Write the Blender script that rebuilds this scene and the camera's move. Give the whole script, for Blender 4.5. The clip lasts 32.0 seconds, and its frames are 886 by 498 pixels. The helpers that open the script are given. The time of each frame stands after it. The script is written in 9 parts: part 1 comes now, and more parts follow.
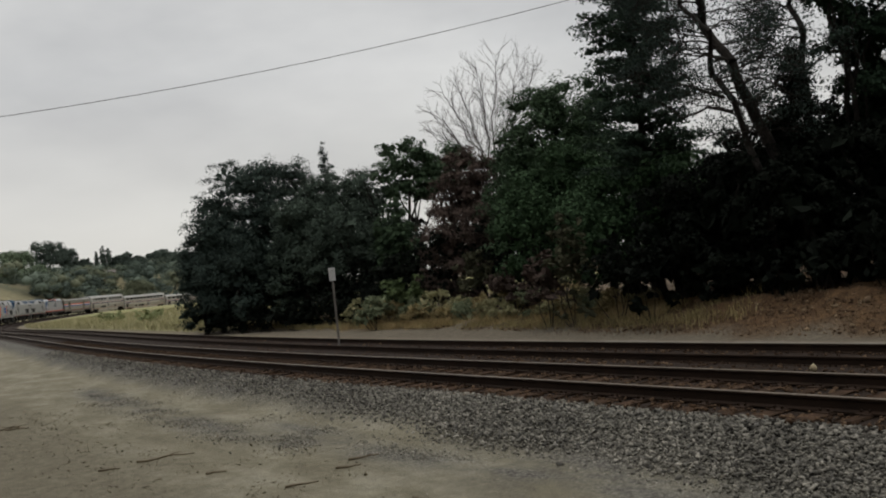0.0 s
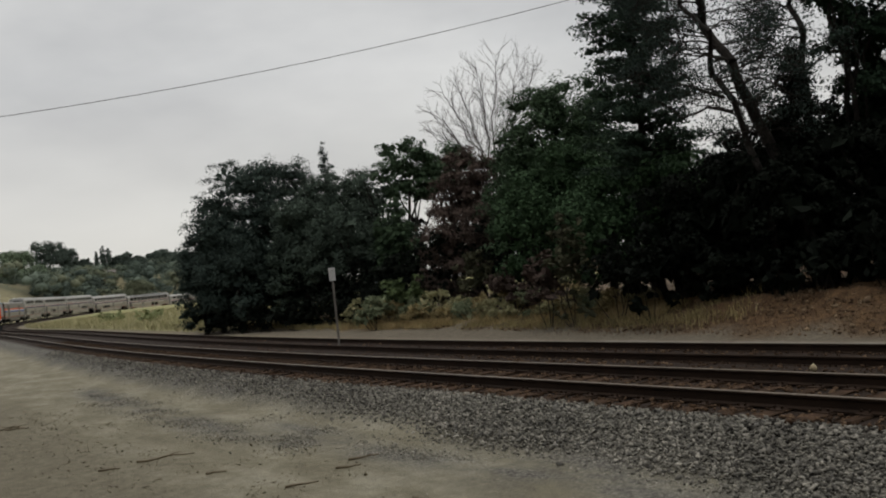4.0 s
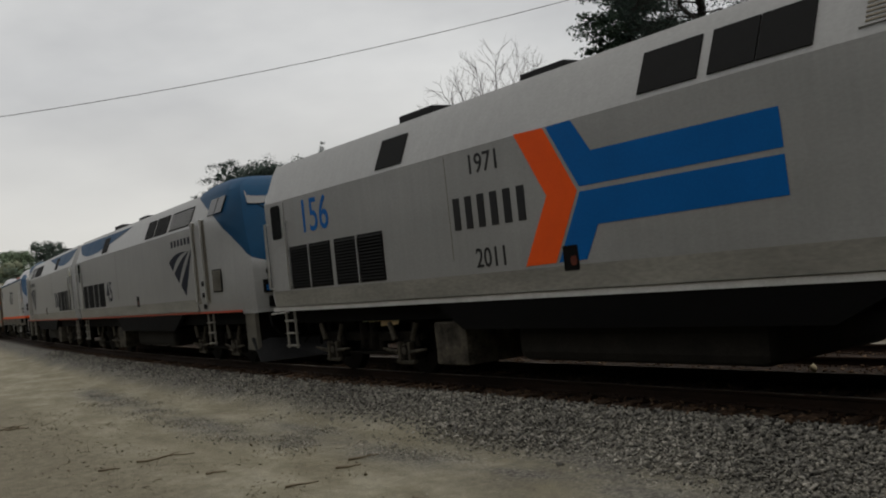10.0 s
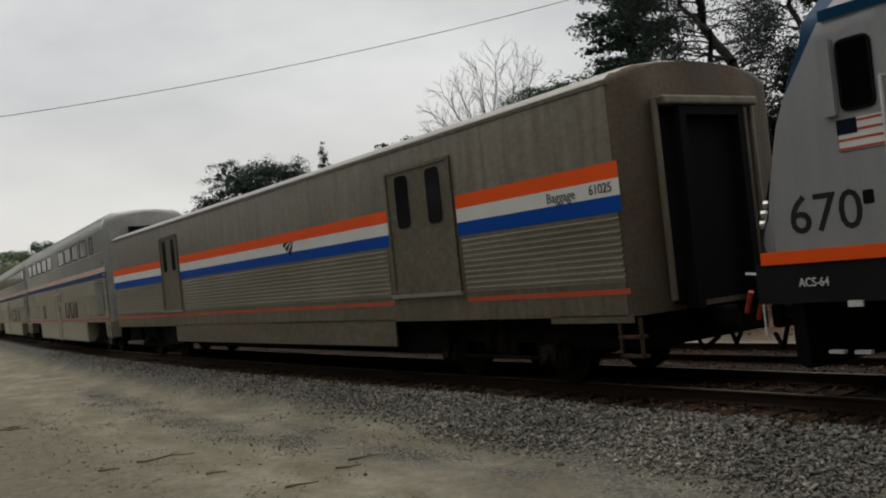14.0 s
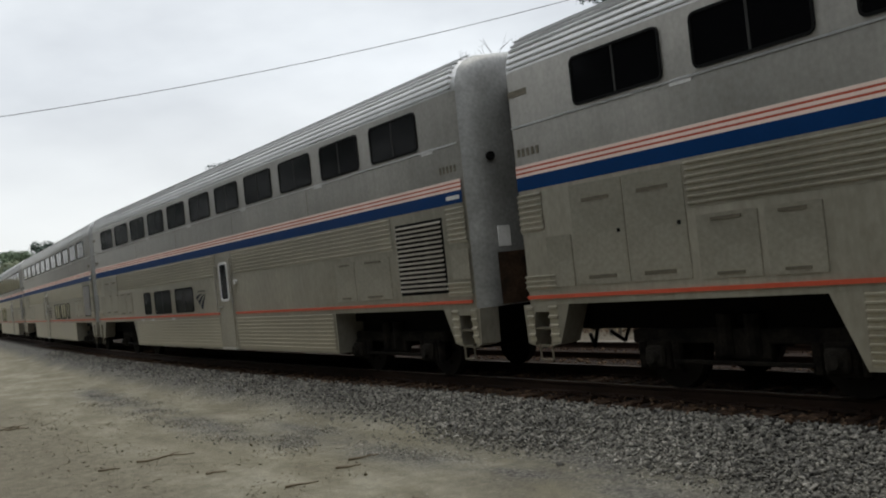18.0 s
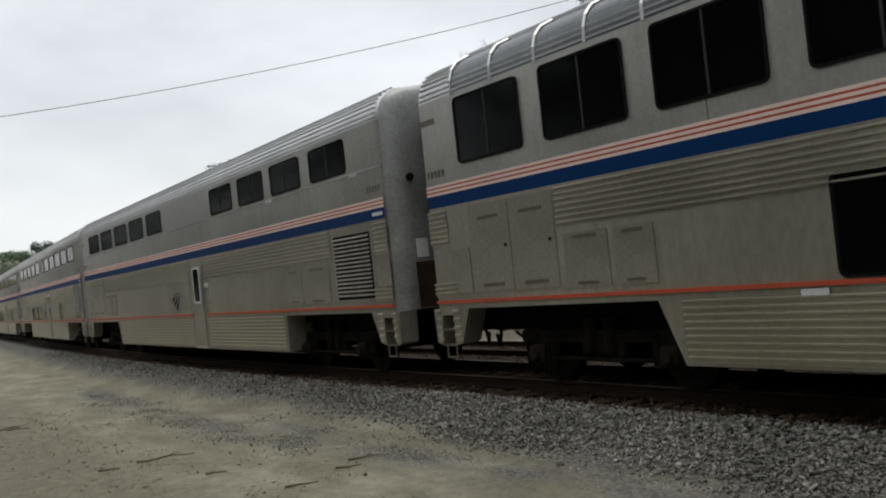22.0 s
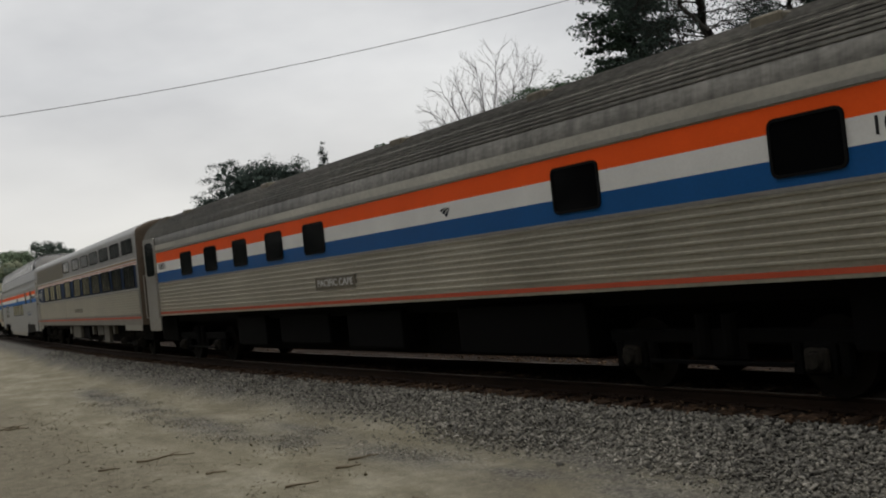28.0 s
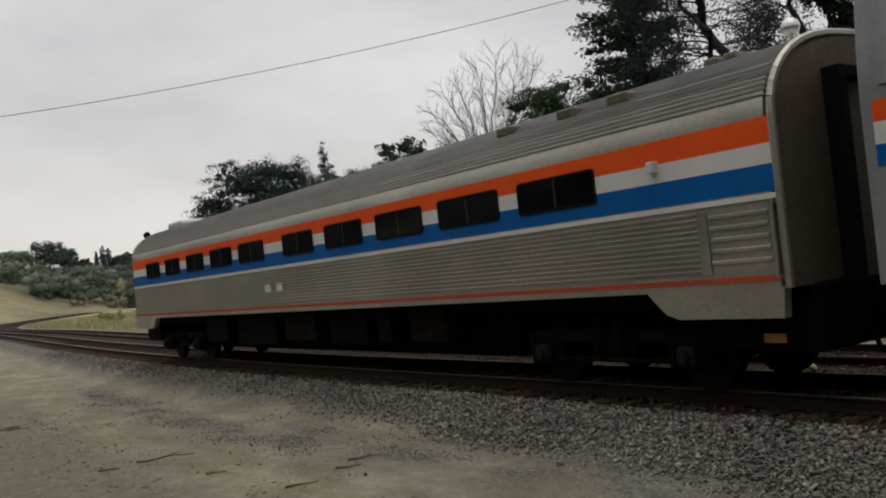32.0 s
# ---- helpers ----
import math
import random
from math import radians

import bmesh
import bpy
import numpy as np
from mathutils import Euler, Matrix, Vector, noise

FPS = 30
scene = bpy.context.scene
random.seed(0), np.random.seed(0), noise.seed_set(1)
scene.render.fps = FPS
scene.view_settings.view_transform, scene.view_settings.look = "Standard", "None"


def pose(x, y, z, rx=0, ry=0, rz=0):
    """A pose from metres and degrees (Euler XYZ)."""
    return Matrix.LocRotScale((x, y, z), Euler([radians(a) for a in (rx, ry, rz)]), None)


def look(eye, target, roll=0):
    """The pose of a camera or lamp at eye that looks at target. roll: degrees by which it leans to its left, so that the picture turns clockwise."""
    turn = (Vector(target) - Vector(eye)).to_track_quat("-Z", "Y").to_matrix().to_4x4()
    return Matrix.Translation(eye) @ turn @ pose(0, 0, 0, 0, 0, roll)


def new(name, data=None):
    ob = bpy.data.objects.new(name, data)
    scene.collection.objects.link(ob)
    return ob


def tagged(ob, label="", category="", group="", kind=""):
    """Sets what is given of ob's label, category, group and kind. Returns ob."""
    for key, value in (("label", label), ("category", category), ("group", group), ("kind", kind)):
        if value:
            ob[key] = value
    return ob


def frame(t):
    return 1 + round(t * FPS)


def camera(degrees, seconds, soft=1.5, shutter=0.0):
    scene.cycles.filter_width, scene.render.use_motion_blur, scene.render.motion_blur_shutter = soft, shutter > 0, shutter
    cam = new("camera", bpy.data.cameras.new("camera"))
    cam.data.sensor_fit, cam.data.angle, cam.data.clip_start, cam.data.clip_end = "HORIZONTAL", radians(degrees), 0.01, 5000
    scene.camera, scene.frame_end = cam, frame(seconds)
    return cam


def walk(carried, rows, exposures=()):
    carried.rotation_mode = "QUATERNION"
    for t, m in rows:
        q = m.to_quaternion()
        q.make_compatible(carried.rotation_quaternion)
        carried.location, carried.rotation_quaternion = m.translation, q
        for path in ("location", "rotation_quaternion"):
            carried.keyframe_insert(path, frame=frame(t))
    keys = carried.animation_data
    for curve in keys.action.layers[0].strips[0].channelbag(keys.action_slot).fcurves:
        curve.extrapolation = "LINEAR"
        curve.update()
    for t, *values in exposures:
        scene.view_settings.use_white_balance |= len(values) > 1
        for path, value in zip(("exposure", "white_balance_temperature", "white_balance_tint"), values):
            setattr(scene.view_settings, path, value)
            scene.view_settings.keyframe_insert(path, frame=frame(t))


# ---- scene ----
# ---------------------------------------------------------------- camera
FOV = 50.190
EYE = 1.853                     # above the rail heads
cam = camera(FOV, 32.0, soft=2.0)
CAM_POSE = pose(0, 0, EYE, 90 + 1.190, 0, 0) @ pose(0, 0, 0, 0, 0, -6.007)
walk(cam, [(0.0, CAM_POSE), (32.0, CAM_POSE)],
     exposures=[(0.0, 0.0, 6650, 8), (9.5, 0.0, 6650, 8), (13.0, 0.1, 6650, 8), (14.5, 0.2, 6600, 8), (16.5, 0.47, 6250, 7), (25.5, 0.47, 6250, 7), (27.5, 0.3, 6550, 7), (28.2, 0.15, 6600, 9),
                (30.0, 0.1, 6600, 9), (30.5, 0.22, 6600, 9), (31.2, 0.3, 6650, 10), (32.0, 0.12, 6650, 10)])

# ---------------------------------------------------------------- world and light
world = bpy.data.worlds.new("overcast_sky")
scene.world = world
world.use_nodes = True
wn, wl = world.node_tree.nodes, world.node_tree.links
wn.clear()
w_out = wn.new("ShaderNodeOutputWorld")
w_bg = wn.new("ShaderNodeBackground")
w_sky = wn.new("ShaderNodeTexSky")
w_sky.sky_type = "NISHITA"
w_sky.sun_disc = False
w_sky.sun_elevation = radians(84)
w_sky.sun_rotation = radians(19)
w_skyk = wn.new("ShaderNodeMix")
w_skyk.data_type = "RGBA"
w_skyk.blend_type = "MULTIPLY"
w_skyk.inputs[0].default_value = 1.0
w_skyk.inputs[7].default_value = (0.10, 0.10, 0.10, 1)
w_tc = wn.new("ShaderNodeTexCoord")
w_map = wn.new("ShaderNodeMapping")
w_map.inputs["Scale"].default_value = (1.0, 1.0, 2.4)
w_noise = wn.new("ShaderNodeTexNoise")
w_noise.inputs["Scale"].default_value = 3.1
w_noise.inputs["Detail"].default_value = 6
w_noise.inputs["Roughness"].default_value = 0.5
w_ramp = wn.new("ShaderNodeValToRGB")
w_ramp.color_ramp.elements[0].position = 0.3
w_ramp.color_ramp.elements[0].color = (0.49, 0.493, 0.512, 1)
w_ramp.color_ramp.elements[1].position = 0.72
w_ramp.color_ramp.elements[1].color = (0.745, 0.745, 0.75, 1)
# paler and warmer towards the horizon
w_sep = wn.new("ShaderNodeSeparateXYZ")
w_hor = wn.new("ShaderNodeMapRange")
w_hor.inputs["From Min"].default_value = 0.0
w_hor.inputs["From Max"].default_value = 0.22
w_hor.inputs["To Min"].default_value = 0.75
w_hor.inputs["To Max"].default_value = 0.0
w_pale = wn.new("ShaderNodeMix")
w_pale.data_type = "RGBA"
w_pale.inputs[7].default_value = (0.70, 0.675, 0.64, 1)
w_mix = wn.new("ShaderNodeMix")
w_mix.data_type = "RGBA"
w_mix.inputs[0].default_value = 0.94
wl.new(w_tc.outputs["Generated"], w_map.inputs["Vector"])
wl.new(w_map.outputs[0], w_noise.inputs["Vector"])
wl.new(w_noise.outputs["Fac"], w_ramp.inputs["Fac"])
wl.new(w_tc.outputs["Generated"], w_sep.inputs[0])
wl.new(w_sep.outputs["Z"], w_hor.inputs["Value"])
wl.new(w_hor.outputs[0], w_pale.inputs[0])
wl.new(w_ramp.outputs["Color"], w_pale.inputs[6])
wl.new(w_sky.outputs[0], w_skyk.inputs[6])
wl.new(w_skyk.outputs[2], w_mix.inputs[6])
wl.new(w_pale.outputs[2], w_mix.inputs[7])
wl.new(w_mix.outputs[2], w_bg.inputs["Color"])
# an overcast sky is brighter overhead
w_zen = wn.new("ShaderNodeMapRange")
w_zen.inputs["From Min"].default_value = 0.3
w_zen.inputs["From Max"].default_value = 1.0
w_zen.inputs["To Min"].default_value = 1.0
w_zen.inputs["To Max"].default_value = 1.7
wl.new(w_sep.outputs["Z"], w_zen.inputs["Value"])
wl.new(w_zen.outputs[0], w_bg.inputs["Strength"])
wl.new(w_bg.outputs[0], w_out.inputs["Surface"])

sun_data = bpy.data.lights.new("sun", "SUN")
sun_data.energy = 0.8
sun_data.angle = radians(45)
sun_data.color = (1.0, 0.94, 0.84)
sun = new("sun", sun_data)
sun.matrix_world = look((4, 8, 85), (0, 0, 0))
# ---------------------------------------------------------------- materials
def nodes_of(name):
    m = bpy.data.materials.new(name)
    m.use_nodes = True
    return m, m.node_tree.nodes, m.node_tree.links, m.node_tree.nodes["Principled BSDF"]


def mat(name, col, rough=0.6, metal=0.0, vary=0.25, scale=3.0, fine=40.0, bump=0.0, tint=None, rnd=0.0, spec=0.28, stretch=(1, 1, 1), streak=0.0, wave=0.0):
    """A surface with broad stains, fine grain and a little relief, in object space, metres; streak: run-down dirt; wave: buckled sheet."""
    m, n, l, b = nodes_of(name)
    tc = n.new("ShaderNodeTexCoord")
    mp = n.new("ShaderNodeMapping")
    mp.inputs["Scale"].default_value = stretch
    l.new(tc.outputs["Object"], mp.inputs["Vector"])
    big = n.new("ShaderNodeTexNoise")
    big.inputs["Scale"].default_value = scale
    big.inputs["Detail"].default_value = 5
    big.inputs["Roughness"].default_value = 0.6
    sml = n.new("ShaderNodeTexNoise")
    sml.inputs["Scale"].default_value = fine
    sml.inputs["Detail"].default_value = 3
    l.new(mp.outputs[0], big.inputs["Vector"])
    l.new(mp.outputs[0], sml.inputs["Vector"])
    r = n.new("ShaderNodeValToRGB")
    c = Vector(col[:3])
    t = Vector(tint) if tint else c
    r.color_ramp.elements[0].position = 0.3
    r.color_ramp.elements[0].color = (*(c * (1 - vary)), 1)
    r.color_ramp.elements[1].position = 0.7
    r.color_ramp.elements[1].color = (*(t * (1 + vary * 0.5)), 1)
    l.new(big.outputs["Fac"], r.inputs["Fac"])
    mx = n.new("ShaderNodeMix")
    mx.data_type = "RGBA"
    mx.blend_type = "OVERLAY"
    mx.inputs[0].default_value = min(0.8, vary * 1.2)
    l.new(r.outputs["Color"], mx.inputs[6])
    l.new(sml.outputs["Fac"], mx.inputs[7])
    last = mx.outputs[2]
    if streak:
        sm = n.new("ShaderNodeMapping")
        sm.inputs["Scale"].default_value = (4.0, 4.0, 0.30)
        l.new(tc.outputs["Object"], sm.inputs["Vector"])
        st = n.new("ShaderNodeTexNoise")
        st.inputs["Scale"].default_value = 1.6
        st.inputs["Detail"].default_value = 6
        st.inputs["Roughness"].default_value = 0.65
        l.new(sm.outputs[0], st.inputs["Vector"])
        sr = n.new("ShaderNodeMapRange")
        sr.inputs["From Min"].default_value = 0.35
        sr.inputs["From Max"].default_value = 0.65
        sr.inputs["To Min"].default_value = 1 - streak
        sr.inputs["To Max"].default_value = 1 + streak * 0.6
        l.new(st.outputs["Fac"], sr.inputs["Value"])
        sh = n.new("ShaderNodeHueSaturation")
        l.new(sr.outputs[0], sh.inputs["Value"])
        l.new(last, sh.inputs["Color"])
        last = sh.outputs["Color"]
    if rnd:
        oi = n.new("ShaderNodeObjectInfo")
        mr = n.new("ShaderNodeMapRange")
        mr.inputs["To Min"].default_value = 1 - rnd
        mr.inputs["To Max"].default_value = 1 + rnd
        l.new(oi.outputs["Random"], mr.inputs["Value"])
        hv = n.new("ShaderNodeHueSaturation")
        l.new(mr.outputs[0], hv.inputs["Value"])
        l.new(last, hv.inputs["Color"])
        last = hv.outputs["Color"]
    l.new(last, b.inputs["Base Color"])
    b.inputs["Metallic"].default_value = metal
    b.inputs["Specular IOR Level"].default_value = spec
    rr = n.new("ShaderNodeMapRange")
    rr.inputs["To Min"].default_value = max(0.03, rough - 0.12)
    rr.inputs["To Max"].default_value = min(1.0, rough + 0.12)
    l.new(big.outputs["Fac"], rr.inputs["Value"])
    l.new(rr.outputs[0], b.inputs["Roughness"])
    if bump:
        bp = n.new("ShaderNodeBump")
        bp.inputs["Strength"].default_value = bump
        bp.inputs["Distance"].default_value = 0.02
        l.new(sml.outputs["Fac"], bp.inputs["Height"])
        l.new(bp.outputs[0], b.inputs["Normal"])
    if wave:
        wv = n.new("ShaderNodeTexNoise")
        wv.inputs["Scale"].default_value = 1.3
        wv.inputs["Detail"].default_value = 2
        l.new(tc.outputs["Object"], wv.inputs["Vector"])
        bp = n.new("ShaderNodeBump")
        bp.inputs["Strength"].default_value = wave
        bp.inputs["Distance"].default_value = 0.05
        l.new(wv.outputs["Fac"], bp.inputs["Height"])
        l.new(bp.outputs[0], b.inputs["Normal"])
    return m


def island_mat(name, ramp, rough=0.8, spec=0.3, noise_scale=0.6, single=0.6):
    """Loose pieces (leaves, stones): the colour runs along a ramp from island to island."""
    m, n, l, b = nodes_of(name)
    g = n.new("ShaderNodeNewGeometry")
    tc = n.new("ShaderNodeTexCoord")
    nz = n.new("ShaderNodeTexNoise")
    nz.inputs["Scale"].default_value = noise_scale
    nz.inputs["Detail"].default_value = 2
    l.new(tc.outputs["Object"], nz.inputs["Vector"])
    ad = n.new("ShaderNodeMath")
    ad.operation = "MULTIPLY_ADD"
    ad.inputs[1].default_value = single
    l.new(g.outputs["Random Per Island"], ad.inputs[0])
    sc = n.new("ShaderNodeMath")
    sc.operation = "MULTIPLY"
    sc.inputs[1].default_value = 1.05 - single
    l.new(nz.outputs["Fac"], sc.inputs[0])
    l.new(sc.outputs[0], ad.inputs[2])
    r = n.new("ShaderNodeValToRGB")
    while len(r.color_ramp.elements) < len(ramp):
        r.color_ramp.elements.new(0.5)
    for e, (p, c) in zip(r.color_ramp.elements, ramp):
        e.position, e.color = p, (*c, 1)
    l.new(ad.outputs[0], r.inputs["Fac"])
    l.new(r.outputs["Color"], b.inputs["Base Color"])
    b.inputs["Roughness"].default_value = rough
    b.inputs["Specular IOR Level"].default_value = spec
    return m


def leaf_mat(name, dark, light, warm=None):
    ramp = [(0.15, dark), (0.6, light)]
    if warm:
        ramp.append((0.97, warm))
    return island_mat(name, ramp, rough=0.7, spec=0.06, noise_scale=0.8, single=0.32)


M = {}
M["ballast"] = island_mat("ballast_stone", [(0.10, (0.014, 0.013, 0.0115)), (0.42, (0.112, 0.106, 0.093)), (0.78, (0.225, 0.212, 0.183)), (0.97, (0.42, 0.395, 0.34))], 0.95, 0.1, 0.5, 0.68)
M["rail_side"] = mat("rusty_rail_steel", (0.024, 0.0135, 0.0080), 0.9, 0.0, 0.4, 2.0, 60, 0.2, spec=0.2)
M["rail_top"] = mat("worn_rusty_rail_head", (0.17, 0.140, 0.112), 0.52, 0.55, 0.2, 1.0, 50)
M["tie"] = mat("old_creosoted_timber", (0.017, 0.012, 0.009), 0.95, 0, 0.5, 3, 30, 0.6, tint=(0.060, 0.036, 0.022), rnd=0.3, spec=0.1)
# grimy steel, its albedo cut to near zero for the shade under the cars
M["dark_under"] = mat("grimy_shade_black_steel", (0.0028, 0.0026, 0.0025), 0.85, 0.0, 0.5, 3, 40, 0.2, spec=0.08)
M["leaf_a"] = leaf_mat("oak_leaves", (0.015, 0.024, 0.021), (0.050, 0.069, 0.058))
M["leaf_b"] = leaf_mat("bay_leaves", (0.012, 0.023, 0.014), (0.058, 0.090, 0.050))
M["leaf_c"] = leaf_mat("grey_green_leaves", (0.020, 0.031, 0.025), (0.066, 0.088, 0.068))
# near-black albedo: the deep shade of the bank trees is put into this colour
M["leaf_d"] = leaf_mat("shade_darkened_leaves", (0.0022, 0.0032, 0.0024), (0.0075, 0.0105, 0.007))
M["leaf_e"] = leaf_mat("bright_bay_leaves", (0.008, 0.018, 0.010), (0.050, 0.088, 0.042))
M["leaf_f"] = leaf_mat("deep_green_leaves", (0.006, 0.012, 0.008), (0.022, 0.038, 0.022))
M["leaf_g"] = leaf_mat("dull_needles", (0.012, 0.024, 0.018), (0.046, 0.070, 0.048))
M["shrub_mixed"] = leaf_mat("olive_brown_leaves", (0.016, 0.018, 0.010), (0.066, 0.066, 0.040))
M["weed_grey"] = leaf_mat("grey_green_weed_leaves", (0.070, 0.086, 0.052), (0.18, 0.205, 0.125))
# hillside leaves are paled and greyed: distance haze put into the colour
M["leaf_hill"] = leaf_mat("haze_paled_scrub_leaves", (0.082, 0.104, 0.083), (0.130, 0.160, 0.124))
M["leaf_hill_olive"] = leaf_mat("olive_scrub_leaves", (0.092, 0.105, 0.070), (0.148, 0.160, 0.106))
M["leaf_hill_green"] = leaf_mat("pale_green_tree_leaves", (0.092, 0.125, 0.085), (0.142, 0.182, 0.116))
M["leaf_hill_dark"] = leaf_mat("haze_paled_tree_leaves", (0.046, 0.061, 0.052), (0.082, 0.105, 0.086))
M["leaf_dry"] = leaf_mat("dry_brown_leaves", (0.026, 0.019, 0.016), (0.088, 0.064, 0.054))
M["far_wall"] = mat("pale_stucco", (0.5, 0.48, 0.45), 0.9, 0, 0.2, 0.5, 6)
M["far_roof"] = mat("grey_shingle", (0.16, 0.14, 0.13), 0.9, 0, 0.3, 1.0, 8)
M["far_pane"] = mat("dark_house_pane", (0.05, 0.055, 0.06), 0.25, 0, 0.1)
M["bark"] = mat("dark_bark", (0.030, 0.025, 0.021), 0.95, 0, 0.5, 4, 25, 0.6)
M["bark_grey"] = mat("bare_grey_bark", (0.060, 0.050, 0.044), 0.95, 0, 0.4, 4, 25, 0.4)
M["grass_dry"] = island_mat("dry_grass_blades", [(0.1, (0.12, 0.10, 0.045)), (0.5, (0.26, 0.21, 0.10)), (0.9, (0.40, 0.34, 0.18))], 0.9, 0.2, 0.25)
M["grass_gold"] = island_mat("golden_grass_blades", [(0.1, (0.20, 0.14, 0.06)), (0.5, (0.38, 0.28, 0.14)), (0.9, (0.52, 0.41, 0.23))], 0.9, 0.2, 0.25)
M["grass_field"] = island_mat("half_green_field_grass", [(0.1, (0.17, 0.17, 0.085)), (0.5, (0.31, 0.285, 0.16)), (0.9, (0.46, 0.41, 0.25))], 0.9, 0.1, 0.25)
M["shrub_green"] = leaf_mat("pale_green_shrub_leaves", (0.13, 0.155, 0.075), (0.25, 0.275, 0.14))
M["weed"] = island_mat("weedy_green_leaves", [(0.1, (0.12, 0.125, 0.062)), (0.5, (0.26, 0.25, 0.135)), (0.9, (0.40, 0.36, 0.21))], 0.8, 0.2, 0.6)
M["bush_green"] = leaf_mat("green_bush_leaves", (0.022, 0.036, 0.016), (0.085, 0.115, 0.05))
M["tan_weed"] = island_mat("straw_coloured_weed", [(0.1, (0.13, 0.105, 0.05)), (0.5, (0.28, 0.225, 0.115)), (0.9, (0.43, 0.355, 0.19))], 0.9, 0.1, 0.5)
# ---------------------------------------------------------------- the line of the track
# arc s runs from the point nearest the eye back round the bend; lateral l grows away from the eye
PHI, NEAR = 0.98189, 10.085
K_S = [-14, -8, 4, 12, 20, 32, 65, 85, 110, 140, 170, 200, 235, 270, 310, 360, 420, 520]
K_V = [0.0, -0.00569, -0.00228, 0.00198, 0.00315, 0.00231, 0.00032, -0.0019, 0.00054, 0.00289, 0.00326, 0.00218, 0.00153, 0.00304, 0.00661, 0.0085, 0.002, 0.0]
ARC = np.arange(-500.0, 760.0, 1.0)
_kap = np.interp(ARC, K_S, K_V)
_kap[ARC < -14] = 0.0
_ang = np.concatenate([[0], np.cumsum((_kap[1:] + _kap[:-1]) / 2)])
_ang -= np.interp(0, ARC, _ang)
_U = np.concatenate([[0], np.cumsum((np.cos(_ang[1:]) + np.cos(_ang[:-1])) / 2)])
_N = np.concatenate([[0], np.cumsum((np.sin(_ang[1:]) + np.sin(_ang[:-1])) / 2)])
_U -= np.interp(0, ARC, _U)
_N -= np.interp(0, ARC, _N) - NEAR
EU, EN = (-math.cos(PHI), math.sin(PHI)), (math.sin(PHI), math.cos(PHI))
LINE_X, LINE_Y = _U * EU[0] + _N * EN[0], _U * EU[1] + _N * EN[1]


def line(s, l=0.0):
    """The plan place at arc s, l metres to the far side, and the angle of the way there."""
    a = np.interp(s, ARC, _ang)
    x, y = np.interp(s, ARC, LINE_X), np.interp(s, ARC, LINE_Y)
    nx, ny = -np.sin(a) * EU[0] + np.cos(a) * EN[0], -np.sin(a) * EU[1] + np.cos(a) * EN[1]
    return x + nx * l, y + ny * l, a


def at(s, l, z=0.0):
    x, y, _ = line(s, l)
    return Vector((float(x), float(y), z))


def heading(s):
    """Degrees about z of a thing whose x axis points along the train's way at arc s."""
    x0, y0, _ = line(s + 0.5)
    x1, y1, _ = line(s - 0.5)
    return math.degrees(math.atan2(float(y1 - y0), float(x1 - x0)))


def dip(s):
    """How far the line has dropped beyond the bend."""
    return np.interp(s, [296, 345, 375, 420], [0.0, 1.5, 2.7, 3.0])


TRACK_2, Z_2 = 4.25, -0.20
SPEED, T_REF, S_REF = 18.855, 18.0, 11.200


def smooth(a, b, x):
    t = np.clip((x - a) / (b - a), 0, 1)
    return t * t * (3 - 2 * t)


def ground_z(s, l):
    """Height of the earth: dirt, ballast shoulder, two track beds, service road, bank."""
    z = -0.58 + 0 * l
    z = z + 0.385 * smooth(-2.75, -1.45, l)
    z = z - 0.165 * smooth(1.5, 2.6, l)
    z = z - 0.04 * smooth(5.6, 6.4, l)
    top = np.interp(s, [-40, 0, 8, 14, 20, 27, 35, 60], [1.0, 0.9, 0.8, 0.72, 0.58, 0.44, 0.38, 0.1])
    lo = np.interp(s, [-40, 14, 20, 30, 60], [7.2, 7.2, 8.2, 9.0, 8.0])
    z = z + top * smooth(lo, lo + 3.8, l) + 0.25 * top * smooth(lo + 3.5, lo + 12, l)
    return z - dip(s)


# ---------------------------------------------------------------- mesh helpers
def mesh_of(name, verts, faces, material, smooth_shade=False):
    me = bpy.data.meshes.new(name)
    me.from_pydata([tuple(map(float, v)) for v in verts], [], faces)
    me.materials.append(material)
    if smooth_shade:
        me.polygons.foreach_set("use_smooth", [True] * len(me.polygons))
    me.update()
    return me


def quads_mesh(name, co, material):
    """co: (n, 4, 3) corners, one loose quad each."""
    n = len(co)
    me = bpy.data.meshes.new(name)
    me.vertices.add(n * 4)
    me.vertices.foreach_set("co", np.ascontiguousarray(co, dtype=np.float32).ravel())
    me.loops.add(n * 4)
    me.loops.foreach_set("vertex_index", np.arange(n * 4, dtype=np.int32))
    me.polygons.add(n)
    me.polygons.foreach_set("loop_start", np.arange(0, n * 4, 4, dtype=np.int32))
    me.polygons.foreach_set("loop_total", np.full(n, 4, dtype=np.int32))
    me.materials.append(material)
    me.update(calc_edges=True)
    return me


def part(name, bm, material, parent, label=""):
    me = bpy.data.meshes.new(name)
    bm.to_mesh(me)
    bm.free()
    me.materials.append(material)
    ob = new(name, me)
    ob.parent = parent
    if label:
        tagged(ob, label=label)
    return ob


def part_me(name, me, parent, label="", m=None):
    ob = new(name, me)
    ob.parent = parent
    if m is not None:
        ob.matrix_basis = m
    if label:
        tagged(ob, label=label)
    return ob


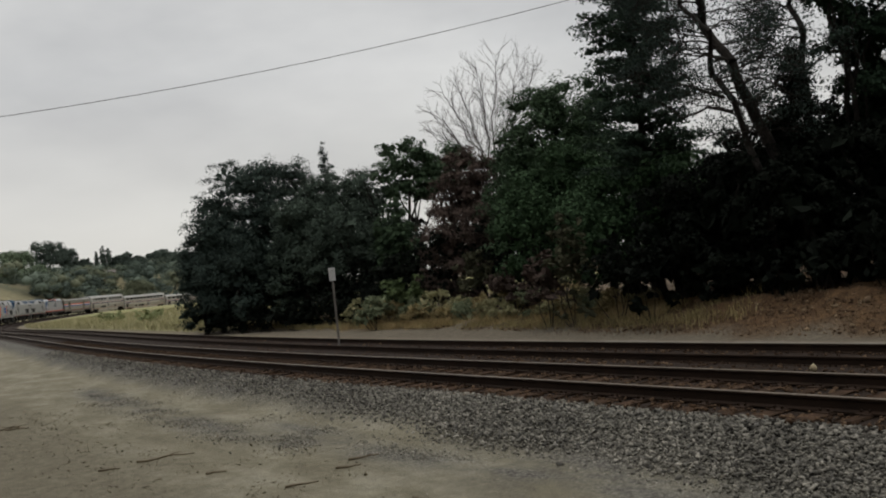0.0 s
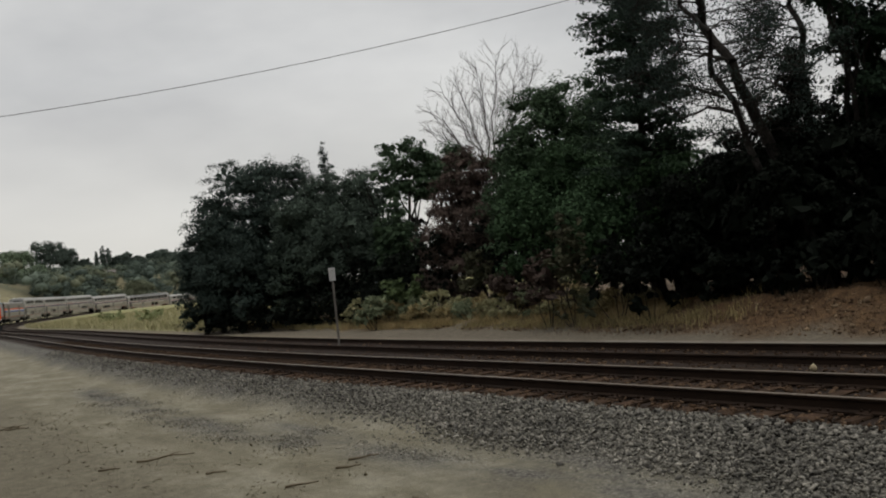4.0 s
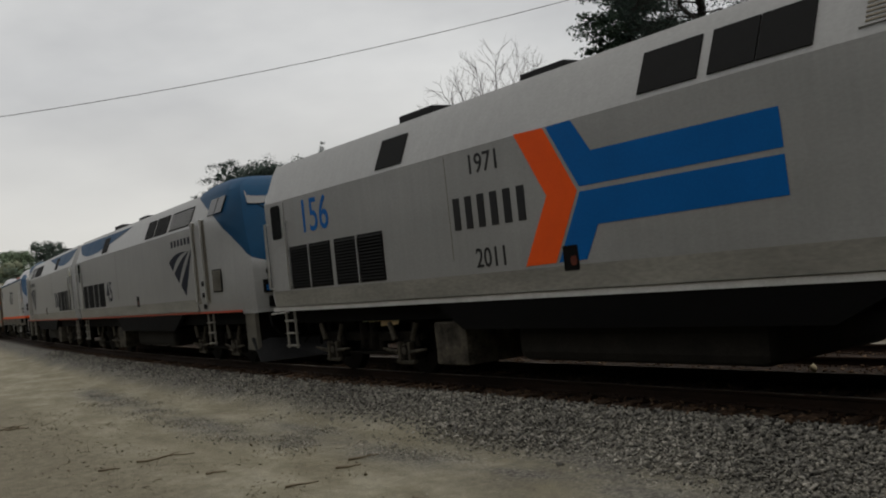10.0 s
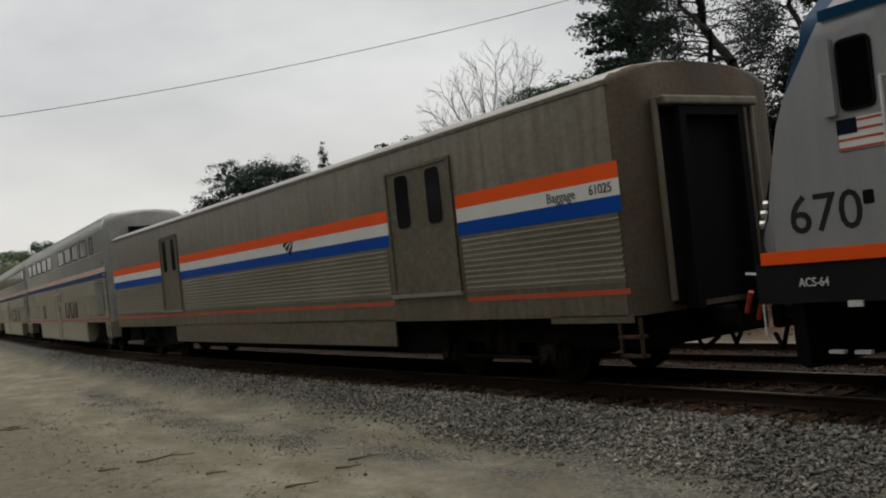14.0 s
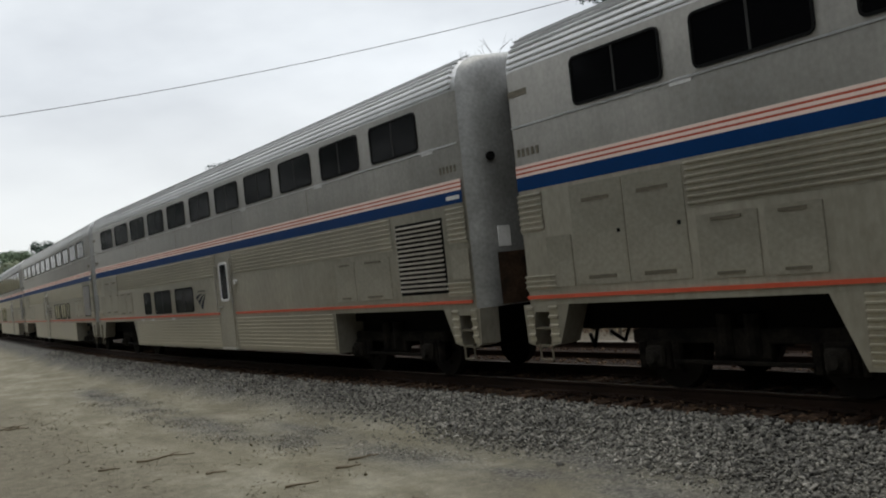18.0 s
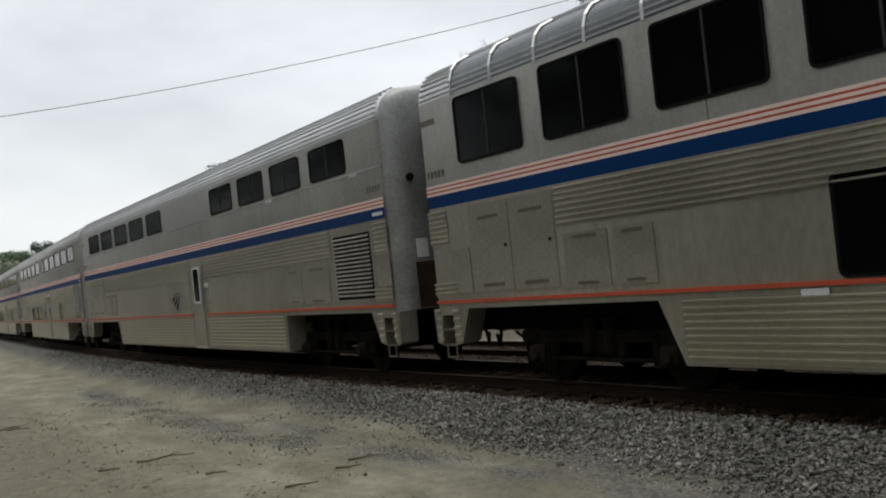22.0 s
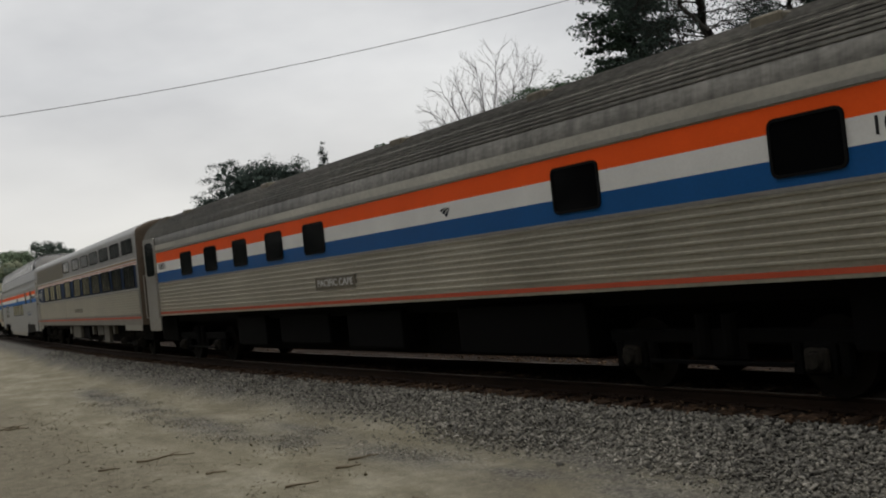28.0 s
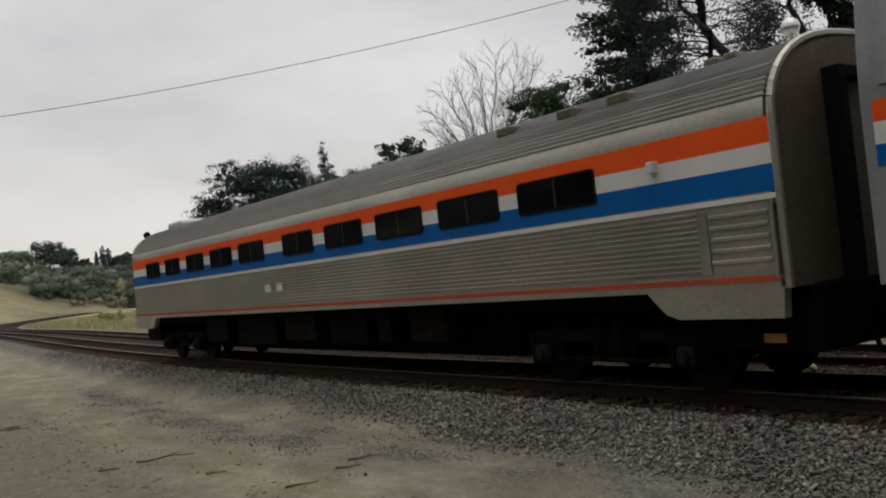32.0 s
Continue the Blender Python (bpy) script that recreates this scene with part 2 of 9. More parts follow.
def box(bm, x0, x1, y0, y1, z0, z1, bevel=0.0):
    r = bmesh.ops.create_cube(bm, size=1.0, matrix=Matrix.LocRotScale(((x0 + x1) / 2, (y0 + y1) / 2, (z0 + z1) / 2), None, (x1 - x0, y1 - y0, z1 - z0)))
    if bevel:
        ed = list({e for v in r["verts"] for e in v.link_edges})
        bmesh.ops.bevel(bm, geom=ed, offset=bevel, segments=2, profile=0.5, affect="EDGES")
    return r["verts"]


def cyl(bm, p0, p1, r0, r1=None, seg=10):
    p0, p1 = Vector(p0), Vector(p1)
    d = p1 - p0
    q = d.to_track_quat("Z", "Y").to_matrix().to_4x4()
    m = Matrix.Translation((p0 + p1) / 2) @ q
    return bmesh.ops.create_cone(bm, cap_ends=True, segments=seg, radius1=r0, radius2=r0 if r1 is None else r1, depth=d.length, matrix=m)["verts"]


def thing(name, m, label, category, group=""):
    ob = new(name)
    ob.empty_display_size = 0.2
    ob.matrix_basis = m
    return tagged(ob, label, category, group)
# ---------------------------------------------------------------- ground, rails, ties
def ground_material():
    m, n, l, b = nodes_of("dirt_and_gravel_ground")
    at_l = n.new("ShaderNodeAttribute")
    at_l.attribute_name = "lateral"
    tc = n.new("ShaderNodeTexCoord")

    def noise_tex(scale, detail=5, rough=0.6):
        t = n.new("ShaderNodeTexNoise")
        t.inputs["Scale"].default_value = scale
        t.inputs["Detail"].default_value = detail
        t.inputs["Roughness"].default_value = rough
        l.new(tc.outputs["Object"], t.inputs["Vector"])
        return t.outputs["Fac"]

    def ramp(src, stops):
        r = n.new("ShaderNodeValToRGB")
        while len(r.color_ramp.elements) < len(stops):
            r.color_ramp.elements.new(0.5)
        for e, (p, c) in zip(r.color_ramp.elements, stops):
            e.position, e.color = p, (*c, 1)
        l.new(src, r.inputs["Fac"])
        return r.outputs["Color"]

    def mix(f, a, c, mode="MIX"):
        x = n.new("ShaderNodeMix")
        x.data_type = "RGBA"
        x.blend_type = mode
        if isinstance(f, float):
            x.inputs[0].default_value = f
        else:
            l.new(f, x.inputs[0])
        l.new(a, x.inputs[6])
        l.new(c, x.inputs[7])
        return x.outputs[2]

    def band(lo0, lo1, wob=0.8):
        """0 below lo0, 1 above lo1, along the lateral, with a wavering edge."""
        ad = n.new("ShaderNodeMath")
        ad.operation = "MULTIPLY_ADD"
        ad.inputs[1].default_value = wob * 2
        l.new(big, ad.inputs[0])
        l.new(at_l.outputs["Fac"], ad.inputs[2])
        mr = n.new("ShaderNodeMapRange")
        mr.interpolation_type = "SMOOTHSTEP"
        mr.inputs["From Min"].default_value = lo0 + wob
        mr.inputs["From Max"].default_value = lo1 + wob
        l.new(ad.outputs[0], mr.inputs["Value"])
        return mr.outputs[0]

    at_v = n.new("ShaderNodeAttribute")
    at_v.attribute_name = "way"
    stretch = n.new("ShaderNodeMapping")
    stretch.inputs["Scale"].default_value = (0.5, 1.0, 1.0)
    l.new(at_v.outputs["Vector"], stretch.inputs["Vector"])
    big, mid, fine = noise_tex(0.35), noise_tex(1.3, 7, 0.65), noise_tex(22, 4)
    grit = noise_tex(75, 2)
    clod = noise_tex(5.0, 9, 0.78)
    streak = n.new("ShaderNodeTexNoise")
    streak.inputs["Scale"].default_value = 1.1
    streak.inputs["Detail"].default_value = 7
    streak.inputs["Roughness"].default_value = 0.62
    l.new(stretch.outputs[0], streak.inputs["Vector"])
    streak = streak.outputs["Fac"]
    dirt = ramp(streak, [(0.30, (0.138, 0.124, 0.088)), (0.46, (0.182, 0.167, 0.122)), (0.56, (0.224, 0.209, 0.158)), (0.70, (0.272, 0.258, 0.205))])
    dirt = mix(0.50, dirt, ramp(clod, [(0.28, (0.18, 0.17, 0.15)), (0.5, (0.5, 0.49, 0.47)), (0.72, (0.78, 0.77, 0.74))]), "OVERLAY")
    dirt = mix(0.42, dirt, ramp(grit, [(0.33, (0.20, 0.19, 0.18)), (0.5, (0.5, 0.5, 0.5)), (0.68, (0.80, 0.79, 0.77))]), "OVERLAY")
    at_s = n.new("ShaderNodeAttribute")
    at_s.attribute_name = "soil"
    soil = ramp(clod, [(0.3, (0.096, 0.084, 0.058)), (0.5, (0.150, 0.134, 0.096)), (0.7, (0.212, 0.194, 0.146))])
    soil = mix(0.5, soil, ramp(grit, [(0.33, (0.20, 0.19, 0.18)), (0.5, (0.5, 0.5, 0.5)), (0.68, (0.80, 0.79, 0.77))]), "OVERLAY")
    dirt = mix(at_s.outputs["Fac"], dirt, soil)
    gravel = ramp(fine, [(0.34, (0.036, 0.034, 0.031)), (0.5, (0.105, 0.099, 0.088)), (0.68, (0.24, 0.228, 0.20))])
    gravel = mix(0.5, gravel, ramp(grit, [(0.33, (0.15, 0.15, 0.15)), (0.68, (0.8, 0.8, 0.78))]), "OVERLAY")
    # grey stone worked into the dirt in drifts
    smear = n.new("ShaderNodeTexNoise")
    smear.inputs["Scale"].default_value = 0.62
    smear.inputs["Detail"].default_value = 6
    smear.inputs["Roughness"].default_value = 0.7
    wide = n.new("ShaderNodeMapping")
    wide.inputs["Location"].default_value = (3.1, 0.4, 0)
    wide.inputs["Scale"].default_value = (0.55, 1.0, 1.0)
    l.new(at_v.outputs["Vector"], wide.inputs["Vector"])
    l.new(wide.outputs[0], smear.inputs["Vector"])
    drift = ramp(smear.outputs["Fac"], [(0.36, (0, 0, 0)), (0.56, (1, 1, 1))])
    at_g = n.new("ShaderNodeAttribute")
    at_g.attribute_name = "grit"
    far_in = at_g.outputs["Fac"]
    keep = n.new("ShaderNodeMath")
    keep.operation = "MULTIPLY"
    l.new(drift, keep.inputs[0])
    l.new(far_in, keep.inputs[1])
    dirt = mix(keep.outputs[0], dirt, gravel)
    bed = ramp(fine, [(0.3, (0.010, 0.006, 0.0045)), (0.6, (0.028, 0.018, 0.012)), (0.8, (0.066, 0.045, 0.030))])
    road = ramp(mid, [(0.3, (0.22, 0.20, 0.168)), (0.7, (0.34, 0.315, 0.27))])
    brown = ramp(clod, [(0.3, (0.026, 0.015, 0.008)), (0.5, (0.080, 0.047, 0.024)), (0.7, (0.18, 0.114, 0.058))])
    brown = mix(0.6, brown, ramp(fine, [(0.35, (0.15, 0.14, 0.13)), (0.66, (0.82, 0.78, 0.72))]), "OVERLAY")
    field = ramp(mid, [(0.3, (0.15, 0.16, 0.07)), (0.6, (0.29, 0.27, 0.13)), (0.8, (0.40, 0.36, 0.20))])
    at_f = n.new("ShaderNodeAttribute")
    at_f.attribute_name = "field"
    col = mix(band(-2.9, -1.95, 0.5), dirt, gravel)
    col = mix(band(-1.75, -1.3, 0.2), col, bed)
    parts = n.new("ShaderNodeSeparateXYZ")
    l.new(at_v.outputs["Vector"], parts.inputs[0])
    near = n.new("ShaderNodeMapRange")
    near.inputs["From Min"].default_value = 30.0
    near.inputs["From Max"].default_value = 16.0
    l.new(parts.outputs["X"], near.inputs["Value"])
    earthy = ramp(clod, [(0.3, (0.105, 0.088, 0.062)), (0.5, (0.17, 0.146, 0.104)), (0.7, (0.24, 0.21, 0.155))])
    col = mix(band(5.4, 6.0, 0.3), col, mix(near.outputs[0], earthy, road))
    yard = ramp(clod, [(0.3, (0.070, 0.058, 0.043)), (0.5, (0.125, 0.106, 0.080)), (0.7, (0.20, 0.175, 0.135))])
    col = mix(band(6.35, 7.0, 0.3), col, yard)
    at_b = n.new("ShaderNodeAttribute")
    at_b.attribute_name = "bank"
    col = mix(at_b.outputs["Fac"], col, brown)
    col = mix(at_f.outputs["Fac"], col, field)
    l.new(col, b.inputs["Base Color"])
    b.inputs["Roughness"].default_value = 0.95
    b.inputs["Specular IOR Level"].default_value = 0.2
    bp = n.new("ShaderNodeBump")
    bp.inputs["Strength"].default_value = 0.7
    bp.inputs["Distance"].default_value = 0.05
    hs = n.new("ShaderNodeMath")
    hs.operation = "ADD"
    l.new(fine, hs.inputs[0])
    l.new(clod, hs.inputs[1])
    l.new(hs.outputs[0], bp.inputs["Height"])
    l.new(bp.outputs[0], b.inputs["Normal"])
    return m


def gritty(S, L):
    """How much grey stone lies in the dirt: a broken windrow along the track and a fan at the near end."""
    row = np.interp(S, [6, 12, 16, 23, 29], [-3.3, -3.65, -4.1, -3.95, -3.75])
    g = np.exp(-((L - row) / 0.42) ** 2) * smooth(31, 27, S)
    g = np.maximum(g, 0.9 * np.exp(-((L + 3.3) / 0.3) ** 2) * smooth(12, 14, S) * smooth(18, 16, S))
    g = np.maximum(g, 0.95 * smooth(-4.9, -2.7, L) * smooth(13.0, 8.0, S))
    return np.where(L < 0, g, 0)


SOIL = (5.4, 10.0)   # brown soil begins this far from the track and this far along it


def build_ground():
    ss = np.concatenate([np.arange(-60, -6, 3.0), np.arange(-6, 30, 0.35), np.arange(30, 70, 0.9), np.arange(70, 520, 4.0)])
    ll = np.concatenate([np.arange(-90, -14, 4.0), np.arange(-14, -4, 0.4), np.arange(-4, 16, 0.25), np.arange(16, 60, 4.0)])
    S, L = np.meshgrid(ss, ll, indexing="ij")
    X, Y, _ = line(S, L)
    Z = ground_z(S, L)
    # uneven earth
    bumpz = np.array([noise.noise(Vector((x * 0.5, y * 0.5, 0))) * 0.05 + noise.noise(Vector((x * 1.9, y * 1.9, 4))) * 0.022 for x, y in zip(X.ravel(), Y.ravel())]).reshape(X.shape)
    bumpz *= 1 - 0.85 * (smooth(-3.0, -1.8, L) - smooth(6.0, 8.0, L))
    bank = smooth(8.0, 10.5, L)
    bumpz *= 1 + 4.0 * bank
    Z = Z + bumpz
    # the outer rim sinks under the plain that reaches the horizon
    verts = np.stack([X, Y, Z], -1).reshape(-1, 3)
    ns, nl = len(ss), len(ll)
    faces = [(i * nl + j, i * nl + j + 1, (i + 1) * nl + j + 1, (i + 1) * nl + j) for i in range(ns - 1) for j in range(nl - 1)]
    k = len(verts)
    rim = [(-4000, -4000, -4.0), (4000, -4000, -4.0), (4000, 4000, -4.0), (-4000, 4000, -4.0)]
    faces.append((k, k + 1, k + 2, k + 3))
    me = mesh_of("ground", np.concatenate([verts, np.array(rim)]), faces, ground_material(), True)
    a = me.attributes.new("lateral", "FLOAT", "POINT")
    a.data.foreach_set("value", np.concatenate([L.ravel(), [-30] * 4]).astype(np.float32))
    a = me.attributes.new("way", "FLOAT_VECTOR", "POINT")
    a.data.foreach_set("vector", np.concatenate([np.stack([S, L, 0 * S], -1).reshape(-1, 3), np.zeros((4, 3))]).astype(np.float32).ravel())
    f = smooth(52, 66, S) * np.maximum(smooth(6.5, 8.5, L), smooth(-3.2, -6.0, L) * smooth(150, 190, S))
    a = me.attributes.new("field", "FLOAT", "POINT")
    a.data.foreach_set("value", np.concatenate([f.ravel(), [0] * 4]).astype(np.float32))
    patchy = np.array([noise.noise(Vector((x * 0.8, y * 0.5, 3))) for x, y in zip(X.ravel(), Y.ravel())]).reshape(X.shape)
    so = smooth(-SOIL[0], -SOIL[0] - 1.4, L + 0.7 * patchy) * smooth(SOIL[1] - 3, SOIL[1], S)
    a = me.attributes.new("soil", "FLOAT", "POINT")
    a.data.foreach_set("value", np.concatenate([so.ravel(), [0] * 4]).astype(np.float32))
    a = me.attributes.new("grit", "FLOAT", "POINT")
    a.data.foreach_set("value", np.concatenate([gritty(S, L).ravel(), [0] * 4]).astype(np.float32))
    foot = np.interp(S, [-40, 14, 20, 30, 60], [7.2, 7.3, 8.6, 9.6, 9.0])
    wob = np.array([noise.noise(Vector((x * 0.7, y * 0.7, 9))) for x, y in zip(X.ravel(), Y.ravel())]).reshape(X.shape)
    bk = smooth(foot - 0.3, foot + 1.1, L + 0.9 * wob) * (1 - 0.45 * smooth(19, 25, S))
    a = me.attributes.new("bank", "FLOAT", "POINT")
    a.data.foreach_set("value", np.concatenate([bk.ravel(), [1] * 4]).astype(np.float32))
    ob = new("ground", me)
    tagged(ob, "bare tan dirt with grey gravel and a leaf-strewn bank", "ground", kind="structure")
    return ob


ground = build_ground()


def rail_mesh(s0, s1, l, z, name):
    """One rail as swept head, web and foot; the worn head is a strip of its own material."""
    ss = np.concatenate([np.arange(s0, 60, 1.0), np.arange(60, s1, 4.0)])
    prof = [(-0.07, -0.17), (0.07, -0.17), (0.07, -0.155), (0.015, -0.135), (0.012, -0.045), (0.036, -0.03), (0.036, -0.004), (0.03, 0.0), (-0.03, 0.0), (-0.036, -0.004), (-0.036, -0.03), (-0.012, -0.045), (-0.015, -0.135), (-0.07, -0.155)]
    verts, faces = [], []
    for s in ss:
        for dy, dz in prof:
            x, y, _ = line(s, l + dy)
            verts.append((x, y, z + dz - dip(s)))
    n = len(prof)
    for i in range(len(ss) - 1):
        for j in range(n):
            k = (j + 1) % n
            faces.append((i * n + j, (i + 1) * n + j, (i + 1) * n + k, i * n + k))
    me = mesh_of(name, verts, faces, M["rail_side"])
    me.materials.append(M["rail_top" if l < 2 else "rail_side"])
    idx = np.zeros(len(faces), dtype=np.int32)
    for i in range(len(faces)):
        if i % n in (6, 7, 8):
            idx[i] = 1
    me.polygons.foreach_set("material_index", idx)
    return me


for centre, zz in ((0.0, 0.0), (TRACK_2, Z_2)):
    for side in (-0.7525, 0.7525):
        r = new("rail", rail_mesh(-60, 500, centre + side, zz, "rail"))
        tagged(r, "rusty steel rail with a worn shiny head" if centre < 2 else "rusty dull-headed rail of the second track", "rail", "rails", "structure")
# ---------------------------------------------------------------- trees and shrubs
def leaf_quads(rng, blobs, n, size, core=0.12, flat=0.3, clump=0.0):
    """Loose leaves over a set of blobs (x, y, z, rx, ry, rz): gathered into tufts near the skin, some large ones within."""
    b = np.array(blobs, dtype=float)
    area = (b[:, 3] * b[:, 4] + b[:, 4] * b[:, 5] + b[:, 3] * b[:, 5])

    def over_skin(m):
        k = rng.choice(len(b), m, p=area / area.sum())
        d = rng.normal(size=(m, 3))
        d /= np.linalg.norm(d, axis=1)[:, None]
        low = -0.15 if clump else -0.5
        d[:, 2] = np.where(d[:, 2] < low, -d[:, 2], d[:, 2])
        return k, d
    if clump:
        m = max(8, n // 55)
        k, d = over_skin(m)
        tuft = b[k, :3] + d * b[k, 3:] * rng.uniform(0.72, 1.12, m)[:, None]
        tr = clump * rng.uniform(0.5, 1.35, m)
        j = rng.integers(m, size=n)
        u = rng.normal(size=(n, 3)) + 0.6 * d[j] + np.array([0, 0, 0.35])
        u /= np.linalg.norm(u, axis=1)[:, None]
        c = tuft[j] + u * tr[j][:, None] * rng.uniform(0.45, 1.1, n)[:, None] * np.array([1, 1, 0.7])
        k, d_in = over_skin(n)
        inner = rng.random(n) < core
        c[inner] = (b[k, :3] + d_in * b[k, 3:] * 0.72 * rng.random(n)[:, None] ** 0.5)[inner]
        d = u
    else:
        k, d = over_skin(n)
        rad = 1.10 - 0.50 * rng.random(n) ** 1.6
        inner = rng.random(n) < core
        rad[inner] = 0.65 * rng.random(inner.sum()) ** 0.5
        c = b[k, :3] + d * b[k, 3:] * rad[:, None]
    nor = d + rng.normal(scale=flat, size=(n, 3))
    nor[:, 2] += 0.2
    nor /= np.linalg.norm(nor, axis=1)[:, None]
    t = np.cross(nor, rng.normal(size=(n, 3)))
    t /= np.linalg.norm(t, axis=1)[:, None]
    u = np.cross(nor, t)
    sz = size * (0.55 + 0.9 * rng.random(n))
    sz[inner] *= 3.2
    a, w = sz[:, None] * t, (sz * (0.35 + 0.3 * rng.random(n)))[:, None] * u
    bend = nor * (sz * 0.18)[:, None]
    return np.stack([c - a - bend, c - w, c + a - bend, c + w], 1)


def limb(bm, p0, p1, r0, r1, rng, seg=6, bend=0.12, steps=4):
    """A tapered, slightly crooked limb."""
    p0, p1 = Vector(p0), Vector(p1)
    d = p1 - p0
    pts = [p0 + d * (i / steps) + (Vector(rng.normal(size=3)) * d.length * bend / steps if 0 < i < steps else Vector()) for i in range(steps + 1)]
    rings = []
    for i, p in enumerate(pts):
        ax = (pts[min(i + 1, steps)] - pts[max(i - 1, 0)]).normalized()
        q = ax.to_track_quat("Z", "Y")
        r = r0 + (r1 - r0) * i / steps
        rings.append([bm.verts.new(p + q @ Vector((math.cos(a) * r, math.sin(a) * r, 0))) for a in (2 * math.pi * j / seg for j in range(seg))])
    for a, b in zip(rings[:-1], rings[1:]):
        for j in range(seg):
            bm.faces.new((a[j], a[(j + 1) % seg], b[(j + 1) % seg], b[j]))
    return pts


def blob_set(rng, w, h, z0, n, squash=0.8, fill=1.0):
    """Blobs that fill an egg of width w from z0 to h, unevenly."""
    out = [(0, 0, z0 + (h - z0) * 0.46, w * 0.39, w * 0.39, (h - z0) * 0.47)]
    for i in range(n):
        a, f = rng.random() * 2 * math.pi, rng.random()
        z = z0 + (h - z0) * (0.08 + 0.84 * f)
        rr = w / 2 * (math.sin(math.pi * (0.16 + 0.6 * (1 - f))) ** 0.7) * (0.55 + 0.25 * rng.random()) * fill
        br = w * (0.10 + 0.09 * rng.random())
        out.append((math.cos(a) * rr, math.sin(a) * rr, min(z, h - br * squash), br, br, br * squash))
    out.append((rng.normal() * w * 0.06, rng.normal() * w * 0.06, h - w * 0.13, w * 0.14, w * 0.14, w * 0.13))
    return out


def tree(name, base, h, w, label, leaf, seed, z0=1.2, nb=16, nl=7000, size=0.16, trunk=0.18, lean=(0, 0), bark="bark", category="tree", core=0.12, clump=0.0, flat=0.45):
    rng = np.random.default_rng(seed)
    e = thing(name, pose(*base), label, category, "trees on the bank")
    bm = bmesh.new()
    top = (lean[0], lean[1], h * 0.72)
    limb(bm, (0, 0, -0.3), top, trunk, trunk * 0.35, rng, 8)
    part("trunk", bm, M[bark], e)
    blobs = blob_set(rng, w, h, z0, nb)
    blobs = [(x + lean[0] * z / h, y + lean[1] * z / h, z, a, b, c) for x, y, z, a, b, c in blobs]
    made = 0
    for x, y, z, *_ in blobs[1:-1:2]:
        f = 0.35 + 0.4 * rng.random()
        st = (top[0] * f, top[1] * f, top[2] * f)
        if z > st[2] * 0.7 and made < 5:
            made += 1
            bm = bmesh.new()
            limb(bm, st, (x, y, z), trunk * 0.4, trunk * 0.1, rng, 5)
            part("limb", bm, M[bark], e)
    part_me("crown", quads_mesh("crown", leaf_quads(rng, blobs, nl, size, core, flat, clump), M[leaf]), e)
    return e


def bush(base, h, w, label, leaf, seed, nl=1500, size=0.08, nb=8, category="bush"):
    rng = np.random.default_rng(seed)
    e = thing("bush", pose(*base), label, category, "bushes along the bank")
    bm = bmesh.new()
    blobs = blob_set(rng, w, h, 0.05, nb, 0.85)
    for x, y, z, *_ in blobs[1::2]:
        limb(bm, (x * 0.15, y * 0.15, -0.1), (x, y, z), 0.02, 0.008, rng, 4, steps=3)
    part("stem", bm, M["bark"], e)
    part_me("foliage", quads_mesh("foliage", leaf_quads(rng, blobs, nl, size, 0.10, 0.5, 0.16), M[leaf]), e)
    return e



def place_sl(x, y):
    d = np.hypot(LINE_X - x, LINE_Y - y)
    i = int(d.argmin())
    return float(ARC[i]), float(d[i])


def earth(x, y):
    s_, l_ = place_sl(x, y)
    return float(ground_z(np.float64(s_), np.float64(l_)))


def grove(rows, leaf, label, name, seed, size, density, clump=0.36):
    """Trees in a row: plan x, plan y, height of the top, width of the crown, height of the crown's foot."""
    for i, (x, y, top, w, foot) in enumerate(rows):
        gz = earth(x, y)
        h = top - gz
        tree(name, (x, y, gz), h, w, label, leaf, seed + i, z0=foot, nb=int(12 + 2.6 * h * w / 5), nl=int(0.68 * density * w * (h - foot + 0.6)), size=size * 1.14, core=0.08, clump=clump)


grove([(-10.7, 53.6, 8.9, 7.0, 0.2), (-12.6, 53.0, 7.1, 4.4, 0.0), (-8.9, 52.4, 8.4, 4.8, 0.0), (-13.6, 52.6, 5.0, 2.9, -0.1), (-11.2, 50.8, 5.4, 5.2, -0.1)], "leaf_a", "broad dense dark oak on the far bank", "oak_tree", 100, 0.050, 860, 0.45)
grove([(-7.5, 53.0, 8.75, 2.4, 0.5), (-5.3, 51.0, 7.9, 5.0, 0.2), (-4.7, 47.4, 5.6, 5.0, -0.1), (-7.2, 49.4, 6.2, 4.6, -0.1), (-2.6, 47.0, 4.8, 4.0, -0.1)], "leaf_c", "grey-green oak crowding the far bank", "oak_tree", 120, 0.048, 860, 0.45)
grove([(-3.3, 49.0, 7.35, 3.0, 3.0)], "leaf_c", "slight open-crowned oak on the far bank", "oak_tree", 135, 0.055, 330)
grove([(-1.35, 47.5, 8.5, 3.9, 5.2), (0.65, 47.2, 8.0, 3.6, 5.4), (-2.2, 45.6, 5.4, 2.6, 0.2)], "leaf_b", "bay tree with a high crown above bare boughs", "bay_tree", 140, 0.052, 900, 0.30)
grove([(1.35, 42.4, 7.1, 3.4, 2.0), (0.3, 41.2, 4.7, 3.6, 0.0), (2.3, 42.8, 6.6, 2.8, 1.0), (1.4, 39.6, 4.4, 3.0, 0.0)], "leaf_dry", "half-dead tree with dry red-brown foliage", "dry_tree", 150, 0.042, 900, 0.34)
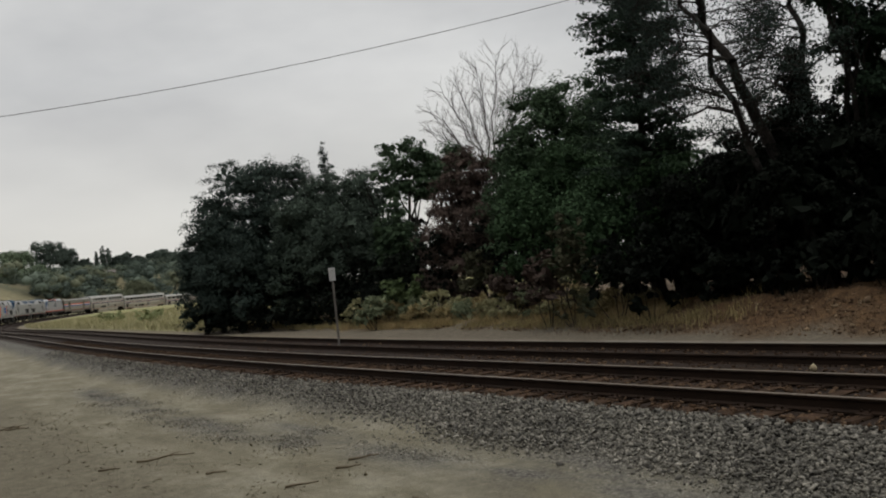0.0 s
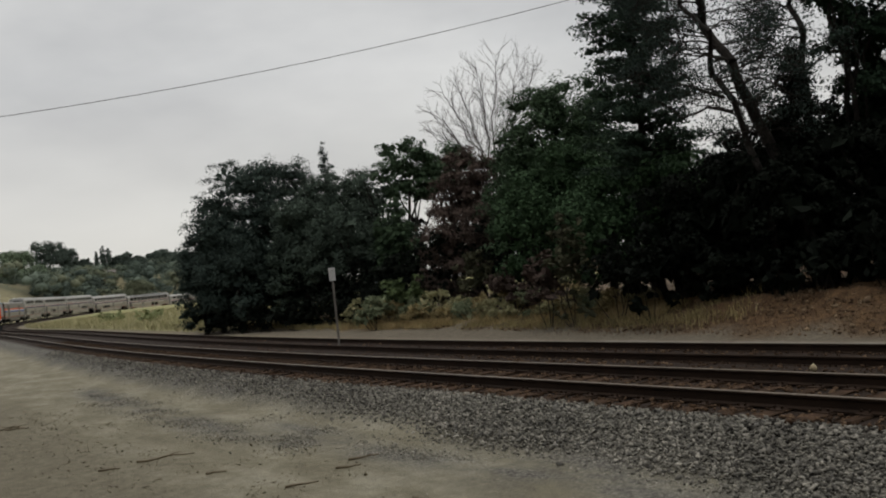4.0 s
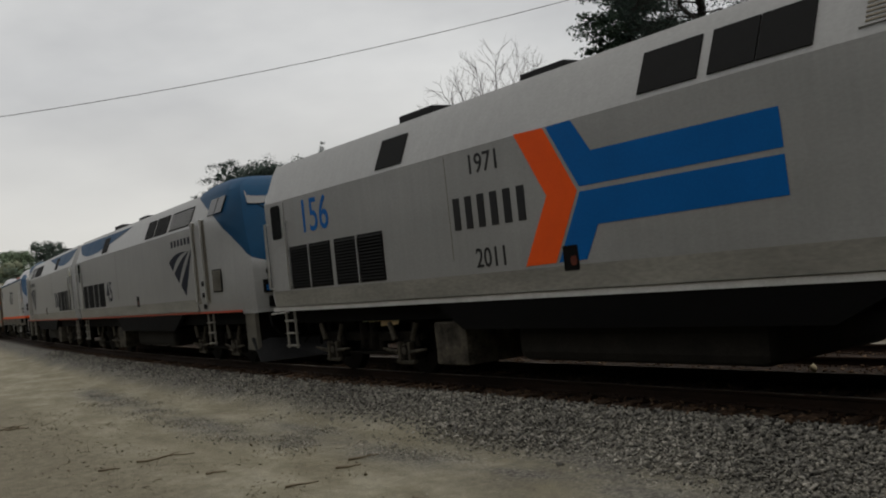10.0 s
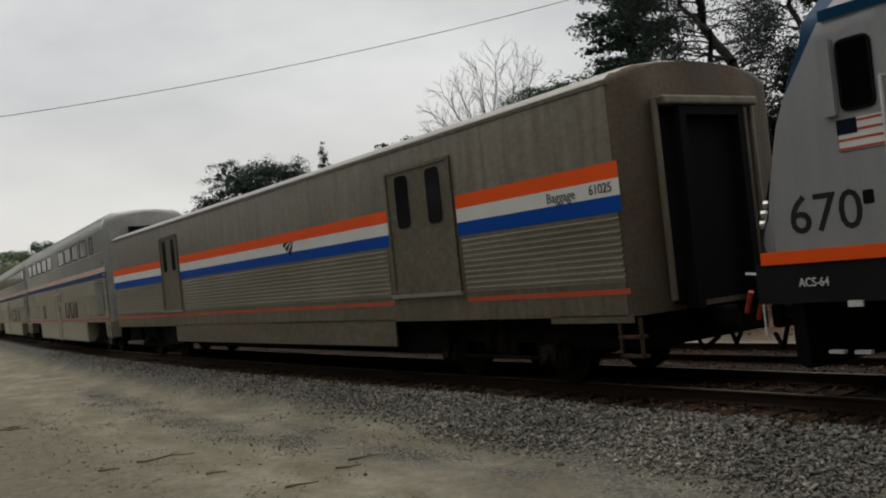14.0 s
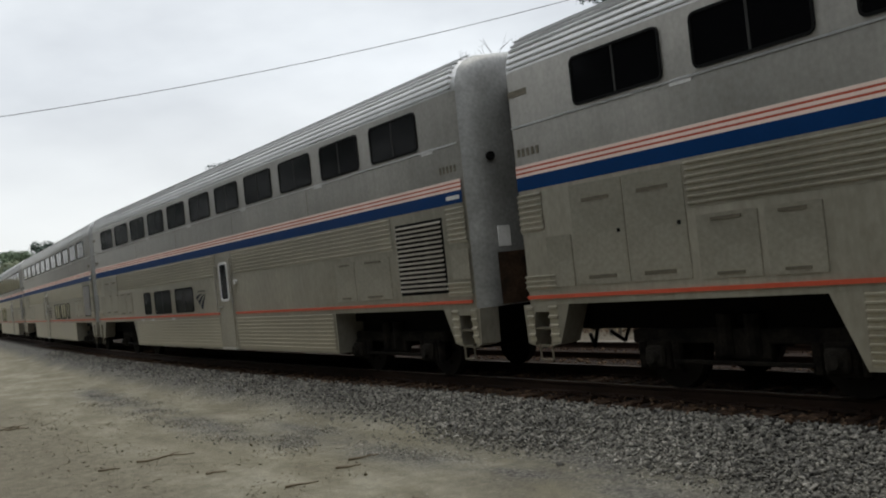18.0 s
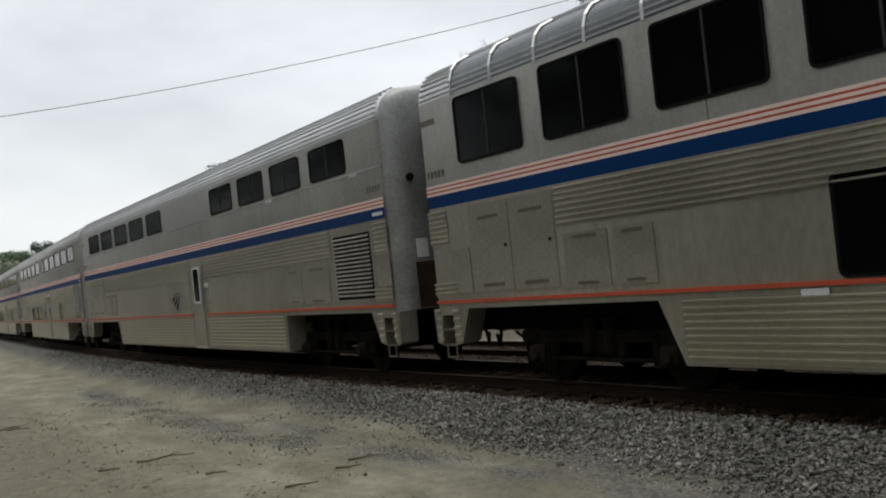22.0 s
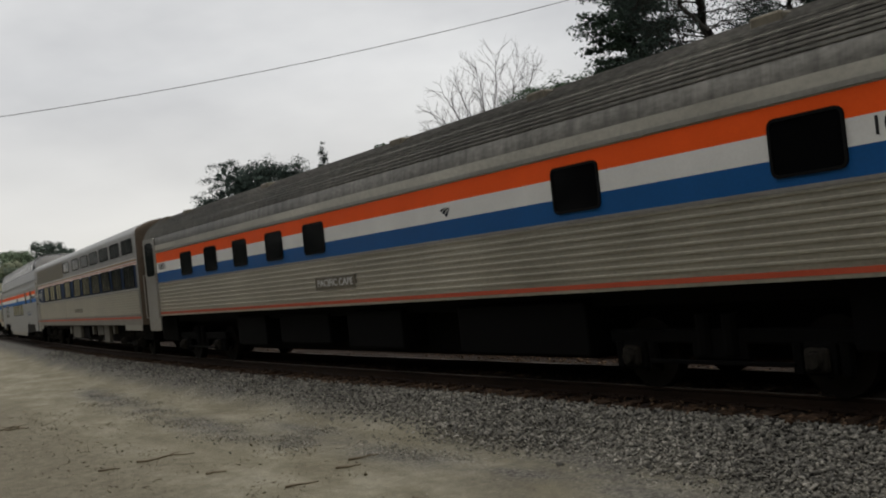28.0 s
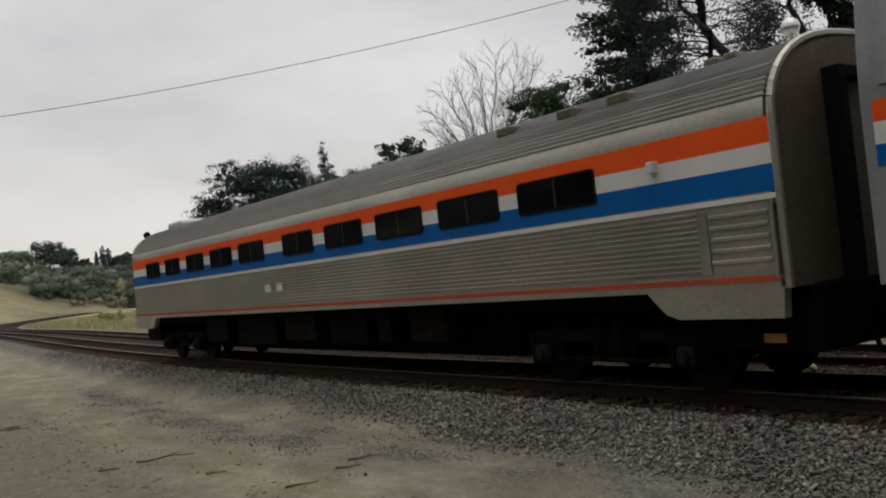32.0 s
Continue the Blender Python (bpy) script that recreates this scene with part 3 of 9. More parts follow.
grove([(4.35, 38.2, 8.6, 4.0, 1.0), (5.7, 39.0, 9.2, 4.0, 1.0), (3.2, 37.6, 7.3, 2.9, 0.6), (6.7, 38.0, 8.9, 2.8, 1.0)], "leaf_b", "tall leafy green bay tree on the far bank", "bay_tree", 160, 0.052, 760, 0.5)
grove([(4.7, 33.8, 5.75, 3.8, 0.6), (3.3, 34.2, 4.9, 2.8, 0.4), (6.6, 32.6, 5.2, 4.0, 0.6), (5.3, 30.6, 4.3, 3.6, 0.4), (8.2, 31.6, 4.9, 3.4, 0.6), (7.2, 29.6, 4.4, 3.2, 0.4), (8.0, 33.0, 5.5, 2.8, 0.6)], "leaf_e", "rounded bright green bay tree on the far bank", "bay_tree", 170, 0.050, 840, 0.55)
# leaf_d gives this mass its deep shade by colour
SHADE = "dense evergreen on the bank top, deep shade put into its leaf colour"
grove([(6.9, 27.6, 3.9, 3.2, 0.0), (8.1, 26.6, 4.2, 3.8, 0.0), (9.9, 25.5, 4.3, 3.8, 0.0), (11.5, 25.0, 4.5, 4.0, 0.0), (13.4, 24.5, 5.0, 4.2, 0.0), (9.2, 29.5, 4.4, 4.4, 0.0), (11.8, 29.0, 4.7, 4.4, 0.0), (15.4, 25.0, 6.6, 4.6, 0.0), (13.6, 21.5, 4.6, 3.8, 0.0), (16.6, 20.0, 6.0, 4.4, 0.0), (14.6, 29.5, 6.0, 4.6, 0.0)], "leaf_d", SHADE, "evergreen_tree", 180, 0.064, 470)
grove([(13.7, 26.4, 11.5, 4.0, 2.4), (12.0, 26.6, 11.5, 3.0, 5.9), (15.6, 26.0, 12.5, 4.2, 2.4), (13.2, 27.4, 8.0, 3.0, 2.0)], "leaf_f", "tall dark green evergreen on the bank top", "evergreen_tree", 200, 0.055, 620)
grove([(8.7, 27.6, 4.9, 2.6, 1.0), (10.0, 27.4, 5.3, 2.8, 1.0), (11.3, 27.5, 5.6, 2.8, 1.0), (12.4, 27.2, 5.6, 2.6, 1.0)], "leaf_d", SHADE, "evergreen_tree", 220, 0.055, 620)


def tall_conifer(x, y, top, w, z0, seed, nl, size, label, leaf="leaf_a", taper=0.6):
    """Straight trunk, drooping tiers of boughs with an uneven, feathery outline."""
    rng = np.random.default_rng(seed)
    gz = earth(x, y)
    e = thing("conifer", pose(x, y, gz), label, "tree", "trees on the bank")
    bm = bmesh.new()
    h = top - gz
    limb(bm, (0, 0, -0.3), (0, 0, h), 0.016 * h, 0.02, rng, 8, 0.02, 8)
    part("trunk", bm, M["bark"], e)
    blobs = []
    z = z0
    while z < h - 0.2:
        f = (z - z0) / (h - z0)
        r = w / 2 * (1 - f) ** taper * (0.70 + 0.40 * rng.random()) + 0.06
        for j in range(7):
            a = rng.random() * 6.283
            rj = r * rng.uniform(0.7, 1.08)
            dx, dy = math.cos(a) * rj, math.sin(a) * rj
            zj = z + rng.uniform(-0.4, 0.4)
            bm = bmesh.new()
            limb(bm, (0, 0, zj), (dx, dy, zj + 0.10 * rj), 0.03, 0.008, rng, 4, steps=2)
            part("bough", bm, M["bark"], e)
            for q in (0.3, 0.5, 0.7, 0.88, 1.0):
                blobs.append((dx * q, dy * q, zj + 0.10 * rj * q, 0.12 + rj * 0.17, 0.12 + rj * 0.17, 0.08 + 0.08 * h / 14))
        z += 0.017 * h + 0.03
    part_me("crown", quads_mesh("crown", leaf_quads(rng, blobs, nl, size, 0.02, 0.8), M[leaf]), e)


tall_conifer(6.75, 30.2, 17.5, 3.4, 4.2, 309, 62000, 0.052, "tall dark evergreen with ragged short boughs", "leaf_g", 0.25)
tall_conifer(10.05, 26.0, 6.9, 1.7, 3.0, 310, 11000, 0.045, "small shade-darkened conifer on the bank top", "leaf_d", 0.5)
tall_conifer(-6.95, 60.0, 10.4, 1.5, 6.0, 302, 2600, 0.05, "slim conifer tip rising above the oaks")


def branching(bm, p, d, ln, r, depth, rng, ends, spread=0.55, up=0.15, kids=3):
    """Limbs that fork again and again; the tips are collected."""
    q = p + d * ln
    limb(bm, p, q, r, r * 0.62, rng, 6 if r > 0.03 else 4, 0.10, 3)
    if depth == 0:
        ends.append(q)
        return
    for _ in range(kids):
        nd = (d + Vector(rng.normal(size=3)) * spread + Vector((0, 0, up))).normalized()
        st = p + d * ln * rng.uniform(0.6, 1.0)
        branching(bm, st, nd, ln * rng.uniform(0.62, 0.86), r * 0.6, depth - 1, rng, ends, spread, up, kids)


def bare_tree(x, y, h, seed):
    """A forked bole whose boughs fan out into a rounded head of fine twigs."""
    rng = np.random.default_rng(seed)
    gz = earth(x, y)
    e = thing("bare_tree", pose(x, y, gz), "leafless grey tree spreading above the evergreens", "tree", "trees on the bank")
    bm = bmesh.new()
    fork = Vector((0.1, 0, h * 0.50))
    limb(bm, (0, 0, -0.3), fork, 0.22, 0.13, rng, 8)
    part("trunk", bm, M["bark_grey"], e)
    for ang, ln in ((-62, 3.4), (-50, 4.4), (-38, 5.2), (-27, 5.6), (-16, 6.0), (-5, 6.4), (6, 6.9), (16, 6.8), (26, 6.3), (36, 5.6), (47, 4.4)):
        bm = bmesh.new()
        d = Vector((math.sin(radians(ang)), rng.normal() * 0.25, math.cos(radians(ang)))).normalized()
        root = fork + Vector((0, 0, rng.uniform(-0.6, 0.3)))
        tip = root + d * ln
        limb(bm, root, tip, 0.055, 0.011, rng, 6, 0.12, 6)
        # twigs leave the bough all along its outer part
        for k in range(30):
            f = 0.2 + 0.8 * (k + rng.random()) / 30
            p = root.lerp(tip, f)
            nd = (d + Vector((rng.normal() * 0.55, rng.normal() * 0.5, rng.normal() * 0.35 + 0.12))).normalized()
            branching(bm, p, nd, ln * (0.22 - 0.12 * f), 0.013, 2, rng, [], 0.42, 0.10, 2)
        part("branch", bm, M["bark_grey"], e)


bare_tree(3.15, 52.0, 13.2, 311)


def lacy_tree(x, y, path, r0, seed, limbs, leaves, label, leaf="leaf_d", reach=0.95, boughs=()):
    """A leaning bole with open, lacy foliage: the sky shows through."""
    rng = np.random.default_rng(seed)
    gz = earth(x, y)
    e = thing("leaning_tree", pose(x, y, gz), label, "tree", "trees on the bank")
    bm = bmesh.new()
    pts = [Vector((px_ - x, 0.12 * i * (-1) ** i, pz_ - gz)) for i, (px_, pz_) in enumerate(path)]
    n = len(pts) - 1
    for i in range(n):
        limb(bm, pts[i], pts[i + 1], r0 * (1 - 0.6 * i / n), r0 * (1 - 0.6 * (i + 1) / n), rng, 8, 0.05)
    part("trunk", bm, M["bark"], e)
    ends = []
    for way in boughs:
        bm = bmesh.new()
        w_ = [Vector((px_ - x, 0.05, pz_ - gz)) for px_, pz_ in way]
        for i in range(len(w_) - 1):
            limb(bm, w_[i], w_[i + 1], 0.055 - 0.014 * i, 0.041 - 0.014 * i, rng, 6, 0.10)
            branching(bm, w_[i + 1], Vector((rng.normal() * 0.4 - 0.3, rng.normal() * 0.4, 0.5)).normalized(), 0.55, 0.02, 3, rng, ends, 0.5, 0.0, 3)
        part("bough", bm, M["bark"], e)
    for k in range(limbs):
        f = 0.26 + 0.72 * (k + rng.random()) / limbs
        i = min(int(f * n), n - 1)
        st = pts[i].lerp(pts[i + 1], f * n - i)
        a = rng.random() * 6.283
        bm = bmesh.new()
        branching(bm, st, Vector((math.cos(a), math.sin(a) * 0.5, 0.15)).normalized(), reach, 0.030, 3, rng, ends, 0.5, 0.02, 3)
        part("branch", bm, M["bark"], e)
    ends = np.array([tuple(v) for v in ends])
    blobs = [(*p, 0.26, 0.26, 0.20) for p in ends]
    part_me("foliage", quads_mesh("foliage", leaf_quads(rng, blobs, leaves, 0.036, 0.0, 1.2), M[leaf]), e)


lacy_tree(10.4, 26.0, ((10.4, 0.0), (9.7, 3.11), (9.04, 5.11), (8.34, 6.63), (7.91, 7.9), (7.64, 9.14), (7.43, 10.1)), 0.20, 321, 26, 12500, "leaning dark-barked tree with thin lacy foliage", "leaf_a", 0.95)
lacy_tree(9.1, 25.8, ((9.1, 0.0), (8.93, 3.19), (8.67, 4.34), (8.22, 5.55), (7.96, 6.45), (7.71, 7.42), (7.33, 8.55), (7.05, 9.5)), 0.12, 322, 20, 10500, "slender leaning tree with thin lacy foliage", "leaf_a", 0.9,
          [((8.1, 5.71), (7.34, 6.07), (6.65, 6.3), (6.19, 6.16)), ((8.3, 5.3), (7.6, 5.5), (6.9, 5.25))])
lacy_tree(10.6, 26.6, ((10.6, 0.0), (10.64, 4.17), (10.69, 6.57), (10.61, 7.38), (10.61, 8.34), (10.63, 9.3)), 0.14, 323, 14, 6500, "upright dark-barked tree with thin lacy foliage", "leaf_a", 0.8)

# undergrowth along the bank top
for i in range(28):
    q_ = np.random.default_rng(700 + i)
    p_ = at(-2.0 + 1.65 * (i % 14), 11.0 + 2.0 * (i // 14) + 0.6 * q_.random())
    bush((p_.x, p_.y, earth(p_.x, p_.y) - 0.2), 1.6 + 1.1 * q_.random(), 2.4 + 0.6 * q_.random(), "shade-darkened undergrowth shrub on the bank top", "leaf_d", 720 + i, nl=1300, size=0.068, nb=12)

# second row added behind, near-black so that gaps read as deep shade
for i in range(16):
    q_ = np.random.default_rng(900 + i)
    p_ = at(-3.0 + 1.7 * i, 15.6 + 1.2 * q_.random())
    bush((p_.x, p_.y, earth(p_.x, p_.y) - 0.2), 2.6 + 0.9 * q_.random(), 3.2, "added shade-darkened undergrowth shrub behind the bank", "leaf_d", 920 + i, nl=1300, size=0.095, nb=12)

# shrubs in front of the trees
# leaf_d bushes below the trees: added dark fill standing in for shade
DARK = "added near-black bush standing in for shade below the oaks"
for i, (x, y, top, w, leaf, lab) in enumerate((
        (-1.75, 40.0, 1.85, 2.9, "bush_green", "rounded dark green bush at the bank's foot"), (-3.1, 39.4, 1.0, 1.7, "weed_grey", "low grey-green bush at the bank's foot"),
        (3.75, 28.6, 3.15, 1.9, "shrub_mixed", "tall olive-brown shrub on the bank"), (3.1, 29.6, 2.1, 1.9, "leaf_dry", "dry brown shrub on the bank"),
        (1.3, 37.0, 2.4, 2.6, "shrub_mixed", "olive-brown shrub on the bank"), (2.2, 34.0, 2.0, 2.2, "leaf_dry", "dry brown shrub on the bank"), (5.6, 26.2, 2.6, 2.2, "leaf_d", "shade-darkened shrub on the bank"),
        (4.9, 27.6, 2.4, 2.2, "leaf_d", "shade-darkened shrub on the bank"), (0.6, 40.0, 3.6, 3.4, "leaf_d", "added near-black bush standing in for shade below the trees"), (2.2, 38.0, 3.6, 3.2, "leaf_d", "added near-black bush standing in for shade below the trees"), (3.4, 35.6, 3.4, 3.0, "leaf_d", "added near-black bush standing in for shade below the trees"), (-1.0, 42.6, 3.0, 3.4, "leaf_d", "added near-black bush standing in for shade below the trees"),
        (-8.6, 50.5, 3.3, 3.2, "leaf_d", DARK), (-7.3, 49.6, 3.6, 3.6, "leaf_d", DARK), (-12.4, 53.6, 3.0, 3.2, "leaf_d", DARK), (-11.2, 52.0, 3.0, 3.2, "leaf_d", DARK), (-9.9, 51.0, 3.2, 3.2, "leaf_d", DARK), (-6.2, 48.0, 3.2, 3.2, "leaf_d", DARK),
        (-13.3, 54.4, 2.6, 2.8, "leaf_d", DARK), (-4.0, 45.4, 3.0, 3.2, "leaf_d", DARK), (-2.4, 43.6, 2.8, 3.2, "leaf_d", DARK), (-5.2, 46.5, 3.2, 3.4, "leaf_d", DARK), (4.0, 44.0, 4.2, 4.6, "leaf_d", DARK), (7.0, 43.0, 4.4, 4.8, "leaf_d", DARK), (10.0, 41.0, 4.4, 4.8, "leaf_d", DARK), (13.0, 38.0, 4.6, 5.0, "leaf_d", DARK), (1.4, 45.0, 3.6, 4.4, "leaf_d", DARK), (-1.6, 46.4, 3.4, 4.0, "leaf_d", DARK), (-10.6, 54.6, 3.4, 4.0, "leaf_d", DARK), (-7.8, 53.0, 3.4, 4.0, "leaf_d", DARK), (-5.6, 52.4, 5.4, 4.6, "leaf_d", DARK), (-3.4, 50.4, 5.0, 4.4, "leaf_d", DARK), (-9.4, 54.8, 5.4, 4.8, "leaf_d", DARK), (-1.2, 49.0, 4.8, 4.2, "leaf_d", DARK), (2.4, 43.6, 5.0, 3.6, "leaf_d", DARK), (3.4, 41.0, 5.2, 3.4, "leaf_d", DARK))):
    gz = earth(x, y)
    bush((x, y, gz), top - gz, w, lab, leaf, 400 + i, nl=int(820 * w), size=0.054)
# brush in the same leaf_d, its shade put into the colour
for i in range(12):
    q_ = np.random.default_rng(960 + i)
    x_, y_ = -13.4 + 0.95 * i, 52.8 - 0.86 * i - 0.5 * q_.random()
    bush((x_, y_, earth(x_, y_) - 0.15), 1.3 + 0.5 * q_.random(), 2.4 + 0.5 * q_.random(), "low shade-darkened brush at the foot of the oaks", "leaf_d", 970 + i, nl=1300, size=0.06, nb=10)
for i in range(24):
    q_ = np.random.default_rng(800 + i)
    s_ = 21.0 + 0.75 * i
    p_ = at(s_, float(np.interp(s_, [20, 24, 26, 30, 33, 38], [10.8, 10.7, 10.5, 10.9, 10.3, 9.6])) + 0.35 * q_.normal())
    bush((p_.x, p_.y, earth(p_.x, p_.y) - 0.08), 0.6 + 0.8 * q_.random(), 1.0 + 1.0 * q_.random(), "weedy olive-green shrub at the bank's foot", ("weed", "tan_weed", "weed_grey", "weed", "tan_weed")[i % 5], 830 + i, nl=1700, size=0.030, nb=9)
for i, (s_, l_, h, w) in enumerate(((64, 10.5, 2.0, 2.6), (70, 12, 2.2, 3.2), (88, 11, 1.7, 3.4), (60, 12, 1.5, 2.0), (110, 12, 1.6, 4.0))):
    bush((*at(s_, l_)[:2], -0.65), h, w, "green shrub in the dry grass", "shrub_green", 450 + i, nl=1400, size=0.07)
# ---------------------------------------------------------------- far hillside and the woods around
def hill_z(x, y):
    d = np.hypot(LINE_X[None, :] - np.atleast_1d(x)[:, None], LINE_Y[None, :] - np.atleast_1d(y)[:, None])
    return -1 + 14.0 * smooth(10, 78, d.min(1)) + 4 * np.exp(-((np.atleast_1d(x) + 158) / 22) ** 2 - ((np.atleast_1d(y) - 320) / 30) ** 2)


def build_hill():
    rng = np.random.default_rng(5)
    xs, ys = np.arange(-420, -90, 6.0), np.arange(150, 700, 8.0)
    X, Y = np.meshgrid(xs, ys, indexing="ij")
    lat = np.interp(Y, LINE_Y, LINE_X) - X
    Z = hill_z(X.ravel(), Y.ravel()).reshape(X.shape)
    Z = np.where(lat > 0, Z, -1.2)
    verts = np.stack([X, Y, Z], -1).reshape(-1, 3)
    ny = len(ys)
    faces = [(i * ny + j, (i + 1) * ny + j, (i + 1) * ny + j + 1, i * ny + j + 1) for i in range(len(xs) - 1) for j in range(ny - 1)]
    m = mat("dry_grass_hillside", (0.15, 0.145, 0.085), 0.95, 0, 0.4, 0.03, 0.6, tint=(0.23, 0.20, 0.115))
    ob = new("hill", mesh_of("hill", verts, faces, m, True))
    tagged(ob, "low hillside of dry grass and scrub beyond the line", "hill", kind="structure")
    # scrub and woods as an uncountable cover of three tones: lumpy boughs with a ragged skin of leaves
    bm = bmesh.new()
    bmesh.ops.create_icosphere(bm, subdivisions=1, radius=1.0)
    ball = np.array([tuple(v.co) for v in bm.verts])
    tri = np.array([[v.index for v in f.verts] for f in bm.faces])
    bm.free()
    cols = {"leaf_hill": ([], []), "leaf_hill_dark": ([], []), "leaf_hill_olive": ([], [])}
    for k in range(430):
        y = rng.uniform(330, 500)
        x = -y * rng.uniform(0.20, 0.56)
        if np.interp(y, LINE_Y, LINE_X) - x < 22 or (abs(x + 160) < 10 and y < 338) or (abs(x + 170) < 12 and 345 < y < 378):
            continue
        gz = float(hill_z(x, y)[0])
        w = rng.uniform(6, 13)
        h = w * rng.uniform(0.55, 0.8)
        bl = [(x + rng.normal() * w * 0.26, y + rng.normal() * w * 0.26, gz + h * rng.uniform(0.1, 0.7), w * rng.uniform(0.16, 0.30), w * 0.26, h * rng.uniform(0.2, 0.34)) for _ in range(6)]
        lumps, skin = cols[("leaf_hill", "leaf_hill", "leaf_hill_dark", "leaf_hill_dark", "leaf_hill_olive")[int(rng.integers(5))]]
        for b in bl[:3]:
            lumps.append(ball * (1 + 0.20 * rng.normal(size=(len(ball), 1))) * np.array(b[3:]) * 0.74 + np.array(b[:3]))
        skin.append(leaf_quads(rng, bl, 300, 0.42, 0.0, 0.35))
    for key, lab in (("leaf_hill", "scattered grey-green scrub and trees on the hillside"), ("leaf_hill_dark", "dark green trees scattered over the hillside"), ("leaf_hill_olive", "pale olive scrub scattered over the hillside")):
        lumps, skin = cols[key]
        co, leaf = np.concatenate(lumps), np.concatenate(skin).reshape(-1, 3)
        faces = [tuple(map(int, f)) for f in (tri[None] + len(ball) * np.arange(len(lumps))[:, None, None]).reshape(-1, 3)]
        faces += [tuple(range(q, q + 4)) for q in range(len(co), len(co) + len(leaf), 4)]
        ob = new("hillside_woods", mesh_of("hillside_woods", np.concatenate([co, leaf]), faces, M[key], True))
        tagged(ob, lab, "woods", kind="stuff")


build_hill()
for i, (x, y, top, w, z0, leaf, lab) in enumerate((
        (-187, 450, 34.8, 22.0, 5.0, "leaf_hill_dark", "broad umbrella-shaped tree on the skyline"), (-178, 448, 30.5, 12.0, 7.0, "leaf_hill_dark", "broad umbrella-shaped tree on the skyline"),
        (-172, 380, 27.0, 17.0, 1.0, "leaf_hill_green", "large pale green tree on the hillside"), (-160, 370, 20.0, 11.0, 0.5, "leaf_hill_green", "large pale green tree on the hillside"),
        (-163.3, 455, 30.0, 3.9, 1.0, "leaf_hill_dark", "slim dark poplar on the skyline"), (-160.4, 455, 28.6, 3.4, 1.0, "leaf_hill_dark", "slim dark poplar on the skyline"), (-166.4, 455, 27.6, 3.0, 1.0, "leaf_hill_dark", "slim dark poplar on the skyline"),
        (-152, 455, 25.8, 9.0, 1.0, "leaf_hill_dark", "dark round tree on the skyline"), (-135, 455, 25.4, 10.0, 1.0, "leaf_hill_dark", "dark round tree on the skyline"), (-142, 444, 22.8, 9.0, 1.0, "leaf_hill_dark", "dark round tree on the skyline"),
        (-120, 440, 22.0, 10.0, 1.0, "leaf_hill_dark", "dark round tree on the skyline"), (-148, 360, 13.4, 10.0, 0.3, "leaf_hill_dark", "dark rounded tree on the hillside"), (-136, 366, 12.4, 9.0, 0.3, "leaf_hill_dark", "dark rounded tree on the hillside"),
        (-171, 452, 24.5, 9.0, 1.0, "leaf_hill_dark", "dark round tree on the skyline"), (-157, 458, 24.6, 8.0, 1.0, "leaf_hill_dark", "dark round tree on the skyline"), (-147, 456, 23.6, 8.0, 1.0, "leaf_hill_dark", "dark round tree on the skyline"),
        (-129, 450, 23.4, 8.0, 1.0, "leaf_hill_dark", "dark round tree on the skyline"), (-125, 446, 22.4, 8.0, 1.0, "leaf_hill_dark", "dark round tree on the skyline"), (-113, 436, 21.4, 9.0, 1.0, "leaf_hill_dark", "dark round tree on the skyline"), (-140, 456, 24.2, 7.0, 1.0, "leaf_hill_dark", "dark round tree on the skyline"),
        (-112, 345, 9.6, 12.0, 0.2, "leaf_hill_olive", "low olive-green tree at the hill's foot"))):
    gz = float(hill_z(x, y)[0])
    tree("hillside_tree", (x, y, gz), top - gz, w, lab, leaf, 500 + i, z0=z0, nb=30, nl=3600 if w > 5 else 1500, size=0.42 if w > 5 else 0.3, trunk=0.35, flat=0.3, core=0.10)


def far_house(x, y, w, d, h, colour, seed):
    """A small house among the hillside trees: walls, pitched roof, two windows."""
    gz = float(hill_z(x, y)[0])
    e = thing("house", pose(x, y, gz, 0, 0, 20 + seed * 17), "pale distant house among the hillside trees", "house", "houses on the hillside")
    bm = bmesh.new()
    box(bm, -w / 2, w / 2, -d / 2, d / 2, -1.0, h)
    part("wall", bm, M[colour], e)
    bm = bmesh.new()
    v = [bm.verts.new(p) for p in ((-w / 2 - .4, -d / 2 - .4, h), (w / 2 + .4, -d / 2 - .4, h), (w / 2 + .4, d / 2 + .4, h), (-w / 2 - .4, d / 2 + .4, h), (-w / 2 - .4, 0, h + d * 0.3), (w / 2 + .4, 0, h + d * 0.3))]
    for f in ((0, 1, 5, 4), (2, 3, 4, 5), (0, 4, 3), (1, 2, 5), (3, 2, 1, 0)):
        bm.faces.new([v[i] for i in f])
    part("roof", bm, M["far_roof"], e)
    for dx in (-w * 0.25, w * 0.25):
        bm = bmesh.new()
        box(bm, dx - 0.6, dx + 0.6, -d / 2 - 0.06, -d / 2 + 0.02, h * 0.35, h * 0.75)
        part("window", bm, M["far_pane"], e)


for i, (x, y, w, d, h) in enumerate(((-148, 396, 5, 4, 3.0), (-141, 399, 4, 4, 2.6))):
    far_house(x, y, w, d, h, "far_wall", i)


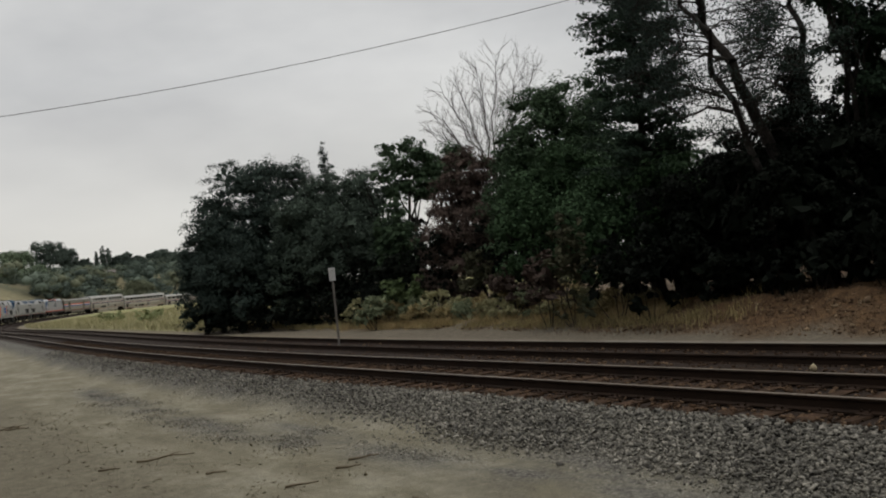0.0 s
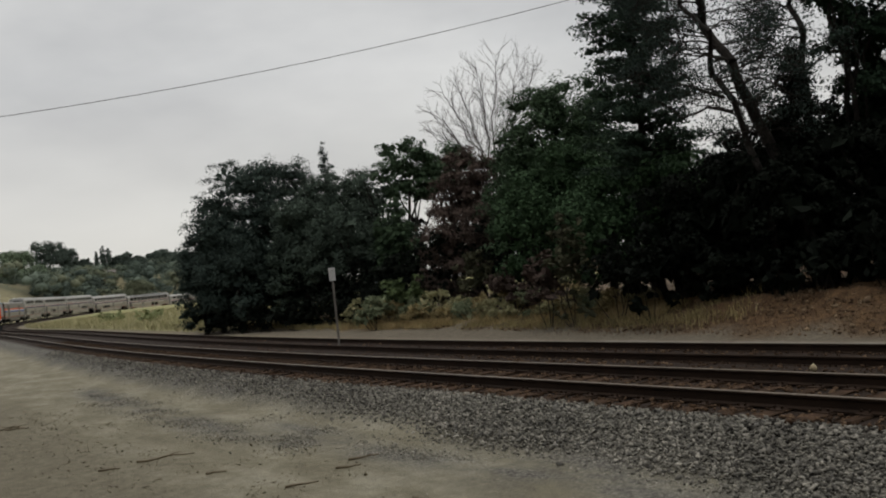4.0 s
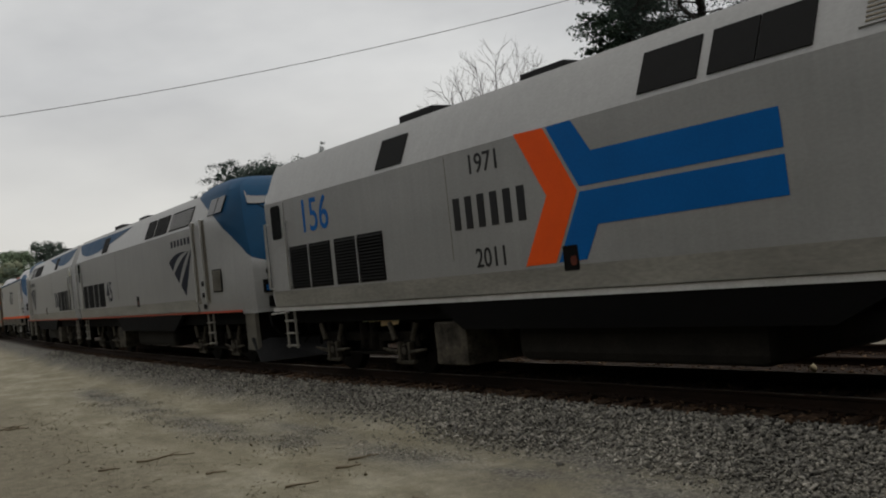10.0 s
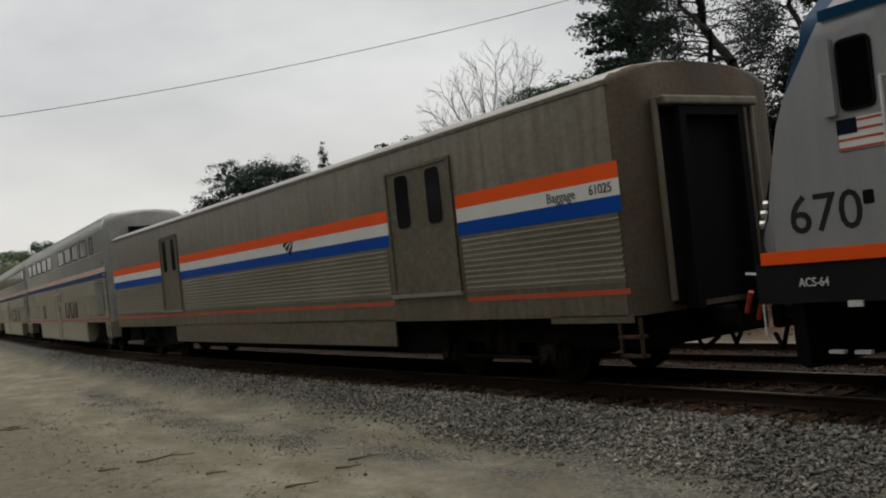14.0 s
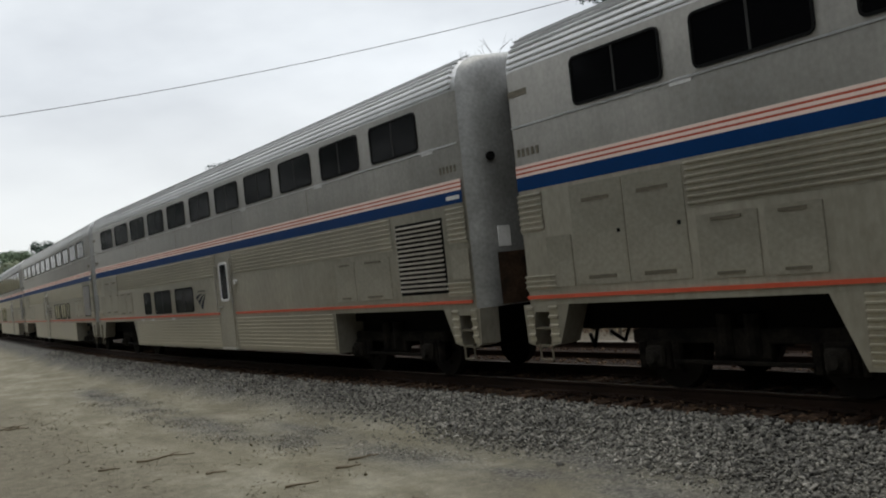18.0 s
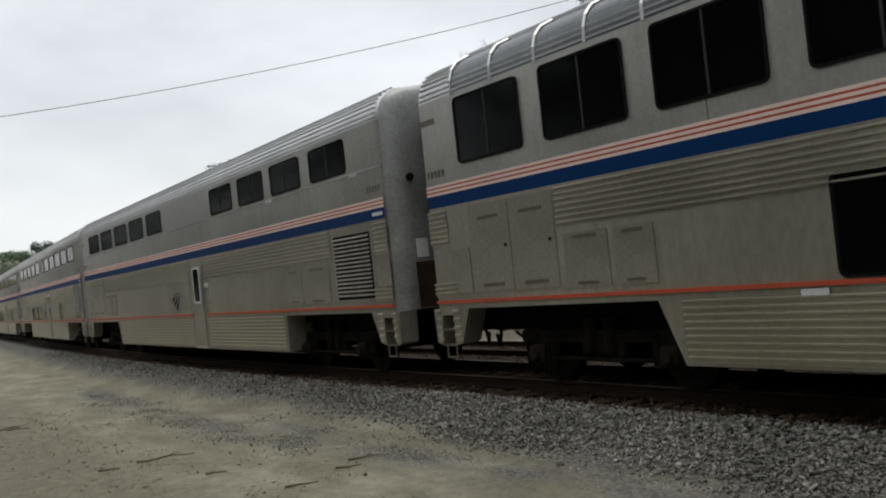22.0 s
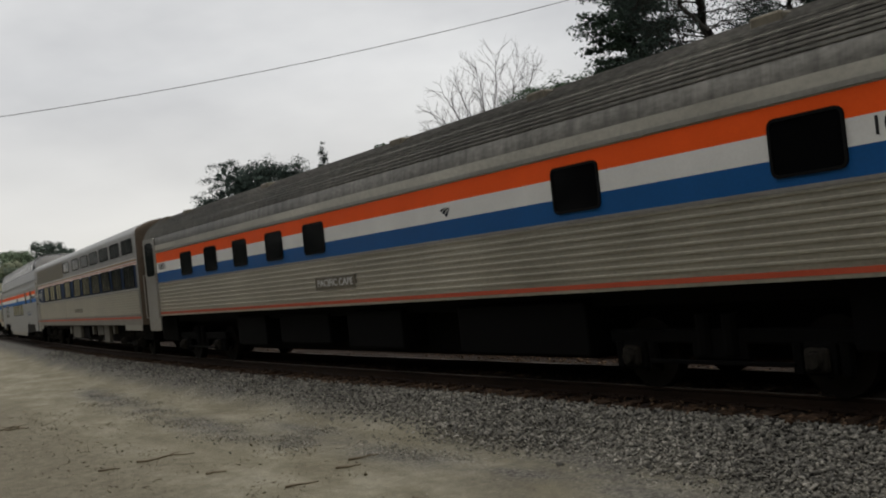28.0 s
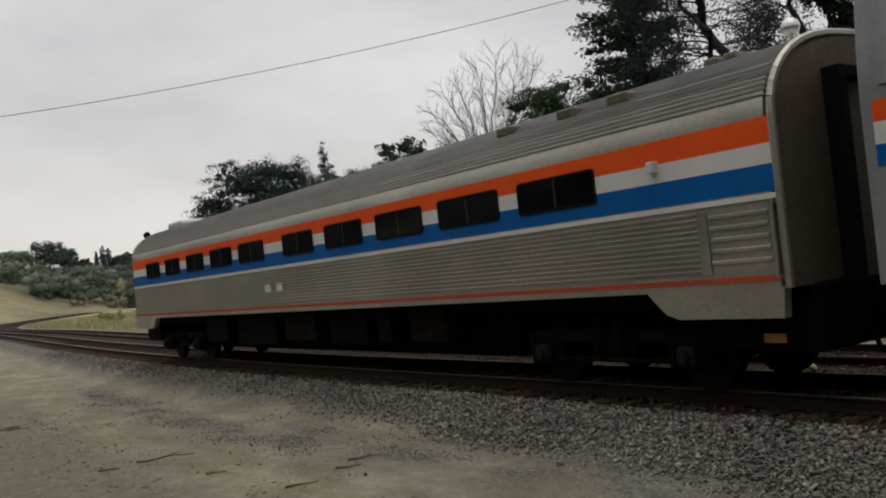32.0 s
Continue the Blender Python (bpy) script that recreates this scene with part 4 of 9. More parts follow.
def build_woods_behind():
    """The wooded side of the road at the camera's back, unseen; its height blocks low sky."""
    rng = np.random.default_rng(9)
    cols = []
    for k in range(200):
        deg = -234 + 232 * (k + rng.random()) / 200
        a = radians(deg)
        r = rng.uniform(17, 26)
        x, y = math.cos(a) * r * 1.5, math.sin(a) * r
        # low gap lets the near car sides reflect sky
        h = rng.uniform(14, 20) if abs(deg + 176) > 13 else rng.uniform(4, 7)
        bl = [(x + rng.normal() * 1.2, y + rng.normal() * 1.2, h * f - 0.5, 2.2, 2.2, 1.5) for f in (0.06, 0.16, 0.26, 0.36, 0.46, 0.56, 0.66, 0.76, 0.86)]
        cols.append(leaf_quads(rng, bl, 170, 0.46, 0.10))
    # left row, added out of view to darken reflections in the cars
    for k in range(70):
        y = 12 + 120 * (k + rng.random()) / 70
        x = -31 - 0.42 * y - 12 * rng.random()
        h = rng.uniform(16, 22) if y > 18 else rng.uniform(4, 7)
        bl = [(x + rng.normal() * 1.2, y + rng.normal() * 1.2, h * f - 0.5, 2.4, 2.4, 1.6) for f in (0.06, 0.18, 0.3, 0.42, 0.54, 0.66, 0.78, 0.88)]
        cols.append(leaf_quads(rng, bl, 300, 0.38, 0.10))
    ob = new("unseen_woods", quads_mesh("unseen_woods", np.concatenate(cols), M["leaf_a"]))
    tagged(ob, "dense dark woods out of view, partly added to darken reflections", "woods", kind="stuff")


build_woods_behind()
# ---------------------------------------------------------------- train: shared pieces
M["paint_silver"] = mat("silver_grey_loco_paint", (0.285, 0.284, 0.278), 0.42, 0.0, 0.12, 0.8, 30, 0.0, stretch=(0.5, 1, 1.0), streak=0.05, wave=0.3)
M["paint_silver_dusty"] = mat("dust_stained_silver_paint", (0.215, 0.205, 0.178), 0.6, 0.0, 0.3, 1.6, 24, stretch=(0.3, 1, 1.5))
M["paint_silver_new"] = mat("clean_silver_paint", (0.30, 0.30, 0.307), 0.36, 0.25, 0.08, 0.6, 30, streak=0.06, wave=0.35)
M["paint_orange"] = mat("orange_red_paint", (0.66, 0.085, 0.012), 0.4, 0.0, 0.10, 0.9, 30)
M["paint_black"] = mat("satin_black_paint", (0.012, 0.012, 0.013), 0.42, 0.0, 0.2, 1.5, 30, spec=0.12)
M["paint_charcoal"] = mat("charcoal_nose_paint", (0.030, 0.031, 0.034), 0.45, 0.0, 0.15, 1.5, 30, spec=0.15)
M["paint_blue"] = mat("deep_blue_paint", (0.002, 0.038, 0.090), 0.5, 0.0, 0.15, 1.0, 30, spec=0.08)
M["stripe_blue"] = mat("royal_blue_stripe", (0.002, 0.098, 0.325), 0.5, 0.0, 0.12, 1.0, 30, spec=0.10)
M["stripe_azure"] = mat("mid_blue_stripe", (0.003, 0.070, 0.22), 0.45, 0.0, 0.12, 1.0, 30)
M["stripe_royal"] = mat("deep_royal_blue_stripe", (0.002, 0.055, 0.30), 0.5, 0.0, 0.12, 1.0, 30, spec=0.08)
M["stripe_navy"] = mat("navy_stripe_film", (0.002, 0.026, 0.098), 0.5, 0.0, 0.12, 1.0, 30, spec=0.08)
M["stripe_brick"] = mat("brick_red_pinstripe_film", (0.34, 0.058, 0.026), 0.5, 0.0, 0.15, 1.0, 30)
M["stripe_orange"] = mat("orange_stripe_film", (0.78, 0.092, 0.012), 0.5, 0.0, 0.10, 1.0, 30, spec=0.12)
M["stripe_red"] = mat("red_pinstripe_film", (0.42, 0.07, 0.032), 0.5, 0.0, 0.15, 1.0, 30)
M["stripe_pink"] = mat("faded_salmon_stripe", (0.70, 0.55, 0.48), 0.5, 0.0, 0.12, 1.0, 30)
M["stripe_white"] = mat("off_white_stripe", (0.62, 0.61, 0.58), 0.5, 0.0, 0.10, 1.0, 30)
M["label_white"] = mat("grubby_white_film", (0.55, 0.54, 0.52), 0.55, 0.0, 0.2, 2.0, 30)
M["ink"] = mat("black_lettering_film", (0.012, 0.012, 0.013), 0.5)
M["ink_faded"] = mat("faded_grey_lettering", (0.06, 0.058, 0.055), 0.6)
M["ink_navy"] = mat("navy_lettering_film", (0.004, 0.007, 0.018), 0.55, spec=0.1)
M["steel_warm"] = mat("dusty_stainless_steel", (0.350, 0.334, 0.300), 0.42, 0.70, 0.18, 0.6, 22, stretch=(0.8, 1, 0.7), spec=0.2, streak=0.06, wave=0.3)
M["steel_dusty"] = mat("dust_filmed_stainless_steel", (0.335, 0.312, 0.252), 0.40, 0.62, 0.22, 0.6, 18, stretch=(0.8, 1, 0.4), spec=0.2, streak=0.05, wave=0.3)
M["steel_flute"] = mat("ribbed_dusty_stainless_steel", (0.46, 0.428, 0.345), 0.34, 0.80, 0.2, 0.6, 22, stretch=(0.6, 1, 0.8), spec=0.2)
M["steel_shiny"] = mat("ribbed_bright_stainless_steel", (0.50, 0.47, 0.395), 0.38, 0.74, 0.2, 0.7, 22, stretch=(0.6, 1, 0.8), spec=0.2)
M["steel_dark"] = mat("weathered_dull_steel", (0.168, 0.148, 0.111), 0.5, 0.6, 0.25, 0.7, 18, stretch=(0.5, 1, 1), streak=0.2, wave=0.3)
M["steel_roof_dull"] = mat("sooty_ribbed_steel_roof", (0.20, 0.19, 0.168), 0.48, 0.7, 0.4, 0.9, 18, stretch=(0.4, 1, 1), streak=0.3)
M["steel_mid"] = mat("weathered_stainless_steel", (0.235, 0.226, 0.205), 0.40, 0.7, 0.22, 0.7, 20, stretch=(0.5, 1, 1), streak=0.2, wave=0.3)
M["navy_dark"] = mat("dark_navy_band_film", (0.0015, 0.016, 0.050), 0.5, 0.0, 0.15, 1.0, 30, spec=0.08)
M["steel_end"] = mat("matt_grey_end_sheet", (0.30, 0.297, 0.285), 0.45, 0.6, 0.30, 1.2, 18)
M["end_rust"] = mat("rusty_blackened_steel", (0.030, 0.022, 0.016), 0.85, 0.1, 0.5, 3.0, 20, 0.3, tint=(0.060, 0.036, 0.022), spec=0.1)
M["end_grime"] = mat("rust_stained_end_sheet", (0.13, 0.112, 0.085), 0.65, 0.4, 0.35, 1.2, 18, tint=(0.07, 0.045, 0.028))
M["steel_roof"] = mat("bright_steel_roof", (0.58, 0.575, 0.56), 0.34, 0.88, 0.15, 0.8, 18)
M["paint_grey"] = mat("smooth_grey_car_paint", (0.275, 0.277, 0.282), 0.38, 0.25, 0.16, 0.7, 24, stretch=(0.25, 1, 2.2), streak=0.12, wave=0.4)
M["glass_dark"] = mat("smoked_window_glass", (0.003, 0.003, 0.0035), 0.08, 0.0, 0.1, 1.0, 20, spec=0.14)
M["glass_cab"] = mat("grey_windscreen_glass", (0.095, 0.10, 0.105), 0.08, 0.0, 0.1, 1.0, 20)
M["glass_screen"] = mat("clear_grey_windscreen", (0.20, 0.21, 0.22), 0.07, 0.0, 0.1, 1.0, 20)
M["paint_blue_nose"] = mat("bright_deep_blue_paint", (0.004, 0.040, 0.095), 0.30, 0.0, 0.12, 1.0, 30, spec=0.4)
M["glass_dome"] = mat("smoky_dome_glass", (0.010, 0.010, 0.011), 0.06, 0.0, 0.1, 0.5, 20, spec=0.5)
M["stone_gold"] = mat("dull_gold_notice_film", (0.33, 0.17, 0.05), 0.7)
M["pilot_black"] = mat("dusty_black_pilot_paint", (0.022, 0.022, 0.023), 0.75, 0.0, 0.3, 2, 30, spec=0.12)
M["mullion_dark"] = mat("dull_dark_window_bar", (0.035, 0.034, 0.032), 0.6, 0.2, 0.2, 2, 30, spec=0.15)
M["rubber"] = mat("black_rubber", (0.005, 0.005, 0.005), 0.85, spec=0.1)
M["grille"] = mat("black_louvre_mesh", (0.010, 0.010, 0.010), 0.8, spec=0.1)
M["glass_band"] = mat("black_cab_side_glass", (0.004, 0.004, 0.005), 0.15, 0.0, 0.1, spec=0.12)
# wheel colour lowered too, for the under-car shade
M["wheel_rim"] = mat("worn_shade_darkened_wheel_steel", (0.014, 0.012, 0.010), 0.75, 0.1, 0.25, 6, 40, spec=0.1)
M["wheel_bright"] = mat("bright_new_wheel_steel", (0.10, 0.095, 0.085), 0.5, 0.5, 0.25, 6, 40)
# dust colour pushed close to black to stand in for shade beneath the floor
M["grime"] = mat("dusty_shade_darkened_gear", (0.0035, 0.0031, 0.0027), 0.9, 0.0, 0.6, 5, 30, 0.2, spec=0.06, tint=(0.013, 0.011, 0.0085))
M["dust_gear"] = mat("dusty_tan_axle_gear", (0.034, 0.030, 0.024), 0.9, 0.0, 0.5, 4, 30, 0.2, spec=0.1, tint=(0.070, 0.061, 0.047))
M["gear_dark"] = mat("grimy_axle_gear", (0.010, 0.009, 0.0075), 0.9, 0.0, 0.5, 4, 30, 0.2, spec=0.08, tint=(0.022, 0.019, 0.015))
M["tank_grey"] = mat("dusty_grey_tank_paint", (0.022, 0.020, 0.017), 0.8, 0.0, 0.4, 2, 30, 0.1, spec=0.1)
M["tan_box"] = mat("dusty_tan_box", (0.10, 0.092, 0.075), 0.85, 0.0, 0.25, 2, 30)
M["red_gear"] = mat("red_roof_insulator", (0.42, 0.06, 0.03), 0.55, 0.0, 0.2, 5, 30)
M["port_red"] = mat("dull_red_lamp", (0.10, 0.022, 0.012), 0.5, 0.0, 0.2, 5, 30)
M["dark_glow"] = mat("lamp_bezel", (0.02, 0.02, 0.02), 0.5)
_m, _n, _l, _b = nodes_of("lit_headlamp_lens")
_b.inputs["Base Color"].default_value = (0.9, 0.85, 0.7, 1)
_b.inputs["Emission Color"].default_value = (1.0, 0.86, 0.58, 1)
_b.inputs["Emission Strength"].default_value = 6.0
M["lamp_on"] = _m
_m, _n, _l, _b = nodes_of("lit_lamp_reflector")
_b.inputs["Base Color"].default_value = (0.55, 0.48, 0.33, 1)
_b.inputs["Emission Color"].default_value = (1.0, 0.84, 0.52, 1)
_b.inputs["Emission Strength"].default_value = 0.8
M["lamp_bowl"] = _m


def extrude(bm, prof, x0, x1, cap=True):
    """A closed outline of (y, z) drawn out from x0 to x1."""
    a = [bm.verts.new((x0, y, z)) for y, z in prof]
    b = [bm.verts.new((x1, y, z)) for y, z in prof]
    n = len(prof)
    for i in range(n):
        j = (i + 1) % n
        bm.faces.new((a[i], a[j], b[j], b[i]))
    if cap:
        bm.faces.new(a[::-1])
        bm.faces.new(b)


def loft(bm, rings, cap=True):
    """Skin over rings of equal length, each a list of points."""
    vs = [[bm.verts.new(p) for p in r] for r in rings]
    n = len(rings[0])
    for a, b in zip(vs[:-1], vs[1:]):
        for i in range(n):
            j = (i + 1) % n
            bm.faces.new((a[i], a[j], b[j], b[i]))
    if cap:
        bm.faces.new(vs[0][::-1])
        bm.faces.new(vs[-1])
    bmesh.ops.recalc_face_normals(bm, faces=bm.faces)


def mirror_prof(half):
    """Half an outline, from the lower right corner up to the middle of the roof, made whole."""
    return [(-y, z) for y, z in half] + [(y, z) for y, z in reversed(half) if y > 1e-6]


def auto_smooth(ob, deg=28):
    me = ob.data
    me.polygons.foreach_set("use_smooth", [True] * len(me.polygons))
    me.set_sharp_from_angle(angle=radians(deg))
    return ob


def side_pose(x, w, z, side):
    """Upright on a car's side: local x along the reading direction, y up, z outward."""
    return pose(x, -w, z, 90, 0, 0) if side < 0 else pose(x, w, z, 90, 0, 180)


_cache = {}


def plate_me(w, h, d, material, r=0.0, key=""):
    """A plate w by h with rounded corners and depth d, its back at local z 0."""
    k = ("plate", round(w, 3), round(h, 3), d, material, round(r, 3))
    if k in _cache:
        return _cache[k]
    bm = bmesh.new()
    pts = []
    if r > 0:
        for cx, cy, a0 in ((w / 2 - r, h / 2 - r, 0), (-w / 2 + r, h / 2 - r, 90), (-w / 2 + r, -h / 2 + r, 180), (w / 2 - r, -h / 2 + r, 270)):
            pts += [(cx + r * math.cos(radians(a0 + i * 30)), cy + r * math.sin(radians(a0 + i * 30))) for i in range(4)]
    else:
        pts = [(w / 2, h / 2), (-w / 2, h / 2), (-w / 2, -h / 2), (w / 2, -h / 2)]
    a = [bm.verts.new((x, y, 0)) for x, y in pts]
    b = [bm.verts.new((x, y, d)) for x, y in pts]
    n = len(pts)
    for i in range(n):
        bm.faces.new((a[i], a[(i + 1) % n], b[(i + 1) % n], b[i]))
    bm.faces.new(b)
    me = bpy.data.meshes.new("plate")
    bm.to_mesh(me)
    bm.free()
    me.materials.append(M[material])
    _cache[k] = me
    return me


def ring_me(w, h, t, d, material, r=0.08):
    """A rounded window surround: outer w by h, band t wide, d proud."""
    k = ("ring", round(w, 3), round(h, 3), t, d, material, r)
    if k in _cache:
        return _cache[k]
    bm = bmesh.new()

    def outline(w, h, r):
        o = []
        for cx, cy, a0 in ((w / 2 - r, h / 2 - r, 0), (-w / 2 + r, h / 2 - r, 90), (-w / 2 + r, -h / 2 + r, 180), (w / 2 - r, -h / 2 + r, 270)):
            o += [(cx + r * math.cos(radians(a0 + i * 30)), cy + r * math.sin(radians(a0 + i * 30))) for i in range(4)]
        return o
    o, i = outline(w, h, r), outline(w - 2 * t, h - 2 * t, max(0.01, r - t))
    lay = [[bm.verts.new((x, y, z)) for x, y in pts] for pts, z in ((o, 0), (o, d), (i, d), (i, 0))]
    n = len(o)
    for a, b in zip(lay[:-1], lay[1:]):
        for j in range(n):
            bm.faces.new((a[j], a[(j + 1) % n], b[(j + 1) % n], b[j]))
    me = bpy.data.meshes.new("frame")
    bm.to_mesh(me)
    bm.free()
    me.materials.append(M[material])
    _cache[k] = me
    return me


def plate(name, parent, x0, x1, z0, z1, w, side, material, d=0.004, r=0.0, label=""):
    return part_me(name, plate_me(abs(x1 - x0), z1 - z0, d, material, r), parent, label, side_pose((x0 + x1) / 2, w, (z0 + z1) / 2, side))


def window(parent, x0, x1, z0, z1, w, side, panes=2, r=0.09, frame_mat="rubber", t=0.035, glass="glass_dark"):
    """A surround with its panes in it, and a bar between them."""
    fw = part_me("window", ring_me(x1 - x0, z1 - z0, t, 0.022, frame_mat, r), parent, "", side_pose((x0 + x1) / 2, w, (z0 + z1) / 2, side))
    gw = (x1 - x0 - 2 * t) / panes
    for i in range(panes):
        part_me("pane", plate_me(gw - 0.012 if panes > 1 else gw + 0.01, z1 - z0 - 2 * t + 0.01, 0.006, glass, max(0.0, r - t) if panes == 1 else 0.03), fw, "", pose((i - (panes - 1) / 2) * gw, 0, 0.002))
    if panes > 1:
        part_me("mullion", plate_me(0.032, z1 - z0 - 2 * t, 0.014, "mullion_dark"), fw, "", pose(0, 0, 0.002))
    return fw


def flutes(parent, x0, x1, z0, z1, w, side, n, material="steel_flute", deep=0.028):
    """A band of n rolled ribs along the side."""
    k = ("flute", round(x1 - x0, 2), round(z1 - z0, 3), n, material)
    if k not in _cache:
        L, H = x1 - x0, z1 - z0
        verts, faces = [], []
        for i in range(n):
            y = -H / 2 + H * i / n
            s = H / n
            for f, d in ((0.0, 0.003), (0.50, 0.003), (0.60, deep), (0.84, deep), (0.94, 0.003)):
                verts += [(-L / 2, y + f * s, d), (L / 2, y + f * s, d)]
        verts += [(-L / 2, H / 2, 0.003), (L / 2, H / 2, 0.003)]
        for i in range(len(verts) // 2 - 1):
            faces.append((2 * i, 2 * i + 1, 2 * i + 3, 2 * i + 2))
        _cache[k] = mesh_of("fluted_panel", verts, faces, M[material])
    return part_me("fluted_panel", _cache[k], parent, "ribbed stainless steel panel", side_pose((x0 + x1) / 2, w, (z0 + z1) / 2, side))


def louvre(parent, x0, x1, z0, z1, w, side, n=16, material="grille", slat="steel_warm", name="louvre"):
    """An air grille: dark recess, frame and slats."""
    g = part_me(name, plate_me(x1 - x0, z1 - z0, 0.004, material), parent, "", side_pose((x0 + x1) / 2, w, (z0 + z1) / 2, side))
    k = ("slats", round(x1 - x0, 2), round(z1 - z0, 2), n, slat)
    if k not in _cache:
        L, sp = x1 - x0 - 0.06, (z1 - z0 - 0.06) / n
        verts, faces = [], []
        for dy, d in ((-0.25, 0.03), (0.25, 0.006), (0.33, 0.008), (-0.17, 0.034)):
            verts += [(-L / 2, dy * sp, d), (L / 2, dy * sp, d)]
        for q in range(4):
            p_ = (q + 1) % 4
            faces.append((2 * q, 2 * q + 1, 2 * p_ + 1, 2 * p_))
        _cache[k] = mesh_of("slat", verts, faces, M[slat])
    H = z1 - z0 - 0.06
    for i in range(n):
        part_me("slat", _cache[k], g, "", pose(0, -H / 2 + H * (i + 0.5) / n, 0))
    return g


def text_me(body, size, material, width=None, extrude_by=0.003):
    k = ("text", body, size, material, width)
    if k in _cache:
        return _cache[k]
    cu = bpy.data.curves.new("writing", "FONT")
    cu.body, cu.size, cu.align_x, cu.align_y, cu.extrude, cu.resolution_u, cu.offset = body, size, "CENTER", "CENTER", extrude_by, 3, size * 0.005
    ob = bpy.data.objects.new("writing", cu)
    me = bpy.data.meshes.new_from_object(ob)
    bpy.data.objects.remove(ob)
    me.materials.clear()
    me.materials.append(M[material])
    if width:
        xs = [v.co.x for v in me.vertices]
        f = width / (max(xs) - min(xs))
        for v in me.vertices:
            v.co.x *= f
    _cache[k] = me
    return me


def writing(parent, body, x, z, size, w, side, material, width=None, name="lettering", label=""):
    return part_me(name, text_me(body, size, material, width), parent, label, side_pose(x, w + 0.004, z, side))


def bars(parent, x0, x1, z0, z1, w, side, material, n=6, name="nameplate"):
    """Unreadable or withheld lettering: a row of plain blocks."""
    L = (x1 - x0) / n
    me = plate_me(round(L * 0.54, 3), round(z1 - z0, 3), 0.004, material)
    for i in range(n):
        ob = part_me(name + "_bar", me, parent, "", side_pose(x0 + (i + 0.5) * L, w + 0.003, (z0 + z1) / 2, side))
    return ob


def swoosh(parent, x, z, size, w, side, material):
    """Three tapering curved bars that fan out from the upper right; size is the full width."""
    base = side_pose(x, w + 0.002, z, side)
    for idx, (b0, b1, b2, b3) in enumerate((((-0.5, 0.09), (-0.36, -0.02), (0.30, 0.18), (-0.22, 0.22)), ((-0.31, -0.05), (-0.14, -0.17), (0.40, 0.19), (0.02, 0.13)), ((-0.08, -0.20), (0.11, -0.33), (0.50, 0.23), (0.24, 0.05)))):
        k = ("swoosh", round(size, 2), material, idx)
        if k in _cache:
            part_me("emblem_bar", _cache[k], parent, "", base)
            continue
        bm = bmesh.new()

        def bar(a0, a1, tip, bow):
            n = 8
            up, lo = [], []
            for i in range(n + 1):
                f = i / n
                mx, my = bow
                for src, dst in ((a0, up), (a1, lo)):
                    x_ = (1 - f) ** 2 * src[0] + 2 * f * (1 - f) * (mx + (src[0] - a0[0]) * 0.4) + f * f * tip[0]
                    y_ = (1 - f) ** 2 * src[1] + 2 * f * (1 - f) * (my + (src[1] - a0[1]) * 0.4) + f * f * tip[1]
                    dst.append((x_ * size, y_ * size))
            f_ = [bm.verts.new((*p_, 0.004)) for p_ in up]
            g_ = [bm.verts.new((*p_, 0.004)) for p_ in lo]
            for i in range(n):
                if i < n - 1:
                    bm.faces.new((f_[i], g_[i], g_[i + 1], f_[i + 1]))
                else:
                    bm.faces.new((f_[i], g_[i], f_[i + 1]))
        bar(b0, b1, b2, b3)
        bmesh.ops.recalc_face_normals(bm, faces=bm.faces)
        me = bpy.data.meshes.new("emblem_bar")
        bm.to_mesh(me)
        bm.free()
        me.materials.append(M[material])
        _cache[k] = me
        part_me("emblem_bar", me, parent, "", base)


# ---------------------------------------------------------------- running gear
def wheelset_me(r):
    k = ("wheelset", r)
    if k not in _cache:
        bm = bmesh.new()
        cyl(bm, (0, -0.95, 0), (0, 0.95, 0), 0.09, seg=10)
        for s in (-1, 1):
            cyl(bm, (0, s * 0.69, 0), (0, s * 0.82, 0), r, seg=24)
            cyl(bm, (0, s * 0.66, 0), (0, s * 0.69, 0), r + 0.028, seg=24)
            cyl(bm, (0, s * 0.82, 0), (0, s * 0.845, 0), r * 0.42, r * 0.36, seg=12)
            for i in range(6):
                a = i * math.pi / 3
                cyl(bm, (math.cos(a) * r * 0.56, s * 0.815, math.sin(a) * r * 0.56), (math.cos(a) * r * 0.56, s * 0.83, math.sin(a) * r * 0.56), 0.035, seg=6)
        me = bpy.data.meshes.new("wheelset")
        bm.to_mesh(me)
        bm.free()
        me.materials.append(M["dark_under"])
        me.materials.append(M["wheel_rim" if r < 0.53 else "wheel_bright"])
        for f in me.polygons:
            c = f.center
            if abs(abs(f.normal.y) - 1) < 0.05 and abs(c.y) > 0.8 and f.area > 0.3 * r * r:
                f.material_index = 1
            elif abs(f.normal.y) < 0.1 and math.hypot(c.x, c.z) > r * 0.9:
                f.material_index = 1
        _cache[k] = me
    return _cache[k]


wheelsets = []


